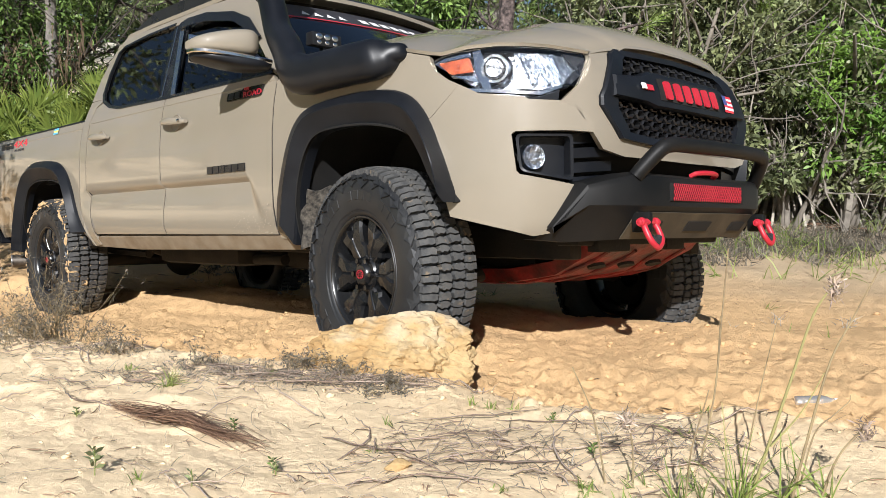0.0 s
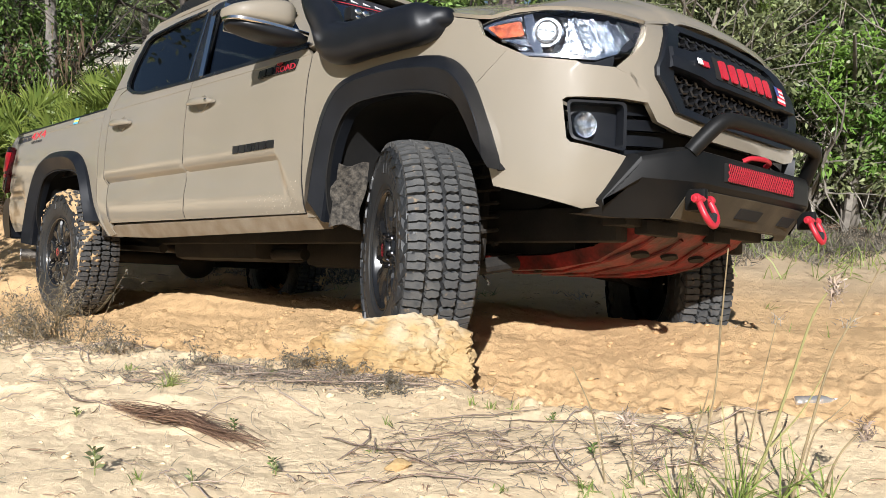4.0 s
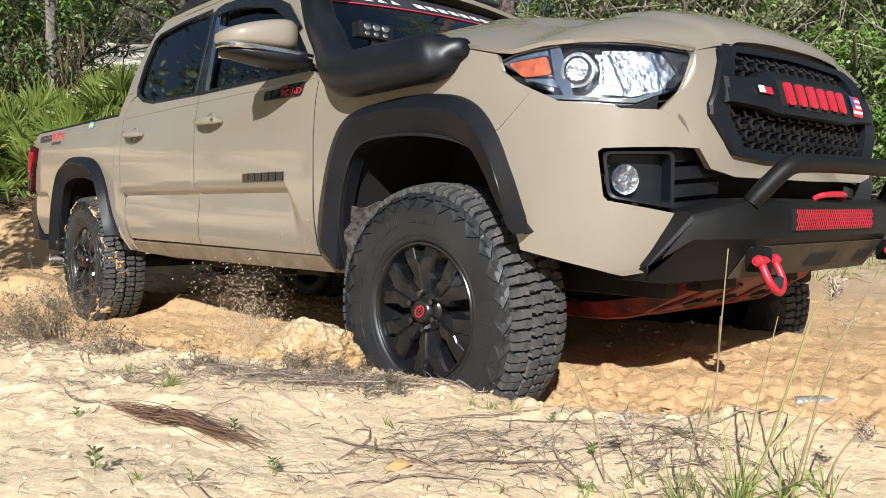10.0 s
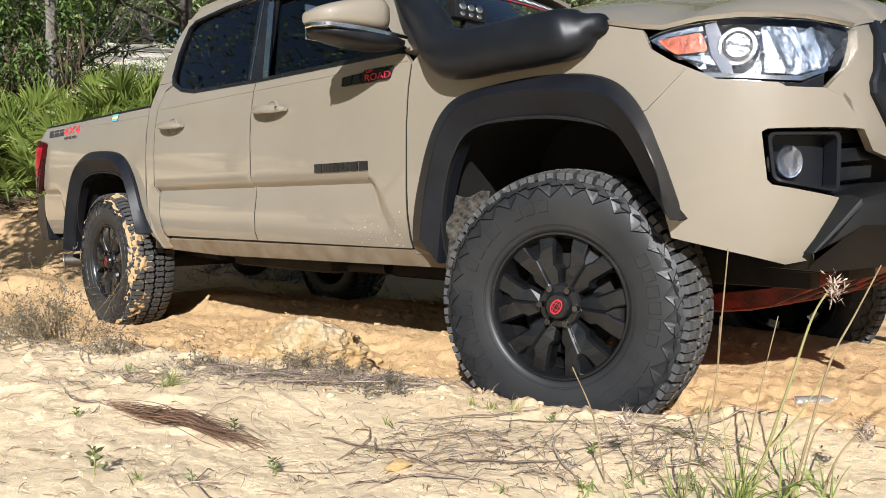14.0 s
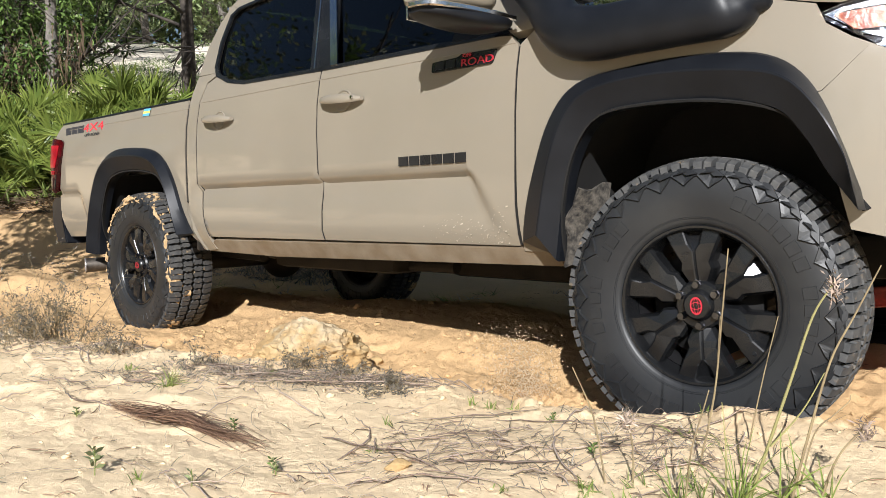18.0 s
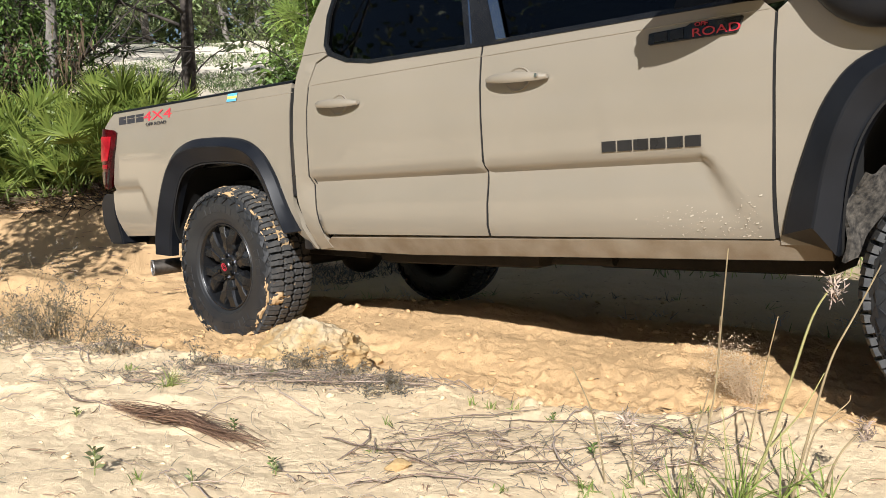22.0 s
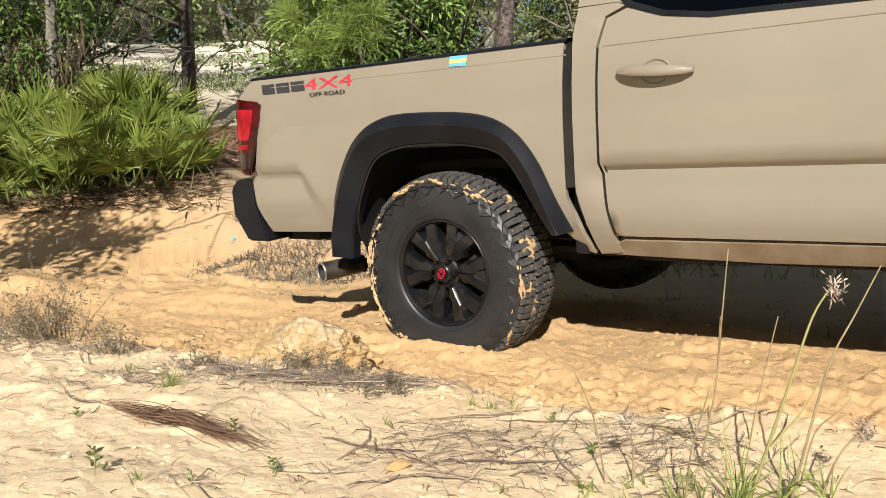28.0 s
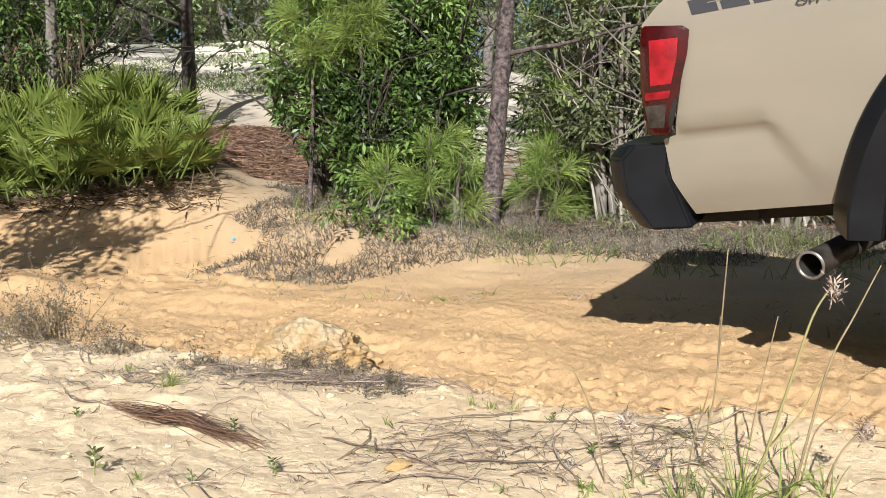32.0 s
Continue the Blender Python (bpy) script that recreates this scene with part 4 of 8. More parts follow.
# honeycomb cells as short bowed bars
bm = bmesh.new()
for r in range(9):
    z = 0.905 + r * 0.034
    if 1.015 < z < 1.09:
        continue
    half = float(np.interp(z, [0.89, 0.985, 1.03, 1.165, 1.195], [0.36, 0.43, 0.425, 0.345, 0.31]))
    n_ = 15
    for k in range(-n_, n_ + 1):
        y = (k + 0.5 * (r % 2)) * 0.058
        if abs(y) > half:
            continue
        e = 0.024
        hexa = [(1.0, 0.0), (0.5, 1.0), (-0.5, 1.0), (-1.0, 0.0), (-0.5, -1.0), (0.5, -1.0)]
        rings = [[bm.verts.new(gpt(y + 0.0285 * q * sc, z + 0.0170 * w * sc, o)) for q, w in hexa] for sc, o in ((1.0, -0.05), (1.0, -0.014), (0.74, -0.010), (0.62, -0.05))]
        for r0, r1 in zip(rings, rings[1:]):
            for i in range(6):
                bm.faces.new((r0[i], r0[(i + 1) % 6], r1[(i + 1) % 6], r1[i]))
bmesh.ops.recalc_face_normals(bm, faces=bm.faces[:])
tagged(part("honeycomb_mesh", bm, SATIN, grille, "black honeycomb mesh", smooth=False), kind="stuff")
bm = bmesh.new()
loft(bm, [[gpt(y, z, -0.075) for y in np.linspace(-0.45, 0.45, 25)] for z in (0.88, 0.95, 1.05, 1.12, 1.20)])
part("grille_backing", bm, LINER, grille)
# centre bar
bm = bmesh.new()
BO = [(-0.445, 1.095), (-0.30, 1.105), (-0.24, 1.128), (0.24, 1.128), (0.30, 1.105), (0.445, 1.095), (0.46, 1.02), (0.30, 1.012), (0.24, 1.000), (-0.24, 1.000), (-0.30, 1.012), (-0.46, 1.02)]
bo = dense(BO)
loft(bm, [[gpt(*p, -0.05) for p in bo], [gpt(*p, 0.014) for p in bo], [gpt(p[0] * 0.985, 1.06 + (p[1] - 1.06) * 0.9, 0.024) for p in bo]], close=True)
cen = [[gpt(p[0] * 0.985, 1.06 + (p[1] - 1.06) * 0.9 * f, 0.024) for p in bo] for f in (1.0, 0.5, 0.0)]
loft(bm, cen, close=True)
bmesh.ops.remove_doubles(bm, verts=bm.verts[:], dist=0.0005)
bmesh.ops.recalc_face_normals(bm, faces=bm.faces[:])
part("centre_bar", bm, BLACK_PLASTIC, grille, angle=25)
panel("badge_recess", [(uy(0.215), 1.028), (uy(0.0), 1.024), (uy(0.0), 1.106), (uy(0.215), 1.106)], LINER, grille, -1, thick=0.004, out=0.026)
panel("badge_recess", [(uy(0.215), 1.028), (uy(0.0), 1.024), (uy(0.0), 1.106), (uy(0.215), 1.106)], LINER, grille, 1, thick=0.004, out=0.026)
# red raised blocks of the grille badge: six plain letter-sized shapes
for k in range(6):
    yc = -0.166 + 0.0665 * k
    bm = bmesh.new()
    w, h = 0.0190, 0.033
    sh = rounded([(-w, -h), (w, -h), (w, h), (-w, h)], 0.010, 3)
    hi = [bm.verts.new(gpt(yc + a, 1.066 + b, 0.034)) for a, b in sh]
    lo = [bm.verts.new(gpt(yc + a, 1.066 + b, 0.026)) for a, b in sh]
    bm.faces.new(hi)
    for i in range(len(sh)):
        bm.faces.new((lo[i], lo[(i + 1) % len(sh)], hi[(i + 1) % len(sh)], hi[i]))
    bmesh.ops.recalc_face_normals(bm, faces=bm.faces[:])
    part("badge_block", bm, RED, grille, "red raised badge block", smooth=False)
for y0, y1, m_ in ((-0.325, -0.302, WHITE_DECAL), (-0.298, -0.256, RED)):
    bm = bmesh.new()
    vs = [bm.verts.new(gpt(y, z, 0.030)) for y, z in ((y0, 1.056), (y1, 1.056), (y1, 1.076), (y0, 1.076))]
    bm.faces.new(vs)
    rsolid(bm, 0.004)
    part("badge_chip", bm, m_, grille, smooth=False)
for k in range(7):
    z0 = 1.032 + 0.0095 * k
    for ya, yb in (((0.255, 0.335),) if k < 3 else ((0.287, 0.335),)):
        bm = bmesh.new()
        bm.faces.new([bm.verts.new(gpt(y, z, 0.0285)) for y, z in ((ya, z0), (yb, z0), (yb, z0 + 0.0095), (ya, z0 + 0.0095))])
        part("flag_stripe", bm, RED_DECAL if k % 2 == 0 else WHITE_DECAL, grille, smooth=False)
bm = bmesh.new()
bm.faces.new([bm.verts.new(gpt(y, z, 0.0285)) for y, z in ((0.255, 1.0605), (0.287, 1.0605), (0.287, 1.0985), (0.255, 1.0985))])
part("flag_canton", bm, NAVY_DECAL, grille, smooth=False)

# ---- steel front bumper ----
FB = [(0.695, 0.672), (0.782, 0.600), (0.855, 0.455), (0.872, 0.40), (0.880, 0.0)]        # x, half-width along its plan


def bump_ring(x, y, zt, zb, dx=0.0):
    return [(x - 0.10 + dx * 0, y, zt + 0.008), (x - 0.03, y, zt + 0.010), (x - 0.005, y, zt), (x, y, zt - 0.015), (x, y, 0.655), (x - 0.012, y, 0.640), (x - 0.085, y, zb), (x - 0.13, y, zb)]


rows = []
for sgn, seq in ((-1, FB), (1, FB[::-1][1:])):
    for x, y in seq:
        zt = float(np.interp(y, [0, 0.45, 0.60, 0.672], [0.752, 0.756, 0.720, 0.585]))
        zb = float(np.interp(y, [0, 0.40, 0.60, 0.672], [0.545, 0.545, 0.535, 0.545]))
        r_ = bump_ring(x, sgn * y, zt, zb)
        if y > 0.65:
            r_ = [(a, b, min(c, zt) if c > zt else (zb + 0.02 if zb < c < zt and c < 0.65 else c)) for a, b, c in r_]
        rows.append(r_)
bm = bmesh.new()
loft(bm, rows)
bmesh.ops.bevel(bm, geom=[e for e in bm.edges if len(e.link_faces) == 2 and e.calc_face_angle(0) > 0.35], offset=0.006, segments=2, affect="EDGES")
rsolid(bm, 0.006)
bumper = part("front_bumper", bm, STEEL_PAINT, truck, "black powder-coated steel bumper with bull hoop", angle=25)
def skirt(y, t, o=0.0):
    """A point of the bumper's sloping lower face, t from its top edge down."""
    x = float(np.interp(abs(y), [0, 0.40, 0.455], [0.880, 0.872, 0.855])) - 0.012 - 0.073 * t
    return Vector((x + 0.79 * o, y, 0.640 - 0.095 * t - 0.61 * o))


def skirt_sheet(name, y0, y1, t0, t1, o, material, label=""):
    bm = bmesh.new()
    loft(bm, [[skirt(y0 + (y1 - y0) * k / 8, t, o) for t in (t0, t0 + (t1 - t0) * 0.12, t1 - (t1 - t0) * 0.12, t1)] for k in range(9)])
    rsolid(bm, 0.003)
    return part(name, bm, material, bumper, label)


skirt_sheet("skirt_plate", -0.43, 0.43, 0.04, 0.98, 0.005, BARE, "lower bumper plate dusty with sand")
# near-black sheets laid on the plate, their colour giving the shade of slots
for y, w in ((-0.31, 0.11), (0.31, 0.11), (0.0, 0.17)):
    skirt_sheet("slot", y - w / 2, y + w / 2, 0.34, 0.68, 0.009, LINER)
bm = bmesh.new()
box(bm, (0.876, 0, 0.704), (0.012, 0.53, 0.062), 0.003)
part("light_bar_recess", bm, LINER, bumper)
bm = bmesh.new()                                            # pierced red mesh
n_ = 36
for r in range(5):
    for k in range(n_):
        y = -0.25 + 0.5 * (k + 0.5 * (r % 2) + 0.25) / n_
        z = 0.681 + 0.0115 * r
        o = [bm.verts.new((0.884, y + 0.0074 * math.cos(i * math.tau / 6 + 0.52), z + 0.0074 * math.sin(i * math.tau / 6 + 0.52))) for i in range(6)]
        q = [bm.verts.new((0.886, y + 0.0046 * math.cos(i * math.tau / 6 + 0.52), z + 0.0046 * math.sin(i * math.tau / 6 + 0.52))) for i in range(6)]
        for i in range(6):
            bm.faces.new((o[i], o[(i + 1) % 6], q[(i + 1) % 6], q[i]))
part("light_bar_mesh", bm, RED, bumper, "red pierced mesh over the light bar", smooth=False)
bm = bmesh.new()
tube(bm, smooth_path([(0.845, -0.43, 0.75), (0.865, -0.415, 0.78), (0.905, -0.375, 0.838), (0.918, -0.335, 0.855), (0.925, -0.25, 0.860), (0.930, 0, 0.862), (0.925, 0.25, 0.860), (0.918, 0.335, 0.855), (0.905, 0.375, 0.838), (0.865, 0.415, 0.78), (0.845, 0.43, 0.75)], 5), 0.026, 16)
part("bull_hoop", bm, STEEL_PAINT, bumper, "black tubular hoop")
bm = bmesh.new()
tube(bm, smooth_path([(0.85, -0.085, 0.765), (0.872, -0.07, 0.775), (0.885, 0, 0.778), (0.872, 0.07, 0.775), (0.85, 0.085, 0.765)], 4), 0.009, 8)
part("winch_hook", bm, RED, bumper, "small red hook")
for sd in (-1, 1):
    bm = bmesh.new()
    box(bm, (0.865, sd * 0.42, 0.60), (0.07, 0.025, 0.07), 0.01)
    part("shackle_mount", bm, STEEL_PAINT, bumper)
    bm = bmesh.new()
    c = Vector((0.888, sd * 0.42, 0.600))
    loop = [c + Vector((0.0, -0.032, 0.0)), c + Vector((0.014, -0.038, -0.026)), c + Vector((0.030, -0.032, -0.060)), c + Vector((0.036, 0.0, -0.082)),
            c + Vector((0.030, 0.032, -0.060)), c + Vector((0.014, 0.038, -0.026)), c + Vector((0.0, 0.032, 0.0))]
    tube(bm, smooth_path(loop, 5), 0.0105, 12)
    tube(bm, [c + Vector((0, -0.056, 0)), c + Vector((0, 0.056, 0))], 0.012, 12)
    for s2 in (-1, 1):
        bmesh.ops.create_uvsphere(bm, u_segments=14, v_segments=10, radius=0.016, matrix=Matrix.Translation(c + Vector((0, s2 * 0.042, 0))))
    part("shackle", bm, RED, bumper, "red bow shackle")
    bm = bmesh.new()
    tube(bm, smooth_path([c + Vector((0.025, -0.022, -0.048)), c + Vector((0.032, 0, -0.066)), c + Vector((0.025, 0.022, -0.048))], 5), 0.011, 12)
    part("shackle_isolator", bm, RUBBER_SIDE, bumper)

# ---- skid plate and running gear ----
bm = bmesh.new()
loft(bm, [[(x, y, z + 0.03 * abs(y) ** 2) for y in (-0.37, -0.35, -0.2, 0, 0.2, 0.35, 0.37)] for x, z in ((0.66, 0.535), (0.62, 0.49), (0.45, 0.405), (0.25, 0.372), (0.05, 0.365), (-0.1, 0.37))])
for v in bm.verts:
    if abs(v.co.y) > 0.36:
        v.co.z += 0.05
rsolid(bm, 0.008)
skid = part("skid_plate", bm, RED_SKID, truck, "scratched red skid plate")
SKID = ([-0.1, 0.05, 0.25, 0.45, 0.62, 0.66], [0.37, 0.365, 0.372, 0.405, 0.49, 0.535])
for y in (-0.27, -0.09, 0.09, 0.27):
    bm = bmesh.new()
    tube(bm, [(x, y + (0.04 if 0.3 < x < 0.5 else 0.0) * (1 if y > 0 else -1), float(np.interp(x, *SKID)) + 0.03 * y * y - 0.002) for x in (0.0, 0.12, 0.25, 0.36, 0.48, 0.58, 0.63)], 0.011, 8)
    part("pressed_rib", bm, RED_SKID, skid)
for y in (-0.2, 0.0, 0.2):
    bm = bmesh.new()
    m = Matrix.Translation((0.53, y, 0.440)) @ Matrix.Rotation(radians(-27), 4, "Y")
    bmesh.ops.create_cone(bm, cap_ends=True, segments=18, radius1=0.032, radius2=0.032, depth=0.014, matrix=m @ Matrix.Diagonal((0.6, 1.7, 1, 1)))
    part("drain_hole", bm, UNDER, skid)
bm = bmesh.new()
box(bm, (0.61, 0, 0.548), (0.10, 0.98, 0.055), 0.01)
box(bm, (0.655, -0.30, 0.522), (0.05, 0.20, 0.05), 0.008)
box(bm, (0.655, 0.12, 0.520), (0.05, 0.13, 0.045), 0.008)
part("front_crossmember", bm, UNDER, truck, "dirty black crossmember")
bm = bmesh.new()
tube(bm, smooth_path([(-0.05, -0.40, 0.41), (0.0, -0.46, 0.36), (0.02, -0.44, 0.32), (0.05, -0.47, 0.31)], 5), 0.004, 8)
part("bent_bracket", bm, BARE, truck)
for x, y in ((0.40, -0.3), (0.40, 0.3), (0.15, -0.3), (0.15, 0.3)):
    bm = bmesh.new()
    bmesh.ops.create_cone(bm, cap_ends=True, segments=8, radius1=0.016, radius2=0.014, depth=0.012, matrix=Matrix.Translation((x, y, 0.37 + 0.1 * (x > 0.3))))
    part("bolt", bm, BARE, skid)
for sd in (-1, 1):
    bm = bmesh.new()
    box(bm, (-1.75, sd * 0.42, 0.53), (4.7, 0.07, 0.12), 0.012)
    part("frame_rail", bm, UNDER, truck, "dirty black chassis rail")
    bm = bmesh.new()
    tube(bm, smooth_path([(0.10, sd * 0.30, 0.41), (0.02, sd * 0.52, 0.37), (0.0, sd * 0.70, 0.345)], 4), 0.032, 10)
    tube(bm, smooth_path([(-0.28, sd * 0.32, 0.42), (-0.1, sd * 0.55, 0.37), (0.0, sd * 0.70, 0.345)], 4), 0.028, 10)
    part("control_arm", bm, UNDER, truck)
    bm = bmesh.new()
    tube(bm, [(0.02, sd * 0.50, 0.40), (0.02, sd * 0.47, 0.80)], 0.026, 10)
    tube(bm, [Vector((0.02 + 0.062 * math.cos(a * 0.55), sd * (0.49 + 0.0) + 0.062 * math.sin(a * 0.55), 0.46 + 0.0045 * a)) for a in range(0, 72)], 0.009, 6)
    part("coilover", bm, UNDER, truck)
    bm = bmesh.new()
    tube(bm, [(-0.16, sd * 0.28, 0.42), (-0.16, sd * 0.66, 0.40)], 0.012, 8)
    tube(bm, [(-0.16, sd * 0.34, 0.42), (-0.16, sd * 0.44, 0.415)], 0.03, 10)
    part("tie_rod", bm, UNDER, truck)
    bm = bmesh.new()
    tube(bm, smooth_path([(-2.6, sd * 0.50, 0.44), (-3.236, sd * 0.50, 0.46), (-3.95, sd * 0.50, 0.50)], 5), 0.03, 6)
    part("leaf_spring", bm, UNDER, truck)
bm = bmesh.new()
box(bm, (-1.1, 0, 0.44), (1.0, 0.34, 0.16), 0.05)
box(bm, (0.05, 0, 0.60), (0.62, 0.70, 0.36), 0.06)
part("engine_and_gearbox", bm, UNDER, truck)
bm = bmesh.new()
box(bm, (-2.15, -0.25, 0.48), (0.95, 0.36, 0.20), 0.05)
part("fuel_tank", bm, UNDER, truck)
bm = bmesh.new()
tube(bm, [(-3.236, -0.66, 0.385), (-3.236, 0.66, 0.385)], 0.042, 14)
bmesh.ops.create_uvsphere(bm, u_segments=18, v_segments=12, radius=0.13, matrix=Matrix.Translation((-3.236, 0.05, 0.385)))
part("rear_axle", bm, UNDER, truck, "dirty rear axle")
bm = bmesh.new()
tube(bm, [(-1.5, 0, 0.45), (-3.12, 0.05, 0.41)], 0.035, 10)
part("prop_shaft", bm, UNDER, truck)
bm = bmesh.new()
tube(bm, smooth_path([(-1.4, -0.30, 0.42), (-2.6, -0.33, 0.43), (-3.15, -0.52, 0.55), (-3.50, -0.56, 0.47), (-3.72, -0.61, 0.385), (-3.785, -0.73, 0.366)], 6), 0.030, 12)
exhaust = part("exhaust_pipe", bm, UNDER, truck)
bm = bmesh.new()
rows = []
tip0, tip1 = Vector((-3.790, -0.715, 0.378)), Vector((-3.862, -0.914, 0.370))
tz = (tip1 - tip0).normalized()
ta = tz.cross(Vector((0, 0, 1))).normalized()
tb = ta.cross(tz)
for d, r in ((0.0, 0.028), (0.01, 0.040), (1.0, 0.043), (1.0, 0.039), (0.1, 0.037)):
    rows.append([tip0.lerp(tip1, d) + r * (math.cos(k * math.tau / 28) * ta + math.sin(k * math.tau / 28) * tb) for k in range(28)])
loft(bm, rows, close=True)
bmesh.ops.recalc_face_normals(bm, faces=bm.faces[:])
part("exhaust_tip", bm, GALV, exhaust, "round steel exhaust tip dark inside")
bm = bmesh.new()
tube(bm, [tip1 + 0.041 * (math.cos(k * math.tau / 28) * ta + math.sin(k * math.tau / 28) * tb) for k in range(29)], 0.005, 6, False)
part("tip_lip", bm, LIP_STEEL, exhaust, "worn bright rolled lip")
# black disc across the pipe, its colour standing for the shade inside
bm = bmesh.new()
loft(bm, [[tip0.lerp(tip1, 0.3) + 0.037 * (math.cos(k * math.tau / 20) * ta + math.sin(k * math.tau / 20) * tb) for k in range(20)], [tip0.lerp(tip1, 0.3) + 0.001 * (math.cos(k * math.tau / 20) * ta + math.sin(k * math.tau / 20) * tb) for k in range(20)]], close=True)
part("exhaust_bore", bm, LINER, exhaust)
bm = bmesh.new()
box(bm, (-1.55, 0, 0.585), (2.05, 1.50, 0.03), 0.01)
part("cab_floor", bm, UNDER, truck)
bm = bmesh.new()
box(bm, (-3.43, 0, 0.80), (1.60, 1.10, 0.04), 0.01)
part("bed_floor", bm, UNDER, truck)

# ---- cab top ----
def wind_row(t):
    x0, x1, z0, z1, h0, h1 = -0.47, -1.16, 1.245, 1.700, 0.765, 0.672
    return [(x0 + (x1 - x0) * t + 0.10 * (1 - (f * f)) * (1 - 0.4 * t), (h0 + (h1 - h0) * t) * f, z0 + (z1 - z0) * t + 0.018 * (1 - f * f)) for f in [k / 10 - 1 for k in range(21)]]


grid_sheet("windscreen", [wind_row(k / 8) for k in range(9)], GLASS, 0.006, "tinted windscreen")
grid_sheet("sunstrip", [[(p[0] + 0.004, p[1], p[2] + 0.004) for p in wind_row(t)[1:-1]] for t in (0.72, 0.80, 0.88, 0.94)], DARK_DECAL, 0.001, "dark sunstrip on the windscreen")
grid_sheet("sunstrip_line", [[(p[0] + 0.007, p[1], p[2] + 0.007) for p in wind_row(t)[1:-1]] for t in (0.715, 0.728)], RED_DECAL, 0.001)
wr0, wr1 = wind_row(0.775), wind_row(0.835)
for k in list(range(3, 7)) + list(range(8, 17)):
    a, b, c, d = (Vector(wr0[k]), Vector(wr0[k]).lerp(Vector(wr0[k + 1]), 0.7), Vector(wr1[k]).lerp(Vector(wr1[k + 1]), 0.7), Vector(wr1[k]))
    bm = bmesh.new()
    bm.faces.new([bm.verts.new(p + Vector((0.008, 0, 0.008))) for p in ((a, b, (c + d) / 2) if k < 7 else (a, b, c, d))])
    part("sunstrip_mark", bm, WHITE_DECAL, truck, "white mark on the sunstrip", smooth=False)
grid_sheet("roof", [[(x + 0.05 * (1 - f * f) * (1 if x > -1.2 else 0), float(np.interp(x, [-2.45, -2.3, -1.1], [0.68, 0.695, 0.69])) * f, 1.716 + 0.035 * (1 - f * f) - (0.04 if x < -2.5 else 0)) for f in [k / 8 - 1 for k in range(17)]] for x in (-1.12, -1.3, -1.7, -2.1, -2.42, -2.53)], PAINT, 0.02)
grid_sheet("cab_back", [[(-2.52 - 0.06 * t, 0.70 * f + 0.08 * f * t, 1.685 - 0.99 * t) for f in (-1, -0.5, 0, 0.5, 1)] for t in (0, 0.3, 0.5, 1)], PAINT, 0.02)
grid_sheet("cowl", [[(-0.50 + 0.05 * k, 0.78 * f, 1.24 - 0.02 * k) for f in (-1, -0.5, 0, 0.5, 1)] for k in (0, 1)], BLACK_PLASTIC, 0.02)
for nm, c, sz in (("dashboard", (-0.75, 0, 1.13), (0.45, 1.35, 0.18)), ("front_seat", (-1.45, -0.38, 1.02), (0.16, 0.46, 0.66)), ("front_seat", (-1.45, 0.38, 1.02), (0.16, 0.46, 0.66)), ("rear_seat", (-2.30, 0, 1.0), (0.16, 1.25, 0.60))):
    bm = bmesh.new()
    box(bm, c, sz, 0.05, seg=3)
    part(nm, bm, INTERIOR, truck)
bm = bmesh.new()
for sd in (-1, 1):
    tube(bm, smooth_path([(-1.25, sd * 0.58, 1.790), (-1.4, sd * 0.60, 1.812), (-1.9, sd * 0.60, 1.818), (-2.35, sd * 0.58, 1.805), (-2.46, sd * 0.56, 1.770)], 4), 0.024, 8)
rack = part("roof_rack", bm, SATIN, truck, "low black roof rack")
bm = bmesh.new()
loft(bm, [[(-1.22, y, 1.770), (-1.16, y, 1.795), (-1.20, y, 1.825), (-1.27, y, 1.840)] for y in np.linspace(-0.60, 0.60, 9)])
rsolid(bm, 0.006)
part("fairing", bm, SATIN, rack)
for k in range(5):
    bm = bmesh.new()
    box(bm, (-1.45 - 0.22 * k, 0, 1.820), (0.05, 1.18, 0.02), 0.005)
    part("crossbar", bm, SATIN, rack)
for sd in (-1, 1):
    bm = bmesh.new()
    loft(bm, [[(x, sd * 0.625, z0), (x, sd * 0.63, z1)] for x, z0, z1 in ((-1.22, 1.760, 1.795), (-1.5, 1.760, 1.835), (-2.2, 1.760, 1.835), (-2.46, 1.740, 1.780))])
    rsolid(bm, 0.005)
    part("side_fairing", bm, SATIN, rack)

# ---- wing mirrors ----
def pod(t0, t1, y0, y1, top, low, front, back, sd, n=13):
    """Rows of a rounded housing from inner to outer end: functions of t give its top, bottom, front and back."""
    rows = []
    for k in range(n):
        t = k / (n - 1)
        q = abs(2 * t - 1)
        r = max(0.05, 1 - q ** 5.0) ** 0.32 if t > 0.5 else max(0.30, 1 - q ** 7.0) ** 0.32
        zt, zb, xf, xb = top(t), low(t), front(t), back(t)
        zc, xc = (zt + zb) / 2, (xf + xb) / 2
        row = []
        for i in range(24):
            a = i * math.tau / 24
            c, s_ = math.cos(a), math.sin(a)
            row.append((xc + (xf - xb) / 2 * r * math.copysign(abs(c) ** 0.62, c), sd * (y0 + (y1 - y0) * t), zc + (zt - zb) / 2 * (0.35 + 0.65 * r) * math.copysign(abs(s_) ** 0.62, s_)))
        rows.append(row)
    return rows


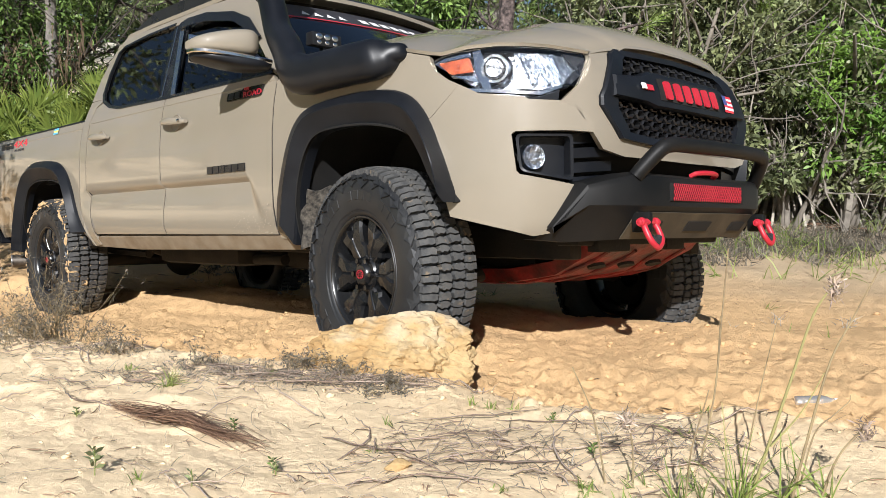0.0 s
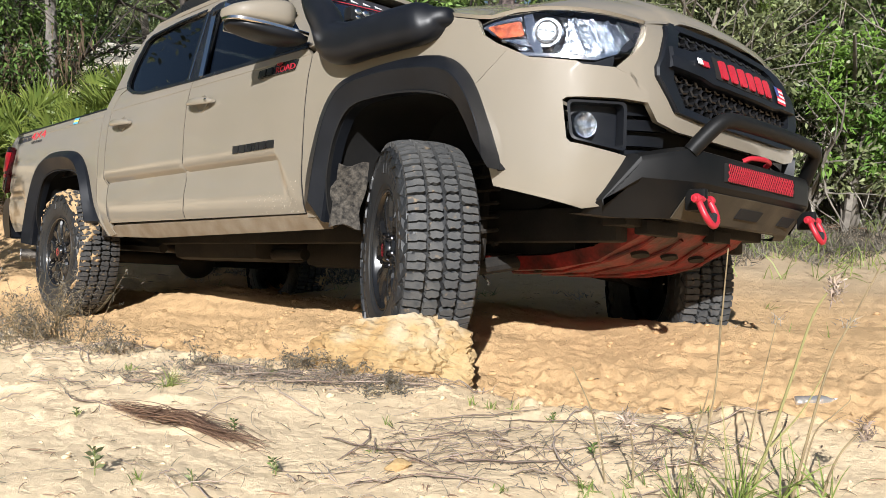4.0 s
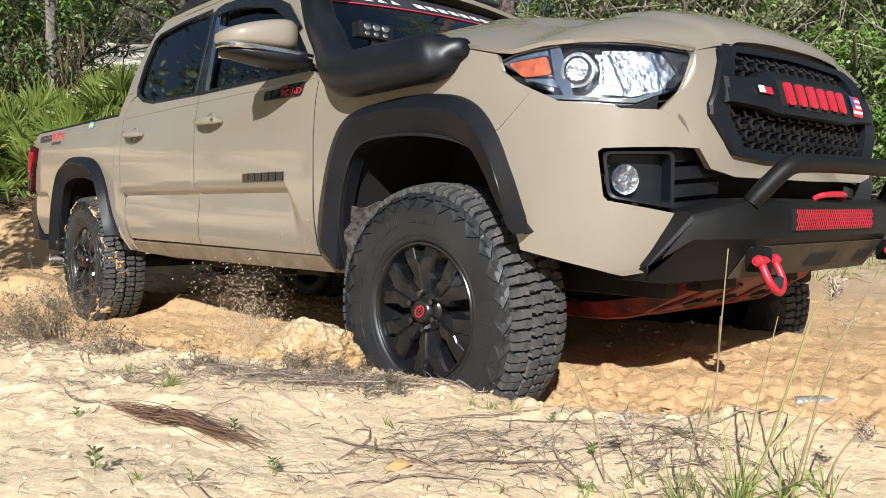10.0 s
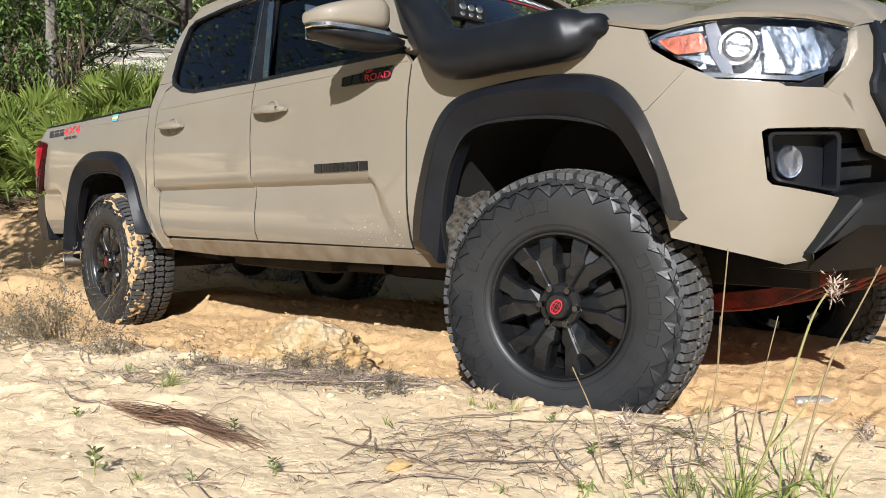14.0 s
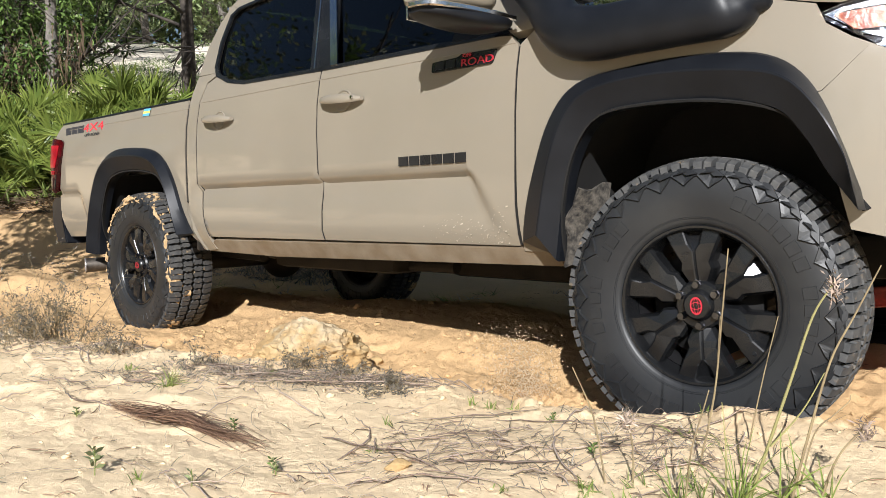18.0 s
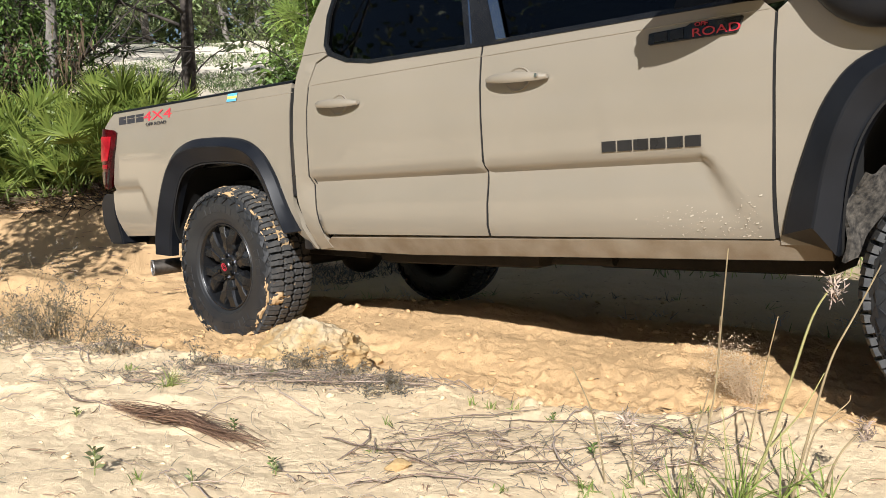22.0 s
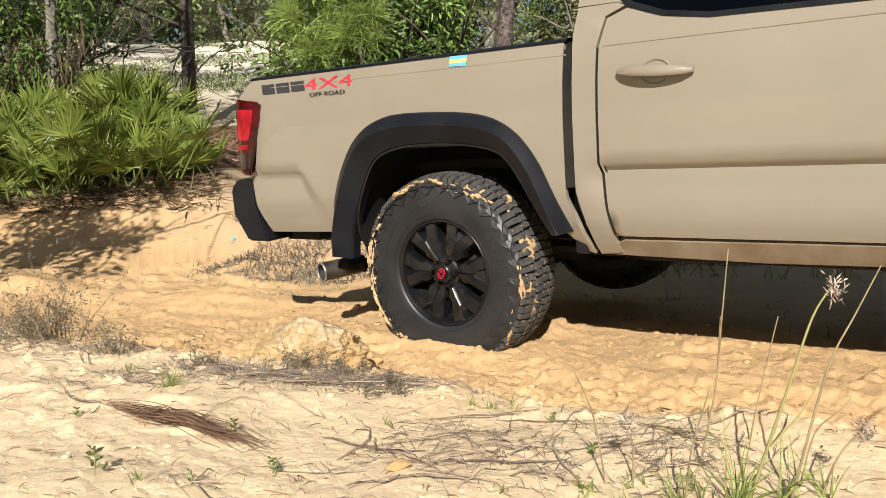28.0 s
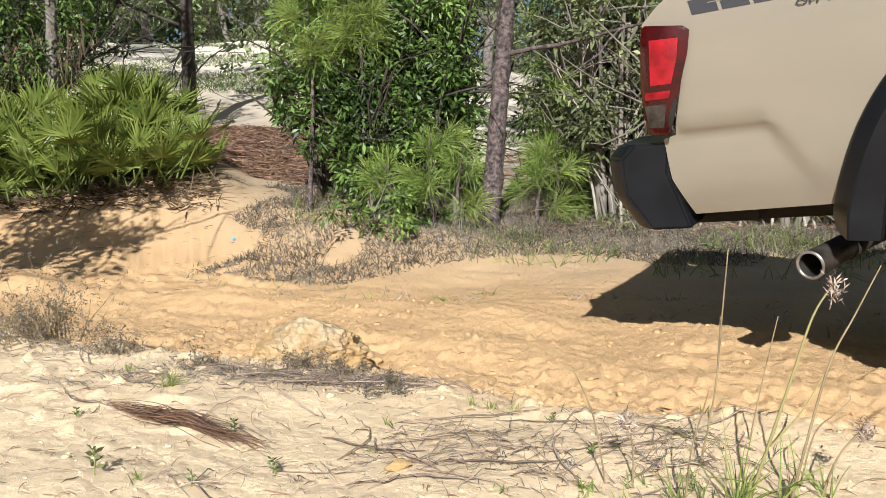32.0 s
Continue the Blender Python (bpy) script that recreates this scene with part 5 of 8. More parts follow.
for sd in (-1, 1):
    bm = bmesh.new()
    vs = loft(bm, pod(0, 1, 0.950, 1.192, lambda t: 1.402 - 0.052 * t ** 1.8, lambda t: 1.283 + 0.012 * t, lambda t: -0.575 - 0.09 * t ** 1.6, lambda t: -0.730 - 0.07 * t, sd), close=True)
    bm.faces.new(vs[0][::-1])
    bm.faces.new(vs[-1])
    bmesh.ops.recalc_face_normals(bm, faces=bm.faces[:])
    mir = part("wing_mirror", bm, PAINT, truck, "tan mirror cap with chrome strip and black base", angle=50)
    bm = bmesh.new()
    vs = loft(bm, pod(0, 1, 0.905, 1.182, lambda t: 1.286 + 0.008 * t, lambda t: 1.234 + 0.034 * t ** 2 - 0.006 * math.sin(math.pi * t), lambda t: -0.545 - 0.115 * t ** 1.4, lambda t: -0.725 - 0.065 * t, sd), close=True)
    bm.faces.new(vs[0][::-1])
    bm.faces.new(vs[-1])
    bmesh.ops.recalc_face_normals(bm, faces=bm.faces[:])
    part("mirror_base_shell", bm, BLACK_PLASTIC, mir, "black lower mirror shell", angle=50)
    bm = bmesh.new()
    strip = smooth_path([(-0.552, sd * 0.915, 1.266), (-0.566, sd * 0.965, 1.272), (-0.586, sd * 1.03, 1.279), (-0.613, sd * 1.10, 1.286), (-0.648, sd * 1.165, 1.292), (-0.69, sd * 1.192, 1.295), (-0.74, sd * 1.194, 1.296)], 5)
    loft(bm, [[p + Vector((0.0, 0, 0.0085)), p + Vector((0.006, sd * 0.004, 0.004)), p + Vector((0.006, sd * 0.004, -0.006)), p + Vector((0.0, 0, -0.0095))] for p in strip])
    rsolid(bm, 0.006)
    part("signal_strip", bm, CHROME, mir, "chrome signal strip")
    bm = bmesh.new()
    box(bm, (-0.772, sd * 1.07, 1.318), (0.008, 0.20, 0.115), 0.003)
    part("mirror_glass", bm, CHROME, mir)

# ---- snorkel ----
bm = bmesh.new()
path = smooth_path([(0.228, -0.885, 1.192), (0.195, -0.905, 1.188), (0.165, -0.92, 1.178), (0.12, -0.94, 1.170), (0.02, -0.952, 1.167), (-0.12, -0.955, 1.165), (-0.25, -0.955, 1.167), (-0.345, -0.95, 1.198), (-0.43, -0.925, 1.29), (-0.53, -0.90, 1.385), (-0.605, -0.88, 1.51), (-0.69, -0.86, 1.66), (-0.715, -0.855, 1.74)], 5)
n_ = len(path)
rows = []
for i, p in enumerate(path):
    t = (path[min(i + 1, n_ - 1)] - path[max(i - 1, 0)]).normalized()
    a = t.cross(Vector((0, 1, 0))).normalized()
    b = Vector((0, -1, 0))
    f = i / (n_ - 1)
    ra = float(np.interp(f, [0, 0.02, 0.083, 0.13, 0.17, 0.25, 0.42, 0.54, 0.66, 0.75, 1.0], [0.015, 0.028, 0.034, 0.048, 0.062, 0.072, 0.073, 0.078, 0.070, 0.060, 0.050]))
    rb = float(np.interp(f, [0, 0.03, 0.083, 0.2, 0.4, 0.66, 1.0], [0.015, 0.026, 0.036, 0.055, 0.058, 0.054, 0.045]))
    rows.append([p + a * ra * math.copysign(abs(math.cos(k * math.tau / 22)) ** 0.85, math.cos(k * math.tau / 22)) + b * rb * math.copysign(abs(math.sin(k * math.tau / 22)) ** 0.85, math.sin(k * math.tau / 22)) for k in range(22)])
vs = loft(bm, rows, close=True)
bm.faces.new(vs[0][::-1])
bm.faces.new(vs[-1])
bmesh.ops.recalc_face_normals(bm, faces=bm.faces[:])
snorkel = part("snorkel", bm, BLACK_PLASTIC, truck, "smooth matt black snorkel along the fender and pillar", angle=60)
bm = bmesh.new()
tube(bm, [(-0.70, -0.857, 1.70), (-0.72, -0.854, 1.76)], 0.056, 20)
part("clamp", bm, SATIN, snorkel)
bm = bmesh.new()
box(bm, (-0.735, -0.852, 1.86), (0.16, 0.15, 0.20), 0.04, seg=3)
part("snorkel_head", bm, BLACK_PLASTIC, snorkel)

# ---- ditch light on the bonnet corner ----
bm = bmesh.new()
box(bm, (-0.475, -0.715, 1.368), (0.05, 0.150, 0.056), 0.008)
ditch = part("ditch_light", bm, SATIN, truck, "small black pod work light with clear lamps")
for r, (zz, rr) in enumerate(((1.379, 0.0125), (1.355, 0.0085))):
    for k in range(3):
        bm = bmesh.new()
        bmesh.ops.create_uvsphere(bm, u_segments=12, v_segments=8, radius=rr, matrix=Matrix.Translation((-0.4495, -0.755 + 0.04 * k, zz)) @ Matrix.Diagonal((0.4, 1.35, 1, 1)))
        part("led", bm, CHROME, ditch)
bm = bmesh.new()
box(bm, (-0.48, -0.70, 1.305), (0.03, 0.05, 0.09), 0.006)
part("bracket", bm, SATIN, ditch)

# ---- rear lamps and bumper ----
def lens(u, z, side=-1, out=0.0):
    """The lamp's bowed face: proud in the middle, turning in at the tail."""
    k = min(1.0, max(0.0, (u + 4.335) / 0.18))
    p = skin(u, z, side, out)
    p.y += side * (0.030 * math.sin(math.pi * k ** 0.75) - 0.020 * (1 - k) ** 3 + 0.004)
    return p


for sd in (-1, 1):
    tl = panel("tail_lamp", [(-4.305, 1.143), (-4.290, 1.152), (-4.175, 1.134), (-4.156, 1.118), (-4.166, 1.05), (-4.224, 0.85), (-4.238, 0.806), (-4.318, 0.812), (-4.330, 0.95)], TAIL_RED, truck, sd, step_=0.02, thick=0.04, out=0.004, fn=lens, label="red tail lamp with clear lower lens")
    panel("reversing_lens", [(-4.238, 0.905), (-4.252, 0.832), (-4.306, 0.836), (-4.316, 0.905)], LENS_GREY, tl, sd, step_=0.02, thick=0.006, out=0.0085, fn=lens)
    panel("lens_border", [(-4.205, 0.915), (-4.224, 0.845), (-4.240, 0.808), (-4.246, 0.812), (-4.228, 0.885), (-4.213, 0.925)], GLOSS, tl, sd, step_=0.03, thick=0.004, out=0.0065, fn=lens)
    panel("lens_core", [(-4.188, 1.100), (-4.196, 1.04), (-4.218, 0.965), (-4.284, 0.965), (-4.276, 1.105)], TAIL_CORE, tl, sd, step_=0.02, thick=0.006, out=0.008, fn=lens)
    panel("lens_strip", [(-4.222, 0.945), (-4.229, 0.922), (-4.312, 0.922), (-4.308, 0.945)], TAIL_CORE, tl, sd, step_=0.02, thick=0.005, out=0.0075, fn=lens)
    bm = bmesh.new()
    rows = []
    for y in (0.60, 0.80, 0.855, 0.885):
        k = float(np.interp(y, [0.6, 0.8, 0.855, 0.885], [0.0, 0.008, 0.045, 0.085]))
        rows.append([(-4.262, sd * y, 0.782), (-4.462 + k, sd * y, 0.782), (-4.512 + k, sd * y, 0.738), (-4.510 + k, sd * y, 0.615), (-4.430 + k, sd * y, 0.492), (-4.215, sd * y, 0.492), (-4.232, sd * y, 0.55), (-4.275, sd * y, 0.68)])
    vs = loft(bm, rows, close=True)
    bm.faces.new(vs[0][::-1])
    bm.faces.new(vs[-1])
    bmesh.ops.recalc_face_normals(bm, faces=bm.faces[:])
    bmesh.ops.bevel(bm, geom=[e for e in bm.edges if e.calc_face_angle(0) > 0.4], offset=0.008, segments=2, affect="EDGES")
    part("rear_bumper_corner", bm, BLACK_PLASTIC, truck, "faceted black rear bumper corner", angle=25)
bm = bmesh.new()
box(bm, (-4.38, 0, 0.64), (0.10, 1.2, 0.22), 0.02)
part("rear_bumper", bm, BLACK_PLASTIC, truck)
bm = bmesh.new()
box(bm, (-4.245, 0, 0.99), (0.05, 1.50, 0.48), 0.01)
part("tailgate", bm, PAINT, truck)
bm = bmesh.new()
box(bm, (-4.15, -0.62, 0.50), (0.22, 0.20, 0.05), 0.01)
box(bm, (-4.0, -0.45, 0.47), (0.5, 0.06, 0.08), 0.01)
part("hitch_bracket", bm, UNDER, truck)

# ---- marks on the flank ----
bars("badge_block", -1.092, -0.760, 0.835, 0.868, 6, SATIN, gap=0.16, label="raised black badge block")
bars("decal_block", -4.160, -3.885, 1.160, 1.204, 3, DARK_DECAL, out=0.0015, gap=0.12, tilt=0.012, label="dark decal block")
pt = skin(-3.74, 1.18, -1, 0.004)
lettering("decal_letter", "4X4", 0.070, RED_DECAL, pose(-3.748, pt.y, 1.160, 90 - 7, 0, 0) @ Matrix.Diagonal((2.35, 1, 1, 1)), truck, 0.001)
lettering("decal_letter", "OFF ROAD", 0.024, DARK_DECAL, pose(-3.750, pt.y - 0.010, 1.132, 90 - 7, 0, 0) @ Matrix.Diagonal((1.75, 1, 1, 1)), truck, 0.001)
for k, m_ in enumerate((BLUE_DECAL, YELLOW_DECAL, BLUE_DECAL)):
    panel("flag_sticker", [(-3.125, 1.190 + 0.013 * k), (-3.047, 1.188 + 0.013 * k), (-3.047, 1.201 + 0.013 * k), (-3.125, 1.203 + 0.013 * k)], m_, truck, -1, step_=0.1, thick=0, out=0.004)
plate = panel("door_badge", rounded([(-0.93, 1.146), (-0.66, 1.146), (-0.644, 1.190), (-0.80, 1.192), (-0.81, 1.184), (-0.93, 1.180)], 0.006), GLOSS, truck, -1, step_=0.08, thick=0.008, out=0.010, label="gloss black door badge with red word")
bars("badge_block", -0.91, -0.81, 1.152, 1.178, 2, SATIN, out=0.014, gap=0.2, parent=plate)
pb = skin(-0.72, 1.17, -1, 0.012)
lettering("badge_letter", "ROAD", 0.034, RED, pose(-0.722, pb.y, 1.150, 90, 0, 0) @ Matrix.Diagonal((1.5, 1, 1, 1)), plate, 0.002)
lettering("badge_letter", "OFF", 0.016, RED, pose(-0.765, pb.y, 1.179, 90, 0, 0) @ Matrix.Diagonal((1.4, 1, 1, 1)), plate, 0.002)

FLECK = mat('pale_mud', (0.44, 0.39, 0.31), (0.54, 0.48, 0.39), rough=0.9)
# mud spatter low on the front door: small flat flecks
rs = np.random.RandomState(4)
bm = bmesh.new()
for k in range(150):
    t = rs.rand() ** 0.7
    u, z = -0.60 - 0.42 * t * rs.rand() ** 0.6, 0.568 + 0.13 * rs.rand() ** 1.6 * (1 - 0.4 * t)
    r = 0.0007 + 0.0020 * rs.rand() ** 5
    e = 1 + 1.8 * rs.rand()
    bm.faces.new([bm.verts.new(skin(u + r * e * math.cos(a), z + r * math.sin(a) + 0.3 * r * e * math.cos(a), -1, 0.0025)) for a in [i * math.tau / 6 for i in range(6)]])
tagged(part("mud_spatter", bm, FLECK, truck, "pale dried mud flecks on the lower door", smooth=False), kind="stuff")

# ---- wheels ----
TR, TH = 0.395, 0.116                                     # tyre radius, half width of its tread


def tread_mat(name, a, b, sand, amount):
    """Tread block: dull rubber, dusted on top, some blocks with sand stuck on them."""
    m = mat(name, a, b, rough=0.72, scale=14, fine=0.3, bump=0.35, bscale=190, spec=0.4)
    n, l = m.node_tree.nodes, m.node_tree.links
    bs = n["Principled BSDF"]
    src = bs.inputs["Base Color"].links[0].from_socket
    inf, co, ad = n.new("ShaderNodeObjectInfo"), n.new("ShaderNodeTexCoord"), n.new("ShaderNodeVectorMath")
    ad.operation, ad.inputs[2].default_value = "MULTIPLY_ADD", (0, 0, 0)
    ad.inputs[1].default_value = (7.0, 3.0, 5.0)
    l.new(inf.outputs["Random"], ad.inputs[0])
    l.new(co.outputs["Object"], ad.inputs[2])
    nz = n.new("ShaderNodeTexNoise")
    nz.inputs["Scale"].default_value, nz.inputs["Detail"].default_value = 34, 8
    l.new(ad.outputs[0], nz.inputs["Vector"])
    mr = n.new("ShaderNodeMapRange")
    mr.inputs[1].default_value, mr.inputs[2].default_value = 0.60 - amount, 0.76 - amount
    l.new(nz.outputs[0], mr.inputs[0])
    mx = n.new("ShaderNodeMix")
    mx.data_type = "RGBA"
    mx.inputs[7].default_value = (*sand, 1)
    l.new(mr.outputs[0], mx.inputs[0])
    l.new(src, mx.inputs[6])
    l.new(mx.outputs[2], bs.inputs["Base Color"])
    return m


TREAD = tread_mat("tread_rubber", (0.034, 0.037, 0.041), (0.105, 0.103, 0.098), (0.26, 0.19, 0.115), -0.03)
TREAD_SANDY = tread_mat("tread_rubber_sandy", (0.032, 0.033, 0.035), (0.08, 0.078, 0.074), (0.33, 0.235, 0.13), -0.01)


def revolve(prof, n=72, m=None):
    """Verts and quads of a profile (y, r) turned about the y axis."""
    a = np.arange(n) * math.tau / n
    v = np.concatenate([np.stack([r * np.sin(a), np.full(n, y), r * np.cos(a)], -1) for y, r in prof])
    i, j = np.meshgrid(np.arange(len(prof) - 1), np.arange(n), indexing="ij")
    k = (j + 1) % n
    f = np.stack([i * n + j, i * n + k, (i + 1) * n + k, (i + 1) * n + j], -1).reshape(-1, 4)
    return v, f


SIDE = [(0.080, 0.200), (0.098, 0.211), (0.104, 0.214), (0.114, 0.219), (0.117, 0.226), (0.121, 0.240), (0.1275, 0.275), (0.128, 0.300), (0.125, 0.330), (0.119, 0.352), (0.110, 0.366), (0.098, 0.371), (0.06, 0.374), (0.0, 0.375)]


def bulge(r):
    """Half width of the sidewall at a radius."""
    return float(np.interp(r, [p[1] for p in SIDE], [p[0] for p in SIDE]))


def around(r, a, y):
    return (r * math.sin(a), y, r * math.cos(a))


PITCHES = 39
PW = math.tau / PITCHES
# outlines of the four rows of tread blocks: across, along the pitch; inner rows with a step in their edges
BLOCKS = [[[(0.058, 0.10), (0.074, 0.02), (0.090, 0.05), (0.119, 0.02), (0.119, 0.40), (0.092, 0.42), (0.086, 0.47), (0.059, 0.44)],
           [(0.059, 0.48), (0.086, 0.51), (0.092, 0.46), (0.119, 0.44), (0.119, 0.86), (0.098, 0.84), (0.092, 0.92), (0.070, 0.94), (0.058, 0.80)]],
          [[(0.003, 0.20), (0.016, 0.04), (0.030, 0.09), (0.040, 0.00), (0.052, 0.12), (0.049, 0.28), (0.054, 0.40), (0.032, 0.48), (0.006, 0.40)],
           [(0.006, 0.44), (0.032, 0.52), (0.054, 0.44), (0.050, 0.62), (0.053, 0.84), (0.040, 0.94), (0.026, 0.88), (0.010, 0.96), (0.002, 0.66)]]]


def block_mesh(halves, sg, lift):
    """One tread block in two halves parted by a cut: walls down to the carcass, a chamfered top."""
    v, f = [], []
    for outline in halves:
        cy = sum(p[0] for p in outline) / len(outline)
        cs = sum(p[1] for p in outline) / len(outline)
        outline = [(cy + (y - cy) * 0.95, cs + (t - cs) * 0.91) for y, t in outline]
        o, n = len(v), len(outline)
        for r, q in ((TR - 0.030, 0.0), (TR - 0.0018 + lift, 0.02), (TR + lift, 0.045)):
            for y, t in outline:
                yy, tt = y + (cy - y) * q, t + (cs - t) * q
                v.append(around(r - 0.014 * (max(0, yy - 0.04) / 0.078) ** 2.4, (tt if sg > 0 else -tt) * PW, sg * yy))
        v.append(around(TR + lift - 0.0005 - 0.014 * (max(0, cy - 0.04) / 0.078) ** 2.4, (cs if sg > 0 else -cs) * PW, sg * cy))
        f += [(o + i * n + k, o + i * n + (k + 1) % n, o + (i + 1) * n + (k + 1) % n, o + (i + 1) * n + k) for i in range(2) for k in range(n)]
        f += [(o + 2 * n + k, o + 2 * n + (k + 1) % n, o + 3 * n) for k in range(n)]
    me = bpy.data.meshes.new("tread_block")
    me.from_pydata(v, [], f)
    bm = bmesh.new()
    bm.from_mesh(me)
    bm.normal_update()
    bm.faces.ensure_lookup_table()
    if bm.faces[-1].normal.dot(Vector(v[-1]) * Vector((1, 0, 1))) < 0:
        bmesh.ops.reverse_faces(bm, faces=bm.faces[:])
    bm.to_mesh(me)
    bm.free()
    return me


def build_tyre(parent, caked=False):
    prof = [(-y, r) for y, r in SIDE] + SIDE[::-1][1:]
    v, f = revolve(prof, 120)
    tyre = npmesh("tyre", v, f, RUBBER_SIDE, parent, "chunky black mud-terrain tyre dusty with sand", smooth=True)
    m_ = TREAD_SANDY if caked else TREAD
    meshes = []
    for sg in (-1, 1):
        for row in (0, 1):
            me = block_mesh(BLOCKS[row], sg, 0.0015 * row)
            me.materials.append(m_)
            meshes.append((me, sg, row))
    for me, sg, row in meshes:
        for k in range(PITCHES):
            ob = new("tread_block", me)
            ob.parent = parent
            ob.matrix_basis = Matrix.Rotation((k + 0.42 * row + 0.5 * (sg > 0)) * PW, 4, "Y")
    # raised zigzag band below the shoulder, with slanting ribs on it
    teeth = 30
    for sg in (-1, 1):
        bm = bmesh.new()
        rows = [[], [], [], [], []]
        for i in range(teeth * 8):
            a = i * math.tau / (teeth * 8)
            ph = (i % 8) / 8
            tri = 2 * abs(2 * ph - 1) - 1
            long_ = 0.006 if (i // 8) % 2 else 0.0
            ri = 0.330 + long_ + 0.015 * tri
            for row, (r, o) in zip(rows, ((ri - 0.004, -0.003), (ri, 0.0070), (ri + 0.010, 0.0050), (0.362, 0.0065), (0.372, 0.003))):
                row.append(around(r, a, sg * (bulge(r) + o)))
        loft(bm, rows, close=True)
        for i in range(teeth):
            for da, r0, r1, sl in ((0.10, 0.350, 0.372, 0.10), (0.62, 0.346, 0.370, -0.10)):
                a0 = (i + da) * math.tau / teeth
                w = 0.030 / 0.36
                quad = [(r0, a0), (r1, a0 + sl), (r1 - 0.002, a0 + sl + w), (r0 + 0.004, a0 + w)]
                hi = [bm.verts.new(around(r, a, sg * (bulge(r) + 0.0135))) for r, a in quad]
                lo = [bm.verts.new(around(r, a, sg * (bulge(r) + 0.004))) for r, a in quad]
                bm.faces.new(hi)
                for k in range(4):
                    bm.faces.new((lo[k], lo[(k + 1) % 4], hi[(k + 1) % 4], hi[k]))
        bmesh.ops.recalc_face_normals(bm, faces=bm.faces[:])
        part("sidewall_zigzag", bm, RUBBER_SIDE, parent, "raised zigzag relief on the sidewall", smooth=False)
        # plain raised bars in place of the maker's words
        bm = bmesh.new()
        for a0, cnt in ((0.35, 8), (2.45, 6), (3.6, 8), (5.4, 6)):
            for k in range(cnt):
                if cnt == 8 and k == 4:
                    continue
                aa, w = a0 + (k - cnt / 2) * 0.150, 0.115
                lo, hi = [], []
                for r, ab in ((0.272, aa), (0.309, aa), (0.309, aa + w), (0.272, aa + w)):
                    lo.append(bm.verts.new(around(r, ab, sg * (bulge(r) - 0.002))))
                    hi.append(bm.verts.new(around(0.2905 + (r - 0.2905) * 0.88, aa + w / 2 + (ab - aa - w / 2) * 0.88, sg * (bulge(r) + 0.0026))))
                bm.faces.new(hi)
                for q in range(4):
                    bm.faces.new((lo[q], lo[(q + 1) % 4], hi[(q + 1) % 4], hi[q]))
        for r in (0.2325, 0.2365):                        # fine rings beside the rim
            rows = [[around(r + d, i * math.tau / 96, sg * (bulge(r + d) + o)) for i in range(96)] for d, o in ((-0.0012, -0.001), (0, 0.0012), (0.0012, -0.001))]
            loft(bm, rows, close=True)
        bmesh.ops.recalc_face_normals(bm, faces=bm.faces[:])
        tagged(part("sidewall_marking", bm, RUBBER_SIDE, parent, "plain raised bars on the sidewall", smooth=False), kind="stuff")
    if caked:
        # wet sand stuck over shoulder and tread in ragged patches
        na, nc = 620, 40
        sec = [(-0.128, 0.338), (-0.131, 0.352), (-0.129, 0.364), (-0.123, 0.374), (-0.112, 0.384), (-0.09, 0.3915), (-0.055, 0.3955), (-0.01, 0.3965)]
        tt = np.linspace(0, len(sec) - 1, nc)
        sy, sr = np.interp(tt, range(len(sec)), [p[0] for p in sec]), np.interp(tt, range(len(sec)), [p[1] for p in sec])
        an = np.arange(na) * math.tau / na
        A, T = np.meshgrid(an, tt, indexing="ij")
        nn = 0.8 * fbm(np.cos(A) * 4.5 + 9, np.sin(A) * 4.5 + T * 0.5, 141, 4) + 0.5 * fbm(A * 16, T * 1.4, 142, 3)
        arc_ = 0.5 + 0.5 * np.cos(A - 5.6)
        lift = np.clip((nn + 0.50 * arc_ - 0.92 - 0.14 * (T / 7.0)) * 0.020, -0.009, 0.0065)
        oy = np.where(T < 4, -1.0, 0.0)
        Y, R_ = sy[None] + oy * lift, sr[None] + np.where(T < 4, 0.3, 1.0) * lift
        vv = np.stack([R_ * np.sin(A), Y, R_ * np.cos(A)], -1).reshape(-1, 3)
        i, j = np.meshgrid(np.arange(na), np.arange(nc - 1), indexing="ij")
        k = (i + 1) % na
        keep = (lift > -0.0075).reshape(-1)
        ff = np.stack([i * nc + j, i * nc + j + 1, k * nc + j + 1, k * nc + j], -1).reshape(-1, 4)
        ff = ff[keep[ff].any(1)]
        npmesh("caked_sand", vv, ff, SAND_CAKE, parent, "ragged patches of damp sand stuck to the tyre", smooth=True)
    return tyre


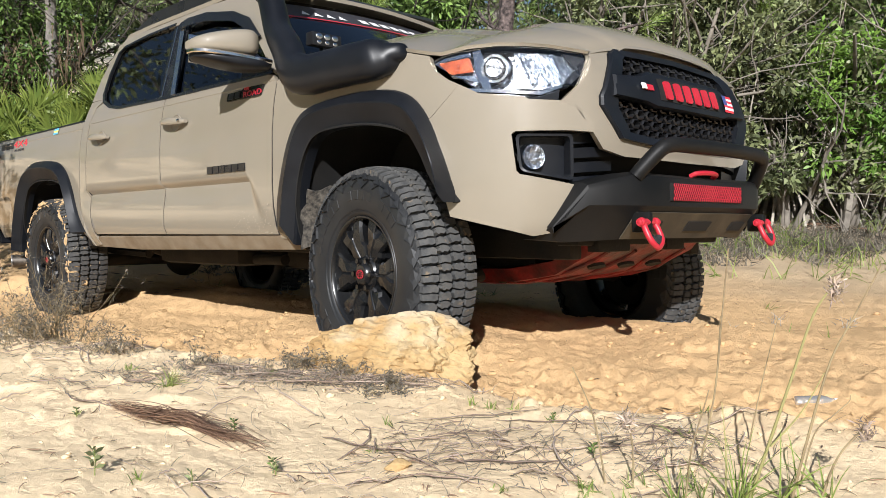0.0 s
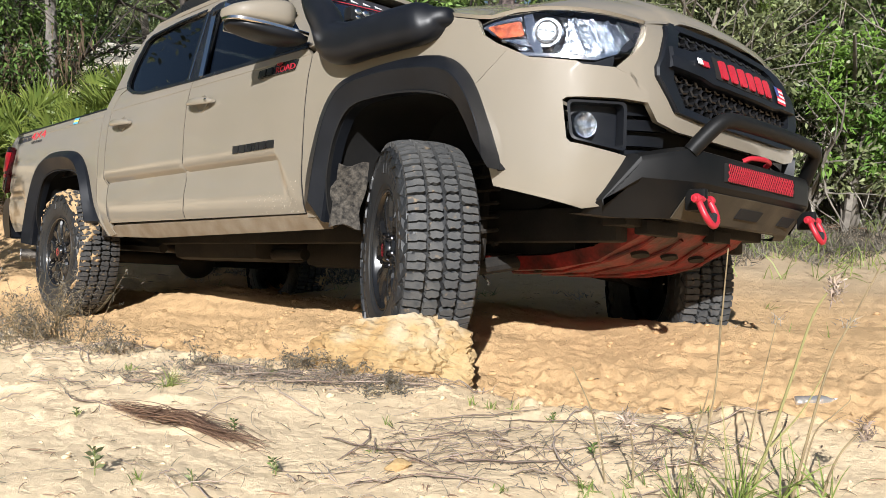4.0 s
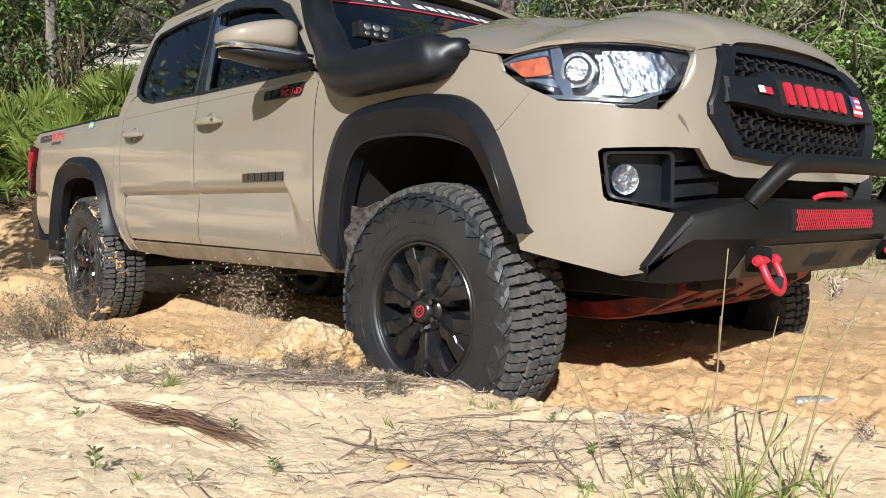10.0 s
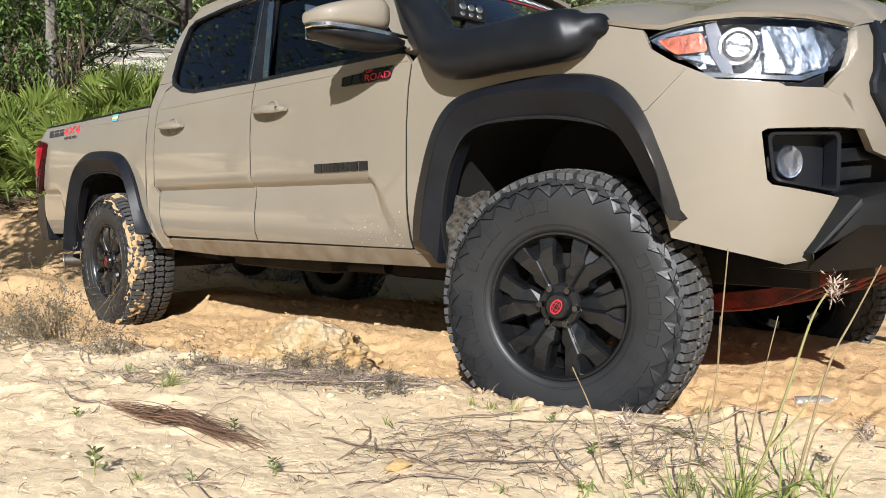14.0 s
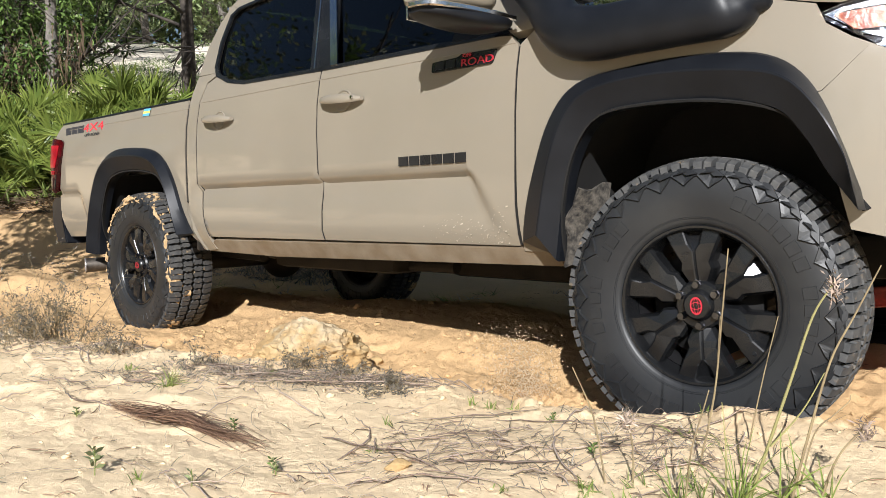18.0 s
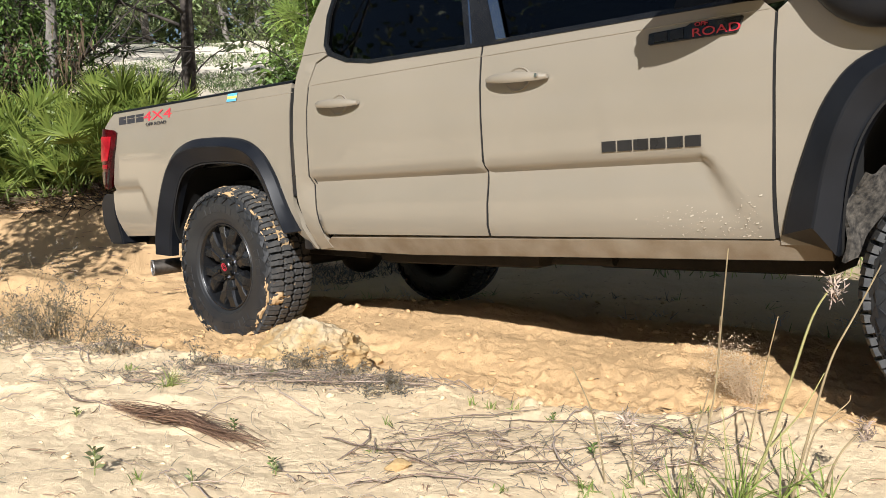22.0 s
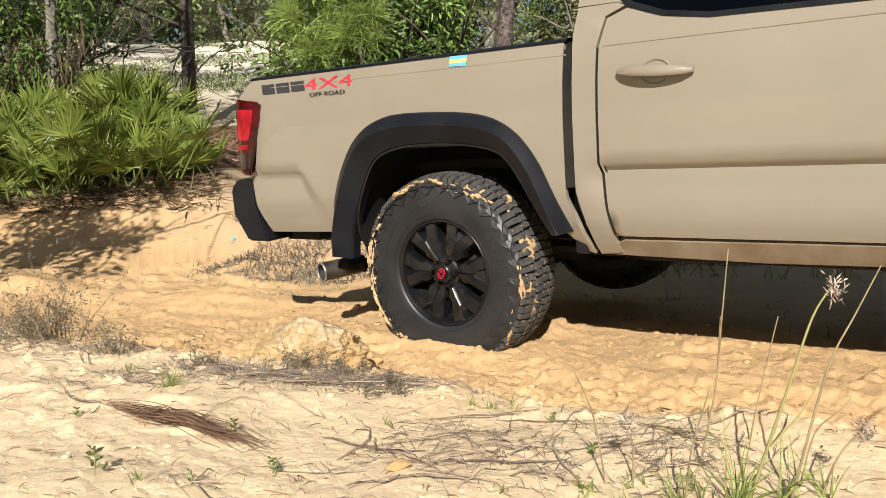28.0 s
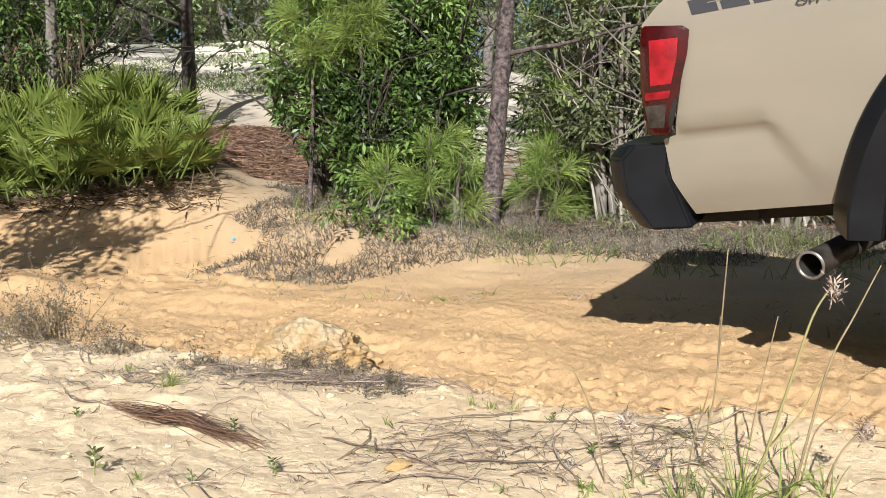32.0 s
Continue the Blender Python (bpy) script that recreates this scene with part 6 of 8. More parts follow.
def build_wheel(name, caked=False):
    """A wheel about the y axis, its outer face towards -y."""
    v, f = revolve([(0.06, 0.18), (0.05, 0.175), (-0.03, 0.182), (-0.06, 0.188)], 48)
    wheel = npmesh(name, v, f, SATIN, truck, "black six-spoke alloy wheel with mud-terrain tyre", smooth=True)
    build_tyre(wheel, caked)
    v, f = revolve([(-0.035, 0.184), (-0.070, 0.193), (-0.100, 0.2015), (-0.108, 0.2035), (-0.113, 0.2075), (-0.1135, 0.213), (-0.110, 0.2165), (-0.10, 0.215)], 84)
    rim = npmesh("rim", v, f, GLOSS, wheel, "gloss black wheel rim", smooth=True)
    rim.data.set_sharp_from_angle(angle=radians(40))
    y0 = -0.093
    for k in range(6):
        # a broad spoke between two straight slots, forked towards the rim by a sunk pocket
        bm = bmesh.new()
        rows = []
        for r in (0.045, 0.066, 0.096, 0.114, 0.146, 0.163, 0.196, 0.2065):
            e = r * 0.5236 - float(np.interp(r, [0.045, 0.096, 0.114, 0.2065], [0.0015, 0.0030, 0.0175, 0.0210]))      # to the slot
            pk = float(np.interp(r, [0.146, 0.163, 0.196, 0.2065], [0.0, 0.013, 0.023, 0.023]))              # half width of the pocket
            dp = float(np.interp(r, [0.146, 0.163, 0.196, 0.2065], [0.0, 0.010, 0.026, 0.028]))
            d = float(np.interp(r, [0.045, 0.09, 0.13, 0.18, 0.2065], [0.002, -0.006, -0.011, -0.010, -0.004]))
            row = []
            for sg in (-1, 1):
                fl = float(np.interp(r, [0.06, 0.11, 0.15], [0.008, 0.005, 0.0]))                 # shoulders fall away towards the hub
                half = [(e, 0.062), (e, 0.013 + fl), (e - 0.007, 0.002 + 0.5 * fl), (max(pk + 0.0045, min(e - 0.010, pk + 0.006)), 0.0), (pk + 0.002, 0.003), (pk * 0.85, dp)]
                row += [(sg * q, z) for q, z in (half if sg < 0 else half[::-1])]
            rows.append([Vector((q, y0 + d + z, r)) for q, z in row])
        loft(bm, rows)
        bmesh.ops.transform(bm, matrix=Matrix.Rotation((k + 0.5) * math.tau / 6, 4, "Y"), verts=bm.verts[:])
        bmesh.ops.recalc_face_normals(bm, faces=bm.faces[:])
        bm.normal_update()
        if sum(f_.normal.y * f_.calc_area() for f_ in bm.faces) > 0:
            bmesh.ops.reverse_faces(bm, faces=bm.faces[:])
        part("spoke", bm, GLOSS, wheel, "gloss black forked spoke", smooth=False)
    v, f = revolve([(y0 + 0.05, 0.066), (y0 + 0.004, 0.067), (y0 - 0.004, 0.060), (y0 - 0.006, 0.043), (y0 - 0.018, 0.039), (y0 - 0.023, 0.033), (y0 - 0.024, 0.001)], 36)
    npmesh("hub_cap", v, f, GLOSS, wheel, smooth=True).data.set_sharp_from_angle(angle=radians(35))
    bm = bmesh.new()
    ov = [(0.024 * math.cos(i * math.tau / 24), 0.017 * math.sin(i * math.tau / 24)) for i in range(24)]
    for sx, sz in ((1.0, 1.0), (0.42, 0.98), (0.98, 0.38)):
        o = [bm.verts.new((x * sx, y0 - 0.0255, z * sz)) for x, z in ov]
        q = [bm.verts.new((x * sx * 0.80, y0 - 0.0255, z * sz * 0.78)) for x, z in ov]
        for i in range(24):
            bm.faces.new((o[i], o[(i + 1) % 24], q[(i + 1) % 24], q[i]))
    part("cap_emblem", bm, RED, wheel, "red oval emblem", smooth=False)
    for k in range(6):
        b = (k + 0.5) * math.tau / 6
        c = Vector((0.055 * math.sin(b), y0 - 0.010, 0.055 * math.cos(b)))
        bm = bmesh.new()
        bmesh.ops.create_cone(bm, cap_ends=True, segments=6, radius1=0.0115, radius2=0.0095, depth=0.024, matrix=Matrix.Translation(c) @ Matrix.Rotation(radians(90), 4, "X"))
        bmesh.ops.create_cone(bm, cap_ends=True, segments=16, radius1=0.0145, radius2=0.0125, depth=0.006, matrix=Matrix.Translation(c + Vector((0, 0.008, 0))) @ Matrix.Rotation(radians(90), 4, "X"))
        part("lug_nut", bm, NUT, wheel, "dark plated lug nut", smooth=False)
    v, f = revolve([(0.0, 0.150), (-0.03, 0.150), (-0.03, 0.06)], 40)
    npmesh("brake_disc", v, f, LINER, wheel, smooth=True)
    bm = bmesh.new()
    tube(bm, [(0.196 * math.sin(3.9), y0 + 0.018, 0.196 * math.cos(3.9)), (0.186 * math.sin(3.9), y0 - 0.010, 0.186 * math.cos(3.9))], 0.005, 8)
    part("valve_stem", bm, SATIN, wheel)
    return wheel


NUT = mat("plated_nut", (0.10, 0.10, 0.11), (0.20, 0.20, 0.21), rough=0.25, metal=1.0, scale=30)
wheel_fr = build_wheel("wheel")
wheel_rr = build_wheel("wheel", True)                     # the rear tyres carry patches of wet sand


def copy_part(ob, parent):
    o = ob.copy()
    scene.collection.objects.link(o)
    o.parent = parent
    for c in ob.children:
        copy_part(c, o)
    return o


wheels = [wheel_fr, wheel_rr, copy_part(wheel_fr, truck), copy_part(wheel_rr, truck)]
HUBS = [(0.008, -0.782, 0.417, 0), (-3.220, -0.782, 0.395, 0), (0.008, 0.782, 0.345, 180), (-3.220, 0.782, 0.380, 180)]


# ---- rock ----
def rockmat():
    """Ochre limestone with a pale weathered crust on its upper side."""
    m = mat("limestone", (0.38, 0.235, 0.095), (0.47, 0.335, 0.165), rough=0.95, scale=6, fine=0.22, bump=0.9, bscale=42)
    n, l = m.node_tree.nodes, m.node_tree.links
    bs = n["Principled BSDF"]
    src = bs.inputs["Base Color"].links[0].from_socket
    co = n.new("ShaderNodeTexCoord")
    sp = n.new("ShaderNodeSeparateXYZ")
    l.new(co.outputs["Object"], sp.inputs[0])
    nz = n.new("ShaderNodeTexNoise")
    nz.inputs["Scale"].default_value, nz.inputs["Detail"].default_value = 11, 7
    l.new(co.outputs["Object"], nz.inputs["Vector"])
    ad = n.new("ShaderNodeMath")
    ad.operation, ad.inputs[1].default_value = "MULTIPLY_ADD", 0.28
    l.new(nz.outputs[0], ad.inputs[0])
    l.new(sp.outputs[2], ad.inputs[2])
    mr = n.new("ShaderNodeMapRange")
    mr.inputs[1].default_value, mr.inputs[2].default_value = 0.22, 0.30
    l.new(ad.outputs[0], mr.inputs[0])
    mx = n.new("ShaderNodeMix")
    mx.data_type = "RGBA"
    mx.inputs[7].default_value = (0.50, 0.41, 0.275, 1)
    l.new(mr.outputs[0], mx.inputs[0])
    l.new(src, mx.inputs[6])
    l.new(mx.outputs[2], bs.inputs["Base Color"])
    return m


ROCKM = rockmat()


def rough_stone(name, size, seed, material, sub=4, amp=0.22, cuts=16):
    """A stone: a ball cut by random planes, then worn and pitted."""
    rs_ = np.random.RandomState(int(seed * 10))
    planes = []
    for k in range(cuts):
        n_ = rs_.normal(size=3)
        planes.append((Vector(n_ / np.linalg.norm(n_)), 0.30 + 0.14 * rs_.rand()))
    bm = bmesh.new()
    bmesh.ops.create_icosphere(bm, subdivisions=sub, radius=0.5)
    for v in bm.verts:
        c = v.co.copy()
        for n_, d in planes:
            over = c.dot(n_) - d
            if over > 0:
                c -= n_ * over * 0.92
        p = c * 2
        w = 1 + amp * (0.35 * noise.noise(p * 1.6 + Vector((seed, 0, 0))) + 0.35 * noise.noise(p * 4.1 + Vector((0, seed, 0))) + 0.22 * noise.noise(p * 10 + Vector((0, 0, seed))) + 0.12 * noise.noise(p * 23))
        v.co = Vector((c.x * size[0], c.y * size[1], c.z * size[2])) * 1.22 * w
    return part(name, bm, material, angle=28)


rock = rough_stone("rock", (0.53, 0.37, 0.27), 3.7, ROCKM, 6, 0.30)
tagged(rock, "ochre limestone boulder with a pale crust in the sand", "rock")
ROCK = [(0, -0.165, 2.62, 0.104, 0, 6, -14), (3.5, -0.165, 2.62, 0.104, 0, 6, -14), (5.5, -0.17, 2.63, 0.072, 0, 17, -14), (6.5, -0.175, 2.63, 0.060, 0, 20, -14), (7.0, -0.20, 2.64, 0.058, 0, 20, -16),
        (7.5, -0.43, 2.82, 0.062, 0, 6, -80), (8.5, -0.45, 2.83, 0.056, 0, 6, -82), (32, -0.45, 2.83, 0.056, 0, 6, -82)]


# ---- plants ----
BARK = mat("pine_bark", (0.022, 0.017, 0.016), (0.17, 0.13, 0.12), rough=0.95, scale=26, fine=0.8, bump=1.0, bscale=30)
BARK_GREY = mat("grey_bark", (0.09, 0.08, 0.07), (0.25, 0.225, 0.20), rough=0.95, scale=12, fine=0.2, bump=0.9, bscale=30)
BARK_DARK = mat("dark_bark", (0.03, 0.025, 0.022), (0.09, 0.075, 0.06), rough=0.95, scale=12, fine=0.2, bump=0.9, bscale=30)
STEM = mat("grey_stem", (0.13, 0.115, 0.095), (0.27, 0.24, 0.20), rough=0.9, scale=9, fine=0.2, bump=0.4, bscale=60)
LAUREL = leafmat("laurel_leaf", (0.026, 0.060, 0.014), (0.18, 0.27, 0.070), 0.40, 0.9)
OAK = leafmat("scrub_leaf", (0.054, 0.072, 0.030), (0.25, 0.275, 0.13), 0.45, 0.8)
BRIGHT = leafmat("young_leaf", (0.10, 0.20, 0.035), (0.21, 0.33, 0.065), 0.4, 0.35)
NEEDLE = leafmat("pine_needle", (0.13, 0.21, 0.04), (0.28, 0.36, 0.09), 0.4, 0.4)
PALM = leafmat("palmetto_blade", (0.024, 0.062, 0.010), (0.34, 0.38, 0.085), 0.36, 1.0, 0.06)
WOODS = leafmat("far_foliage", (0.055, 0.09, 0.032), (0.25, 0.30, 0.13), 0.5, 0.7)
DEADLEAF = leafmat("dead_frond", (0.06, 0.042, 0.028), (0.20, 0.145, 0.09), 0.8, 0.4)
VERGE = leafmat("grey_verge_grass", (0.095, 0.083, 0.062), (0.225, 0.20, 0.16), 0.8, 0.6)
DRYGRASS = leafmat("dry_grass", (0.27, 0.235, 0.185), (0.43, 0.39, 0.33), 0.8, 0.45)
GREENGRASS = leafmat("green_grass", (0.11, 0.17, 0.035), (0.24, 0.28, 0.075), 0.5, 0.4)
STRAW = mat("pine_straw", (0.15, 0.085, 0.055), (0.29, 0.18, 0.115), rough=0.85, scale=5, obvar=0.6)
TWIG = mat("dead_twig", (0.24, 0.175, 0.14), (0.52, 0.42, 0.34), rough=0.9, scale=5, obvar=0.5)


def blades(base, way, length, width, droop=0.0, seed=0, segs=1, roll=None):
    """Leaf blades from arrays: each a narrow lozenge of quads from base along way, drooping with its length."""
    rs = np.random.RandomState(seed)
    n = len(base)
    way = way / (np.linalg.norm(way, axis=1, keepdims=True) + 1e-9)
    ref = rs.normal(size=(n, 3)) if roll is None else roll
    side = np.cross(way, ref)
    side /= np.linalg.norm(side, axis=1, keepdims=True) + 1e-9
    nor = np.cross(side, way)
    L, W = np.broadcast_to(length, n)[:, None], np.broadcast_to(width, n)[:, None]
    if segs == 1:
        mid_ = base + way * L * 0.5 - np.array([0, 0, 1]) * droop * L * 0.25
        tip = base + way * L - np.array([0, 0, 1]) * droop * L
        v = np.stack([base, mid_ + side * W * 0.5 + nor * W * 0.12, tip, mid_ - side * W * 0.5 + nor * W * 0.12], 1)
        return v.reshape(-1, 3), np.arange(4 * n).reshape(-1, 4)
    vs = []
    for k in range(segs + 1):
        t = k / segs
        c = base + way * L * t - np.array([0, 0, 1]) * droop * L * t * t
        w = W * (0.5 * (1 - t) ** 0.7 + 0.02)
        vs += [c - side * w, c + side * w]
    v = np.stack(vs, 1)
    idx = np.arange(n)[:, None] * (2 * (segs + 1))
    f = np.concatenate([idx + np.array([[2 * k, 2 * k + 1, 2 * k + 3, 2 * k + 2]]) for k in range(segs)])
    return v.reshape(-1, 3), f


def cloud(rs, clumps, per, length, width, droop=0.25, seed=0, up=0.25):
    """Leaves round clump centres: rows of x, y, z, radius."""
    cl = np.asarray(clumps, float)
    c = np.repeat(cl, per, 0)
    d = rs.normal(size=(len(c), 3))
    d /= np.linalg.norm(d, axis=1, keepdims=True)
    r = c[:, 3:4] * rs.rand(len(c), 1) ** 0.45
    base = c[:, :3] + d * r * np.array([1, 1, 0.8])
    way = d + rs.normal(size=d.shape) * 0.7 + np.array([0, 0, up])
    return blades(base, way, length * (0.6 + 0.8 * rs.rand(len(c))), width * (0.7 + 0.6 * rs.rand(len(c))), droop, seed)


def join(parts_):
    vs, fs, o = [], [], 0
    for v, f in parts_:
        vs.append(v)
        fs.append(f + o)
        o += len(v)
    return np.concatenate(vs), np.concatenate(fs)


def limb_tree(rs, bm, p, way, length, rad, depth, tips, spread=0.55, bend=0.25, seg=7):
    """Grows a tapered limb with side limbs; notes the tips."""
    pts, q, d = [Vector(p)], Vector(p), Vector(way).normalized()
    n = 5
    for k in range(n):
        d = (d + Vector(rs.normal(size=3)) * bend * 0.35).normalized()
        q = q + d * length / n
        pts.append(q.copy())
    tube(bm, pts, [rad * (1 - 0.62 * k / n) for k in range(n + 1)], seg if depth > 1 else 5)
    tips.append(pts[-1])
    if depth > 1:
        for k in range(2 + int(rs.rand() * 2)):
            i = 2 + int(rs.rand() * (n - 2))
            e = (d + Vector(rs.normal(size=3)) * spread * 1.3).normalized()
            limb_tree(rs, bm, pts[i], e, length * (0.45 + 0.3 * rs.rand()), rad * 0.5, depth - 1, tips, spread, bend, seg)


def shrub(name, x, y, w, h, seed, leaf, bark, label, per=46, ll=0.085, lw=0.032, stems=6, clumps=70, cr=0.16, low=0.15, z=None, group=""):
    """A leafy shrub: several stems from one root and a broken crown of leaf clumps at their ends."""
    rs = np.random.RandomState(seed)
    root = new(name)
    z0 = hz(x, y) if z is None else z
    root.location = (x, y, z0)
    bm = bmesh.new()
    tips = []
    for k in range(stems):
        a = k * math.tau / stems + rs.rand()
        lean = 0.25 + 0.5 * rs.rand()
        limb_tree(rs, bm, (0.08 * math.cos(a), 0.08 * math.sin(a), -0.05), (math.cos(a) * lean * w / h, math.sin(a) * lean * w / h, 1), h * (0.6 + 0.35 * rs.rand()), 0.018 + 0.010 * h * rs.rand(), 3, tips, 0.6, 0.35, 6)
    tagged(part("stem_tangle", bm, bark, root, angle=60), kind="stuff")
    cl = []
    for k in range(clumps):
        t = tips[int(rs.rand() * len(tips))]
        o = rs.normal(size=3) * np.array([0.22 * w, 0.22 * w, 0.16 * h])
        zz = min(h, max(low * h, t.z + o[2]))
        xx, yy = np.clip(t.x + o[0], -w * 0.6, w * 0.6), np.clip(t.y + o[1], -w * 0.5, w * 0.5)
        cl.append((xx, yy, zz, cr * (0.6 + 0.8 * rs.rand())))
    v, f = cloud(rs, cl, per, ll, lw, 0.3, seed)
    npmesh("crown", v, f, leaf, root)
    return tagged(root, label, "shrub", group)


def needle_tufts(rs, pts, n=110, length=0.26, spread=1.0, seed=0):
    """Round brushes of long needles at points (place, direction)."""
    out = []
    for i, (p, d) in enumerate(pts):
        w = rs.normal(size=(n, 3)) * 0.75 * spread + np.asarray(d)[None] * 0.9
        b = np.asarray(p)[None] - np.asarray(d)[None] * rs.rand(n, 1) * 0.16
        out.append(blades(b, w, length * (0.7 + 0.5 * rs.rand(n)), 0.0055, 0.22, seed + i))
    return join(out)


def pine(name, x, y, h, rad, seed, bark, label, boughs=10, low=0.3, lean=(0, 0), tuft=3, bare=False, reach=1.0, top=True, nl=0.26, ends=()):
    """A pine: tapered trunk, boughs that end in brushes of long needles."""
    rs = np.random.RandomState(seed)
    root = new(name)
    root.location = (x, y, hz(x, y))
    bm = bmesh.new()
    pts = [Vector((lean[0] * t * h + 0.03 * math.sin(5 * t + seed), lean[1] * t * h, -0.1 + (h + 0.1) * t)) for t in np.linspace(0, 1, 12)]
    tube(bm, smooth_path(pts, 7), [rad * (1.2 if k < 3 else 1.0) * (1 - 0.6 * k / 77) for k in range(78)], 22)
    for v in bm.verts:                                      # flaking plates of bark
        c = pts[min(11, max(0, int((v.co.z + 0.1) / (h + 0.1) * 11)))]
        q = Vector((v.co.x * 1.0, v.co.y * 1.0, v.co.z * 0.45))
        d = 0.16 * noise.noise(q * 21 + Vector((seed, 0, 0))) + 0.10 * noise.noise(q * 47)
        v.co += (v.co - Vector((c.x, c.y, v.co.z))) * d
    part("trunk", bm, bark, root, angle=70)
    tips = []
    bm = bmesh.new()
    for k in range(boughs):
        t = low + (0.97 - low) * (k + rs.rand() * 0.6) / boughs
        i = t * 11
        p = pts[int(i)].lerp(pts[min(11, int(i) + 1)], i - int(i))
        a = rs.rand() * math.tau
        ln = reach * (0.5 + 0.7 * rs.rand()) * (1.15 - 0.6 * t)
        d = Vector((math.cos(a), math.sin(a), 0.15 + 0.3 * rs.rand()))
        sub = []
        limb_tree(rs, bm, p, d, ln, rad * 0.26, 3 if bare else 2, sub, 0.6, 0.45, 6)
        tips += [(q, (q - p).normalized() + Vector((0, 0, 0.5))) for q in sub]
    tagged(part("bough_tangle", bm, bark, root, angle=70), kind="stuff")
    if top:
        tips.append((pts[-1], Vector((0, 0, 1))))
    if tuft:
        v, f = needle_tufts(rs, [(np.array(p), np.array(d.normalized())) for p, d in tips], 60, nl, 1.0, seed)
        npmesh("foliage", v, f, NEEDLE, root)
    return tagged(root, label, "pine tree")


# saw palmetto: fans of pleated blades on stalks
def frond_mesh(seed):
    rs = np.random.RandomState(seed)
    n = 24
    a = np.linspace(-2.15, 2.15, n) + rs.normal(size=n) * 0.04
    way = np.stack([np.sin(a), np.cos(a) * 0.95, 0.28 + 0.12 * np.cos(a) + rs.normal(size=n) * 0.04], -1)
    roll_ = np.tile([0.0, -0.35, 1.0], (n, 1)) + rs.normal(size=(n, 3)) * 0.25
    v, f = blades(np.zeros((n, 3)) + np.array([0, 0, 0]), way, 0.42 * (0.80 + 0.20 * np.cos(a)) * (0.85 + 0.3 * rs.rand(n)), 0.036, 0.06, seed, 3, roll_)
    f = np.where(f % 8 < 2, f % 8, f)                       # all blades spring from one hub
    v[0], v[1] = (-0.003, 0, 0), (0.003, 0, 0)
    return v, f


FRONDS = []
for k in range(4):
    v, f = frond_mesh(70 + k)
    o = npmesh("frond", v, f, PALM)
    FRONDS.append(o.data)
    bpy.data.objects.remove(o)
bm = bmesh.new()
tube(bm, [(0, 0, 0), (0, 0, 1)], [0.011, 0.007], 6)
STALK = part("stalk", bm, GREENGRASS)
STALK_ME = STALK.data
bpy.data.objects.remove(STALK)


def palmetto(x, y, seed, size=1.0, count=14):
    rs = np.random.RandomState(seed)
    root = new("saw_palmetto")
    root.location = (x, y, hz(x, y))
    for k in range(count):
        a = rs.rand() * math.tau
        lean = 0.15 + 0.95 * rs.rand()
        ln = size * (0.14 + 0.66 * rs.rand()) * (1.06 - 0.30 * lean)
        d = Vector((math.cos(a) * lean, math.sin(a) * lean, 1)).normalized()
        p = Vector((rs.normal() * 0.18, rs.normal() * 0.18, 0))
        tip = p + d * ln
        st = new("stalk", STALK_ME)
        st.parent = root
        st.matrix_basis = Matrix.Translation(p) @ d.to_track_quat("Z", "Y").to_matrix().to_4x4() @ Matrix.Diagonal((1, 1, ln, 1))
        fr = new("frond", FRONDS[int(rs.rand() * 4)])
        fr.parent = root
        out_ = Vector((math.cos(a), math.sin(a), 1.25 - 0.75 * lean + 0.40 * rs.normal()))
        q = out_.to_track_quat("Y", "Z").to_matrix().to_4x4()
        fr.matrix_basis = Matrix.Translation(tip) @ q @ Matrix.Rotation(rs.normal() * 0.35, 4, "Y") @ Matrix.Scale(size * (0.70 + 0.26 * rs.rand()), 4)
    return tagged(root, "saw palmetto with stiff yellow-green fan fronds", "palmetto", "palmettos beside the track")


def spot(px, d):
    return (px - 784) / 1450 * d, d


rs = np.random.RandomState(12)
for k, (px, d, sz) in enumerate([(-40, 8.7, 0.95), (15, 8.5, 0.9), (75, 8.6, 0.95), (135, 8.5, 0.95), (190, 8.6, 0.95), (245, 8.55, 0.95), (295, 8.7, 0.85), (330, 9.1, 0.75),
                                 (-60, 9.4, 1.15), (0, 9.3, 1.1), (60, 9.2, 1.15), (125, 9.3, 1.1), (190, 9.3, 1.15), (245, 9.4, 1.1), (290, 9.6, 0.95), (-20, 10.1, 1.15), (50, 10.1, 1.15), (120, 10.2, 1.1), (185, 10.2, 1.1), (245, 10.2, 1.05)]):
    palmetto(*spot(px, d + 0.15), 100 + k, sz * 0.98, 27)

# trees that stand alone
pine("pine_tree", *spot(102, 11.2), 6.0, 0.085, 201, BARK_GREY, "slim grey-barked pine trunk behind the palmettos", 6, 0.5, (-0.012, 0), reach=0.9)
pine("pine_tree", *spot(-8, 11.4), 6.0, 0.08, 207, BARK_GREY, "slim pale pine trunk at the edge of the wood", 5, 0.5, (0.0, 0), reach=0.8)
pine("pine_tree", *spot(338, 16.0), 7.5, 0.14, 202, BARK_DARK, "dark pine with bare spreading lower boughs", 20, 0.10, (-0.006, 0), bare=True, reach=2.0, tuft=0)
pine("pine_tree", *spot(858, 7.75), 5.5, 0.094, 203, BARK, "young pine with flaking bark beside the track", 15, 0.24, (0.105, 0.01), reach=1.25)
shrub("understory_bush", -5.0, 4.1, 1.7, 2.9, 210, LAUREL, BARK_DARK, "leafy small tree that shades the palmettos", 50, 0.11, 0.05, 4, 90, 0.22, 0.52)
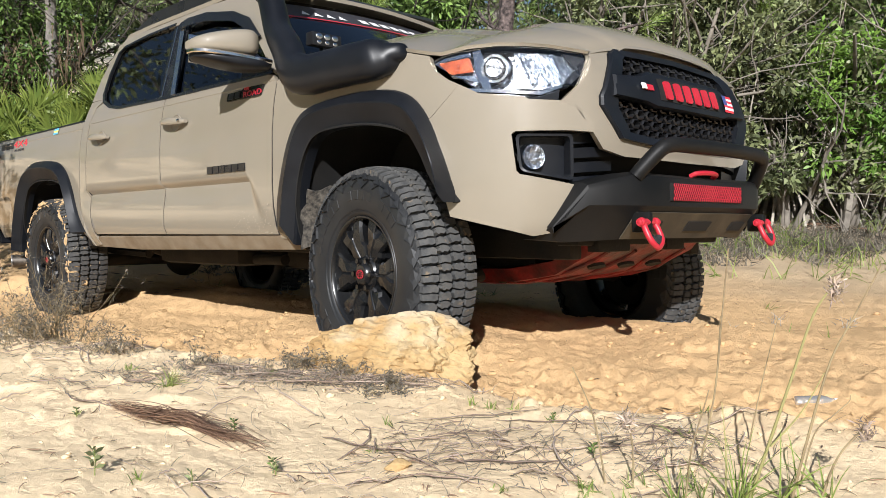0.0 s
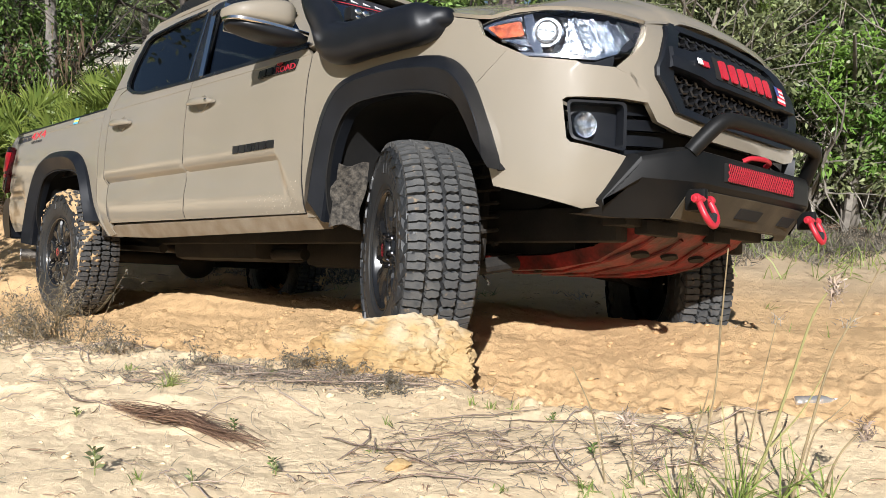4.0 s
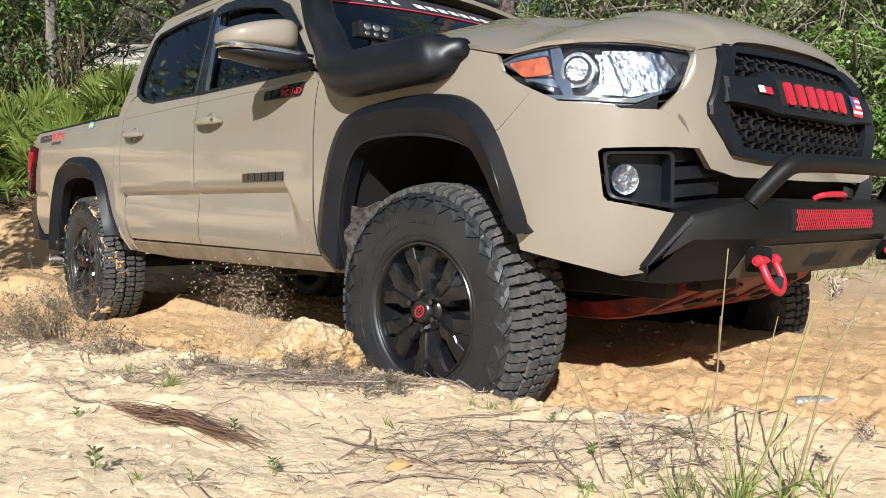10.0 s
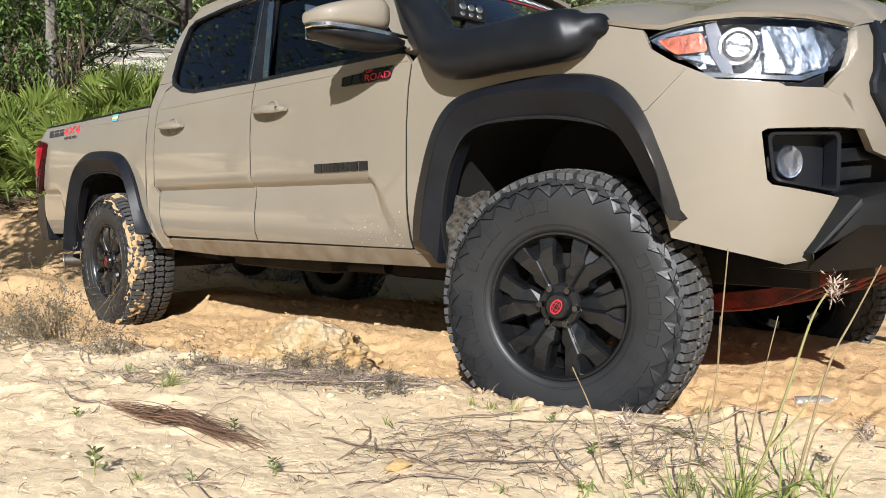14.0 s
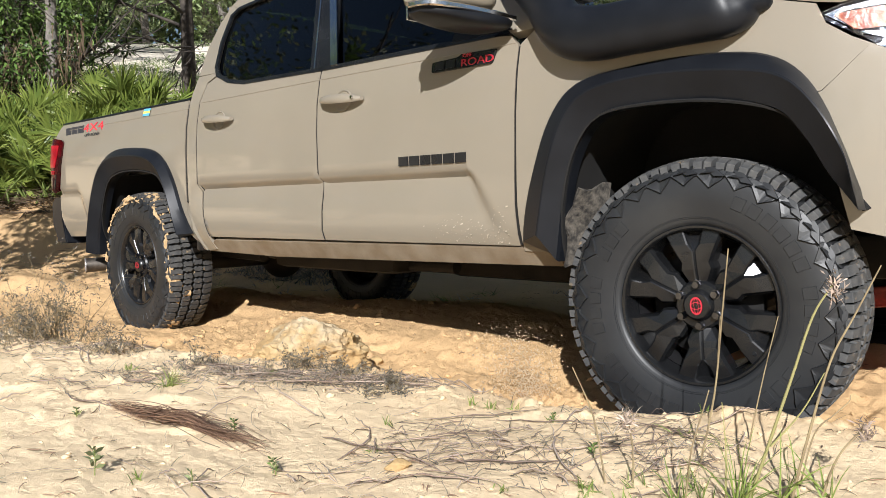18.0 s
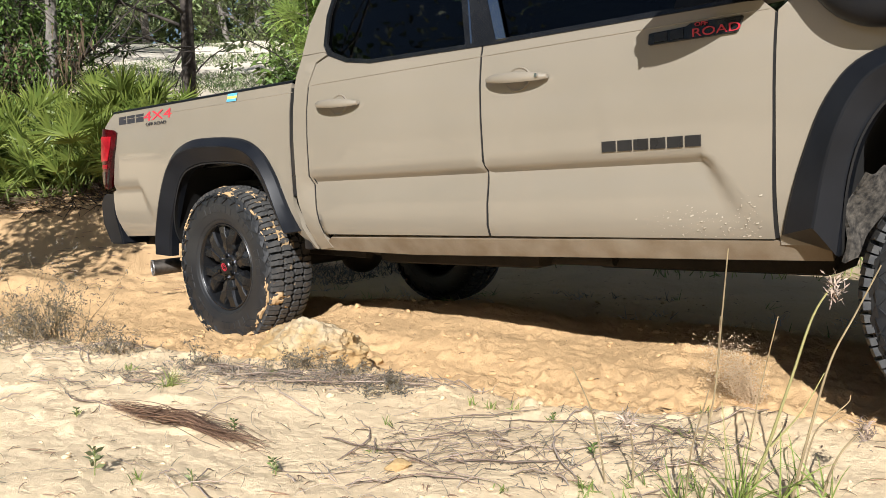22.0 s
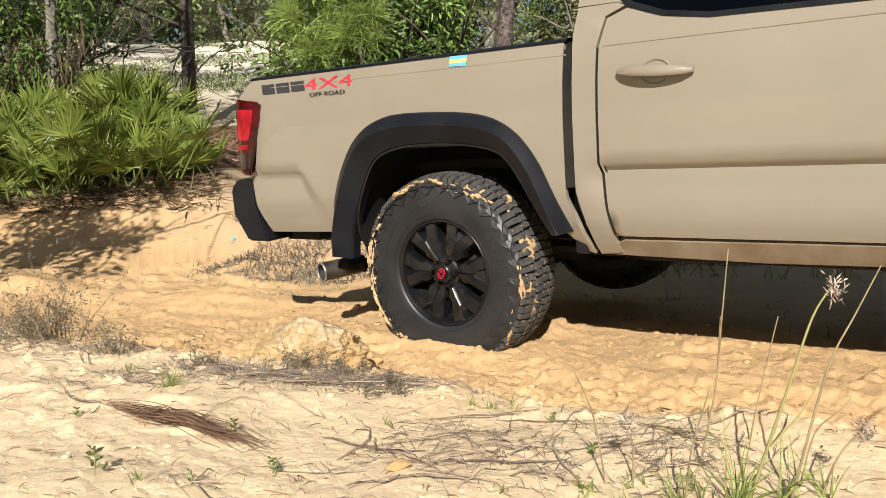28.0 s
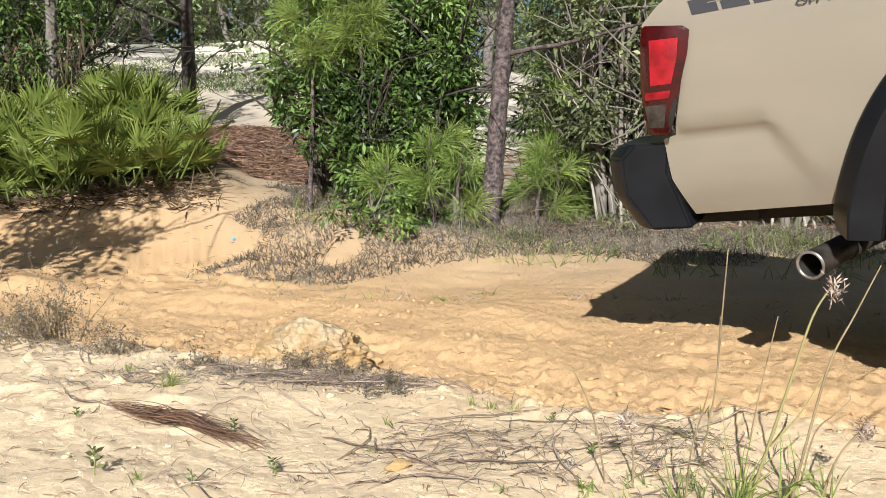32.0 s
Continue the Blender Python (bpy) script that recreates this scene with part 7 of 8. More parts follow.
shrub("understory_bush", -4.45, 3.65, 1.7, 3.0, 209, LAUREL, BARK_DARK, "leafy small tree that shades the sandy path", 50, 0.11, 0.05, 4, 84, 0.22, 0.58)
# pine saplings: low brushes of long needles
for k, (px, d, h, b) in enumerate([(555, 7.95, 2.0, 10), (640, 8.0, 2.15, 12), (690, 7.6, 0.62, 4), (765, 7.55, 0.85, 6), (815, 7.7, 0.8, 4), (955, 7.7, 0.75, 5), (985, 8.2, 0.8, 4), (1260, 8.2, 3.0, 14), (1330, 8.4, 2.9, 12), (1490, 8.2, 3.1, 12), (985, 9.0, 1.7, 9)]):
    pine("pine_sapling", *spot(px, d), h, 0.024, 300 + k, BARK, "pine sapling with long drooping yellow-green needles", b, 0.74 if h > 1.9 else 0.30, (0.02 * (k % 3 - 1), 0), reach=0.34 if h < 1.9 else 0.5, nl=0.25)

# laurel and scrub along the verge
for k, (px, d, w, h, m_, cl, low) in enumerate([(585, 8.5, 0.75, 1.75, LAUREL, 75, 0.45), (650, 8.4, 0.8, 2.05, LAUREL, 95, 0.26), (705, 8.5, 0.85, 1.95, LAUREL, 100, 0.10), (760, 8.9, 0.65, 2.3, LAUREL, 75, 0.06), (645, 9.3, 0.9, 2.5, LAUREL, 70, 0.36), (720, 9.4, 0.9, 2.7, LAUREL, 70, 0.15)]):
    shrub("laurel_shrub", *spot(px, d), w, h, 401 + k, m_, BARK_DARK, "dense glossy bright green laurel shrub", 72, 0.085, 0.030, 7, cl, 0.17, low)
shrub("laurel_shrub", *spot(1010, 9.2), 0.8, 1.5, 412, LAUREL, BARK_DARK, "narrow laurel with hanging dark leaves", 60, 0.10, 0.030, 5, 40, 0.14, 0.12)
shrub("laurel_shrub", *spot(680, 7.5), 0.9, 0.42, 413, LAUREL, STEM, "low leafy laurel sprouts at the verge", 60, 0.06, 0.024, 7, 30, 0.10, 0.1)
for k, (px, d, w, h, m_, lb, cl) in enumerate([
        (1080, 8.3, 1.1, 2.5, OAK, "grey-green scrub oak with many thin bare stems", 70), (1150, 8.1, 1.2, 2.3, OAK, "grey-green scrub oak with many thin bare stems", 70),
        (1240, 8.3, 1.3, 2.4, OAK, "grey-green scrub oak with many thin bare stems", 80), (1330, 8.2, 1.3, 2.3, OAK, "grey-green scrub oak with many thin bare stems", 85),
        (1400, 7.9, 1.1, 1.5, OAK, "grey-green scrub oak with many thin bare stems", 60), (1510, 7.9, 0.9, 1.75, BRIGHT, "bright green leafy scrub in full sun", 80), (1580, 8.0, 1.0, 1.7, BRIGHT, "bright green leafy scrub in full sun", 70),
        (1480, 8.7, 1.4, 2.9, OAK, "grey-green scrub oak with many thin bare stems", 85),
        (1600, 8.8, 1.5, 3.0, LAUREL, "green laurel scrub at the verge", 80), (1100, 9.6, 1.5, 3.2, LAUREL, "green laurel scrub at the verge", 90),
        (1270, 9.9, 1.8, 3.4, OAK, "grey-green scrub oak with many thin bare stems", 90), (1420, 10.0, 1.8, 3.6, LAUREL, "green laurel scrub at the verge", 90),
        (1700, 9.6, 2.4, 3.6, OAK, "grey-green scrub oak with many thin bare stems", 80)]):
    shrub("scrub_bush", *spot(px, d), w, h, 420 + k, m_, STEM if m_ is not LAUREL else BARK_GREY, lb, 90, 0.075 if m_ is not BRIGHT else 0.085, 0.032 if m_ is not BRIGHT else 0.026, 12 if m_ is OAK else 7, cl, 0.16, 0.28 if m_ is not BRIGHT else 0.35, group="scrub along the verge")
# slender pale stems among the scrub
PALE = mat("pale_bark", (0.30, 0.27, 0.22), (0.48, 0.44, 0.37), rough=0.9, scale=12, fine=0.3, bump=0.5, bscale=60)
for k, (px, d, h) in enumerate([(1428, 7.7, 1.25), (1445, 7.75, 1.0), (1365, 7.8, 1.9), (1310, 7.9, 1.5), (1240, 7.9, 1.7), (1530, 7.8, 1.6), (1100, 7.9, 1.5), (1060, 8.0, 1.9)]):
    rs = np.random.RandomState(470 + k)
    root = new("bare_sapling")
    root.location = (*spot(px, d), hz(*spot(px, d)))
    bm = bmesh.new()
    tips = []
    limb_tree(rs, bm, (0, 0, -0.05), (0.15 * rs.normal(), 0.1, 1), h, 0.016, 3, tips, 0.55, 0.3, 6)
    part("stem", bm, PALE, root, angle=70)
    v, f = cloud(rs, [(t.x, t.y, t.z, 0.10) for t in tips], 14, 0.06, 0.022, 0.3, k)
    npmesh("crown", v, f, OAK, root)
    tagged(root, "slender pale-stemmed sapling with few leaves", "sapling", "bare saplings in the scrub")
# wood behind the palmettos, dark with hanging dead fronds
for k, (x, y, w, h) in enumerate([(-6.3, 12.3, 2.0, 3.8), (-7.6, 12.0, 2.2, 3.9), (-6.9, 13.6, 1.6, 3.6), (-8.8, 13.0, 2.6, 4.2), (-5.9, 11.7, 1.3, 2.3), (-6.6, 11.5, 1.4, 2.5)]):
    shrub("understory_bush", x, y, w, h, 440 + k, LAUREL, BARK_DARK, "dark leafy understory bush in the wood's edge", 55, 0.09, 0.034, 7, 110, 0.22, 0.15, group="understory at the wood's edge")
rs = np.random.RandomState(61)
for k, (x, y, z) in enumerate([(-5.62, 11.2, 2.55), (-5.75, 11.3, 2.35), (-4.98, 11.2, 2.6), (-5.05, 11.2, 2.3), (-5.9, 11.3, 2.0)]):
    n = 46
    base = np.array([x, y, z]) + rs.normal(size=(n, 3)) * np.array([0.13, 0.13, 0.15])
    way = rs.normal(size=(n, 3)) * 0.25 + np.array([0, 0, -1])
    v, f = blades(base, way, 0.30 * (0.6 + 0.5 * rs.rand(n)), 0.022, 0.0, k, 2)
    tagged(npmesh("dead_frond_skirt", v, f, DEADLEAF), "brown dead palm fronds hanging in the trees", "dead fronds", kind="stuff")

# taller trees on the slope behind
def wood_tree(x, y, h, seed, leaf):
    rs = np.random.RandomState(seed)
    root = new("woodland_tree")
    root.location = (x, y, hz(x, y))
    bm = bmesh.new()
    tips = []
    limb_tree(rs, bm, (0, 0, -0.2), (0.05 * rs.normal(), 0.05 * rs.normal(), 1), h * 0.92, 0.10 + 0.012 * h, 3, tips, 0.8, 0.18, 8)
    part("trunk", bm, BARK_GREY, root, angle=70)
    cl = []
    for k in range(int(46 + 6 * h)):
        t = tips[int(rs.rand() * len(tips))]
        o = rs.normal(size=3) * np.array([0.13, 0.13, 0.15]) * h
        cl.append((t.x + o[0], t.y + o[1], max(0.6, min(h, t.z + o[2])), 0.07 * h * (0.5 + 0.8 * rs.rand())))
    v, f = cloud(rs, cl, 64 if y > 10 and x > -21 else 26, 0.15 if y > 10 and x > -21 else 0.26, 0.07 if y > 10 and x > -21 else 0.12, 0.25, seed)
    npmesh("crown", v, f, leaf, root)
    return tagged(root, "tall woodland tree with a broken leafy crown", "tree", "trees on the slope behind")


rs = np.random.RandomState(77)
spots = [(-12.5, 20, 7), (-15, 25, 9), (-17, 32, 10), (-19, 27, 10), (-10.5, 16.0, 6), (-14.2, 40, 9), (-17.5, 37, 8), (-11.5, 42, 9), (-9.0, 41, 8), (-20, 42, 9), (-6.5, 43, 9), (-12.8, 45, 8), (-15.5, 44, 8), (-10.2, 45, 8), (-8.0, 44, 8), (-16.5, 41, 7), (-12.0, 39, 5), (-9.8, 38, 5), (-3.2, 31, 7), (-5.2, 36, 9), (-2.6, 19, 6), (-1.2, 15.5, 5.0), (-1.8, 24, 8), (3.0, 21, 7), (5.5, 21, 8), (8.2, 18, 7), (7.0, 14, 6),
         (9.5, 15, 7), (11.5, 21, 9), (4.6, 27, 10), (7.5, 28, 10), (12.5, 27, 10), (3.6, 14.5, 5.5), (5.0, 15.0, 6), (6.2, 11.8, 5.0), (16, 24, 10), (0.2, 33, 10), (2.6, 36, 10), (6, 37, 12), (11, 36, 12), (17, 33, 12), (1.4, 27, 8)]
spots += [(-25, 3, 14), (-28, 9, 15), (-27, -4, 13), (-33, 5, 17), (-26, 15, 14), (-34, 14, 17), (-31, -9, 15), (-22, -16, 11), (-9, -30, 10), (6, -31, 10), (20, -24, 11), (27, -6, 13), (25, 6, 13)]      # woods beside and behind the eye
for k, (x, y, h) in enumerate(spots):
    wood_tree(x, y, h, 500 + k, (WOODS, WOODS, OAK, LAUREL)[k % 4])
# far wood that closes the view all round
rs = np.random.RandomState(88)
n = 2600
a = np.where(rs.rand(n) < 0.62, rs.uniform(-0.75, 0.75, n), rs.uniform(0, math.tau, n))
r = rs.uniform(46, 66, n)
x, y = r * np.sin(a), r * np.cos(a)
h = 15 * rs.rand(n) ** 0.8
cl = np.stack([x, y, height(x, y, False) + h, 1.1 + 0.8 * rs.rand(n)], -1)
v, f = cloud(rs, cl, 42, 0.62, 0.32, 0.2, 9)
tagged(npmesh("far_woods", v, f, WOODS), "distant wood of mixed green trees", "woods", kind="stuff")


# ---- verge grass and litter ----
def scatter(rs, n, box_, keep=None):
    x, y = rs.uniform(box_[0], box_[1], n), rs.uniform(box_[2], box_[3], n)
    if keep is not None:
        k = keep(x, y)
        x, y = x[k], y[k]
    return x, y


rs = np.random.RandomState(31)
x, y = scatter(rs, 120000, (-2.6, 7.0, 5.6, 9.5), lambda x, y: (y > 6.45 - 0.12 * x + 0.3 * vnoise(x * 1.1, y * 1.1, 3)) & (along(x, y)[1] > 4.55) & (vnoise(x * 2.3, y * 2.3, 7) > -0.75) & (x > -1.9 + 0.55 * vnoise(y * 1.6, x * 0.7, 4)))
n = len(x)
base = np.stack([x, y, height(x, y) - 0.005], -1)
v, f = blades(base, rs.normal(size=(n, 3)) * 0.6 + np.array([0, 0, 0.9]), 0.04 + 0.17 * rs.rand(n) ** 2.0, 0.0068, 0.45, 5, 2)
tagged(npmesh("dry_verge_grass", v, f, VERGE), "low tangled dry grey-brown grass on the verge", "dry grass", kind="stuff")
x, y = scatter(rs, 5200, (-1.5, 7.0, 5.5, 9.0), lambda x, y: (along(x, y)[1] > 5.5) & (vnoise(x * 1.7, y * 1.7, 17) > 0.05))
n = len(x)
v, f = blades(np.stack([x, y, height(x, y)], -1), rs.normal(size=(n, 3)) * 0.5 + np.array([0, 0, 1.0]), 0.15 + 0.30 * rs.rand(n), 0.007, 0.5, 6, 3)
tagged(npmesh("green_verge_grass", v, f, GREENGRASS), "taller green and straw grass among the scrub", "grass", kind="stuff")
# fallen needles under the trees
x, y = scatter(rs, 26000, (-7, 7.5, 7.5, 16), lambda x, y: (along(x, y)[1] > 5.4) & (((x > -5.2) & (x < -0.6) & (y > 10.8) & (y < 15.5)) | (x > 1.0)) & (vnoise(x, y, 23) > -0.4))
n = len(x)
v, f = blades(np.stack([x, y, height(x, y) + 0.004 + 0.015 * rs.rand(n)], -1), np.stack([rs.normal(size=n), rs.normal(size=n), 0.1 * rs.normal(size=n)], -1), 0.16 + 0.16 * rs.rand(n), 0.014, 0.05, 8)
tagged(npmesh("fallen_needles", v, f, STRAW), "red-brown carpet of fallen pine needles", "pine straw", kind="stuff")
x, y = scatter(rs, 90000, (-6.0, -0.4, 9.4, 16.5), lambda x, y: (x > -0.33 * y + 0.2 * vnoise(x * 2, y * 2, 5)) & (y < 15.2 + 0.8 * vnoise(x * 0.9, y * 0.9, 8)) & (y > 9.7 + 0.4 * vnoise(x * 1.5, y, 6)))
n = len(x)
v, f = blades(np.stack([x, y, height(x, y) + 0.004 + 0.02 * rs.rand(n)], -1), np.stack([rs.normal(size=n), rs.normal(size=n), 0.1 * rs.normal(size=n)], -1), 0.08 + 0.12 * rs.rand(n), 0.010, 0.05, 9)
tagged(npmesh("straw_carpet", v, f, STRAW), "red-brown carpet of pine straw behind the shrubs", "pine straw", kind="stuff")
# thin grass in bands over the pale sand of the slope
x, y = scatter(rs, 90000, (-17, 4, 16.5, 34), lambda x, y: (fbm(x * 0.16, y * 0.55, 29, 3) > 0.19) & (np.abs(x) < 0.62 * y))
n = len(x)
v, f = blades(np.stack([x, y, height(x, y, False) - 0.01], -1), rs.normal(size=(n, 3)) * 0.5 + np.array([0, 0, 0.8]), 0.10 + 0.22 * rs.rand(n), 0.022, 0.4, 11)
tagged(npmesh("slope_grass", v, f, WOODS), "bands of thin grey-green grass on the pale slope", "grass", kind="stuff")
# old wooden stake
bm = bmesh.new()
box(bm, (0, 0, 0.16), (0.055, 0.05, 0.42), 0.006, Matrix.Rotation(radians(6), 4, "Y"))
stake = part("wooden_stake", bm, STEM)
stake.location = (3.72, 7.55, hz(3.72, 7.55))
tagged(stake, "short weathered grey wooden stake in the verge", "stake")
bm = bmesh.new()
tube(bm, [(0, 0, -0.05), (0.01, 0, 0.12), (0.0, 0.01, 0.27)], [0.06, 0.055, 0.05], 9)
stump = part("stump", bm, BARK_GREY)
stump.location = (0.14, 7.9, hz(0.14, 7.9))
tagged(stump, "short grey broken tree stump beside the pine", "stump")

# dark leaf litter and dead fronds under the palmettos
rs = np.random.RandomState(83)
n = 1700
px_, d_ = rs.uniform(-60, 390, n), 8.35 + 0.8 * rs.rand(n) ** 1.3 + rs.normal(size=n) * 0.08
x_, y_ = (px_ - 784) / 1450 * d_, d_
base = np.stack([x_, y_, height(x_, y_) + 0.015 + 0.10 * rs.rand(n) * (d_ > 8.4)], -1)
v, f = blades(base, np.stack([rs.normal(size=n), rs.normal(size=n), 0.25 * rs.normal(size=n)], -1), 0.13 + 0.2 * rs.rand(n), 0.014, 0.03, 84, 2)
tagged(npmesh("leaf_litter", v, f, DEADLEAF), "brown dead fronds and litter beneath the palmettos", "plant litter", kind="stuff")
n = 420
x_, y_ = rs.uniform(-3.9, -1.4, n), rs.uniform(6.2, 9.3, n)
base = np.stack([x_, y_, height(x_, y_) + 0.006], -1)
v, f = blades(base, np.stack([rs.normal(size=n), 0.5 * rs.normal(size=n), 0.06 * rs.normal(size=n)], -1), 0.06 + 0.16 * rs.rand(n) ** 2, 0.006, 0.0, 85, 1)
tagged(npmesh("straw_bits", v, f, STRAW), "scattered brown straw on the sandy path", "plant litter", kind="stuff")


# ---- foreground on the near bank ----
def strands(rs, x, y, ang, length, rad, lift=0.01, curve=0.5, n=6):
    """Thin bent stalks lying on the sand, three-sided."""
    k = len(x)
    s = np.linspace(-0.5, 0.5, n)
    turn = ang[:, None] + curve * rs.normal(size=(k, 1)) * s[None] * 2 + 0.09 * rs.normal(size=(k, n))
    seg = length[:, None] / (n - 1)
    px = x[:, None] + np.cumsum(np.cos(turn) * seg, 1) - 0.5 * length[:, None] * np.cos(ang)[:, None]
    py = y[:, None] + np.cumsum(np.sin(turn) * seg, 1) - 0.5 * length[:, None] * np.sin(ang)[:, None]
    pz = height(px, py) + rad[:, None] + lift * np.abs(rs.normal(size=(k, 1))) * (1 - (2 * s[None]) ** 2) + 0.35 * lift * np.abs(rs.normal(size=(k, n)))
    c = np.stack([px, py, pz], -1)
    nx, ny = -np.sin(turn), np.cos(turn)
    t = 1 - 0.6 * np.abs(2 * s[None]) ** 2
    ring = []
    for q in range(3):
        a = q * math.tau / 3 + 0.5
        ring.append(c + np.stack([nx * math.cos(a), ny * math.cos(a), np.full_like(nx, math.sin(a))], -1) * (rad[:, None] * t)[..., None])
    v = np.stack(ring, 2).reshape(-1, 3)
    b = (np.arange(k)[:, None] * n + np.arange(n - 1)[None]).reshape(-1) * 3
    f = np.concatenate([np.stack([b + q, b + (q + 1) % 3, b + 3 + (q + 1) % 3, b + 3 + q], -1) for q in range(3)])
    return v, f


def at(px, py, z=0.12):
    """The place on the bank that lies at a spot of the view, for a guess of its height."""
    up = math.atan((441 - py) / 1450) - radians(4.5)
    d = (z - 0.66) / math.tan(up)
    return (px - 784) / 1450 * d * 0.985, d


rs = np.random.RandomState(5)
# litter of dead stalks: two loose mats and a thin scatter
sp = []
for n, cx, cy, sx, sy in ((200, 520, 668, 230, 14), (85, 780, 795, 190, 34), (90, 1130, 800, 200, 42), (40, 250, 695, 220, 34), (28, 560, 850, 300, 25), (60, 120, 610, 110, 25)):
    for k in range(n):
        sp.append(at(cx + sx * rs.normal() * 0.7, min(905, cy + sy * rs.normal() * 0.8)))
sp = np.array(sp)
n = len(sp)
v, f = strands(rs, sp[:, 0], sp[:, 1], -0.25 + rs.normal(size=n) * 1.0, 0.04 + 0.27 * rs.rand(n) ** 1.7, 0.0006 + 0.0019 * rs.rand(n) ** 2.2, 0.008, 0.22, 9)
tagged(npmesh("dead_stalk_litter", v, f, TWIG), "tangled grey-brown dead stalks lying on the sand", "plant litter", kind="stuff")
# short bits of dry stalk strewn over bank and track
rs_b = np.random.RandomState(15)
bits = [at(rs_b.uniform(-60, 1620), rs_b.uniform(655, 905)) for k in range(280)]
xb, yb = scatter(rs_b, 900, (-3.4, 3.4, 2.6, 6.6), lambda x, y: along(x, y)[1] > 1.9)
sp = np.concatenate([np.array(bits), np.stack([xb, yb], -1)])
n = len(sp)
v, f = strands(rs_b, sp[:, 0], sp[:, 1], rs_b.uniform(0, math.tau, n), 0.012 + 0.05 * rs_b.rand(n) ** 2, 0.0006 + 0.0010 * rs_b.rand(n) ** 2, 0.004, 0.6, 4)
tagged(npmesh("stalk_bits", v, f, STRAW), "short dry bits of stalk strewn on the sand", "plant litter", kind="stuff")
# fine hair-like dry grass in the mats
sp = np.array([at(470 + 175 * rs.normal(), 668 + 13 * rs.normal()) for k in range(1500)] + [at(60 + 70 * rs.normal(), 590 + 18 * rs.normal()) for k in range(700)] + [at(1000 + 240 * rs.normal(), 790 + 40 * rs.normal()) for k in range(500)])
n = len(sp)
v, f = blades(np.stack([sp[:, 0], sp[:, 1], height(sp[:, 0], sp[:, 1])], -1), rs.normal(size=(n, 3)) * np.array([1.2, 0.8, 0.35]) + np.array([0, 0, 0.5]), 0.02 + 0.05 * rs.rand(n), 0.0022, 0.35, 41, 2)
tagged(npmesh("dry_weed_mat", v, f, VERGE), "low mat of fine grey dry weeds on the bank", "dry weeds", kind="stuff")
# bundle of fallen needles
b0, b1 = at(152, 724), at(408, 786)
k = 110
t = 0.5 + 0.10 * rs.normal(size=k)
off = rs.normal(size=k) * 0.005
ang = np.full(k, math.atan2(b1[1] - b0[1], b1[0] - b0[0])) + rs.normal(size=k) * 0.035
full = math.hypot(b1[0] - b0[0], b1[1] - b0[1])
v, f = strands(rs, b0[0] + (b1[0] - b0[0]) * t + off * 0.3, b0[1] + (b1[1] - b0[1]) * t + off, ang, full * (0.55 + 0.35 * rs.rand(k)), np.full(k, 0.0009), 0.014, 0.08, 8)
v[:, 2] += 0.003
tagged(npmesh("pine_straw_bundle", v, f, STRAW), "bundle of red-brown fallen pine straw on the sand", "pine straw", kind="stuff")


def tuft(name, px, py, count, ln, material, label, seed, wid=0.0032, spread=0.5, z=0.12, cat="grass tuft", segs=4, droop=0.35):
    rs = np.random.RandomState(seed)
    x, y = at(px, py, z)
    base = np.stack([x + rs.normal(size=count) * 0.008, y + rs.normal(size=count) * 0.008, np.full(count, hz(x, y) - 0.004)], -1)
    v, f = blades(base, rs.normal(size=(count, 3)) * spread + np.array([0, 0, 1.0]), ln * (0.45 + 0.7 * rs.rand(count)), wid, droop, seed, segs)
    return tagged(npmesh(name, v, f, material), label, cat, "grass tufts on the bank")


for k, (px, py, c, ln) in enumerate([(285, 692, 46, 0.085), (215, 655, 14, 0.045), (470, 668, 16, 0.04), (870, 712, 20, 0.05), (690, 745, 10, 0.055), (915, 712, 10, 0.045), (1262, 742, 16, 0.045), (120, 738, 8, 0.03), (985, 742, 9, 0.03), (650, 790, 14, 0.03), (215, 870, 10, 0.04), (840, 712, 10, 0.05), (1045, 860, 16, 0.05), (890, 868, 10, 0.05)]):
    tuft("grass_tuft", px, py, c, ln, GREENGRASS, "small tuft of green grass in the sand", 700 + k)
for k in range(16):
    rs_t = np.random.RandomState(780 + k)
    tuft("dry_tuft" if k % 2 else "grass_tuft", 1000 + 300 * rs_t.rand(), 750 + 120 * rs_t.rand(), 9, 0.045 + 0.03 * rs_t.rand(), DRYGRASS if k % 2 else GREENGRASS, "sparse dry straw tuft on the bank" if k % 2 else "small tuft of green grass in the sand", 790 + k, 0.0024, 0.6)
# tall clump at the edge of the view, with seed heads
for k, (px, py, c, ln) in enumerate([(1215, 900, 16, 0.15), (1330, 905, 22, 0.19), (1420, 900, 12, 0.18), (1265, 890, 12, 0.12), (1500, 905, 8, 0.16), (1120, 895, 10, 0.07), (1030, 890, 14, 0.06)]):
    tuft("tall_grass", px, py, c, ln, GREENGRASS, "tall tufted grass with yellow-green blades", 740 + k, 0.0034, 0.34, cat="grass")


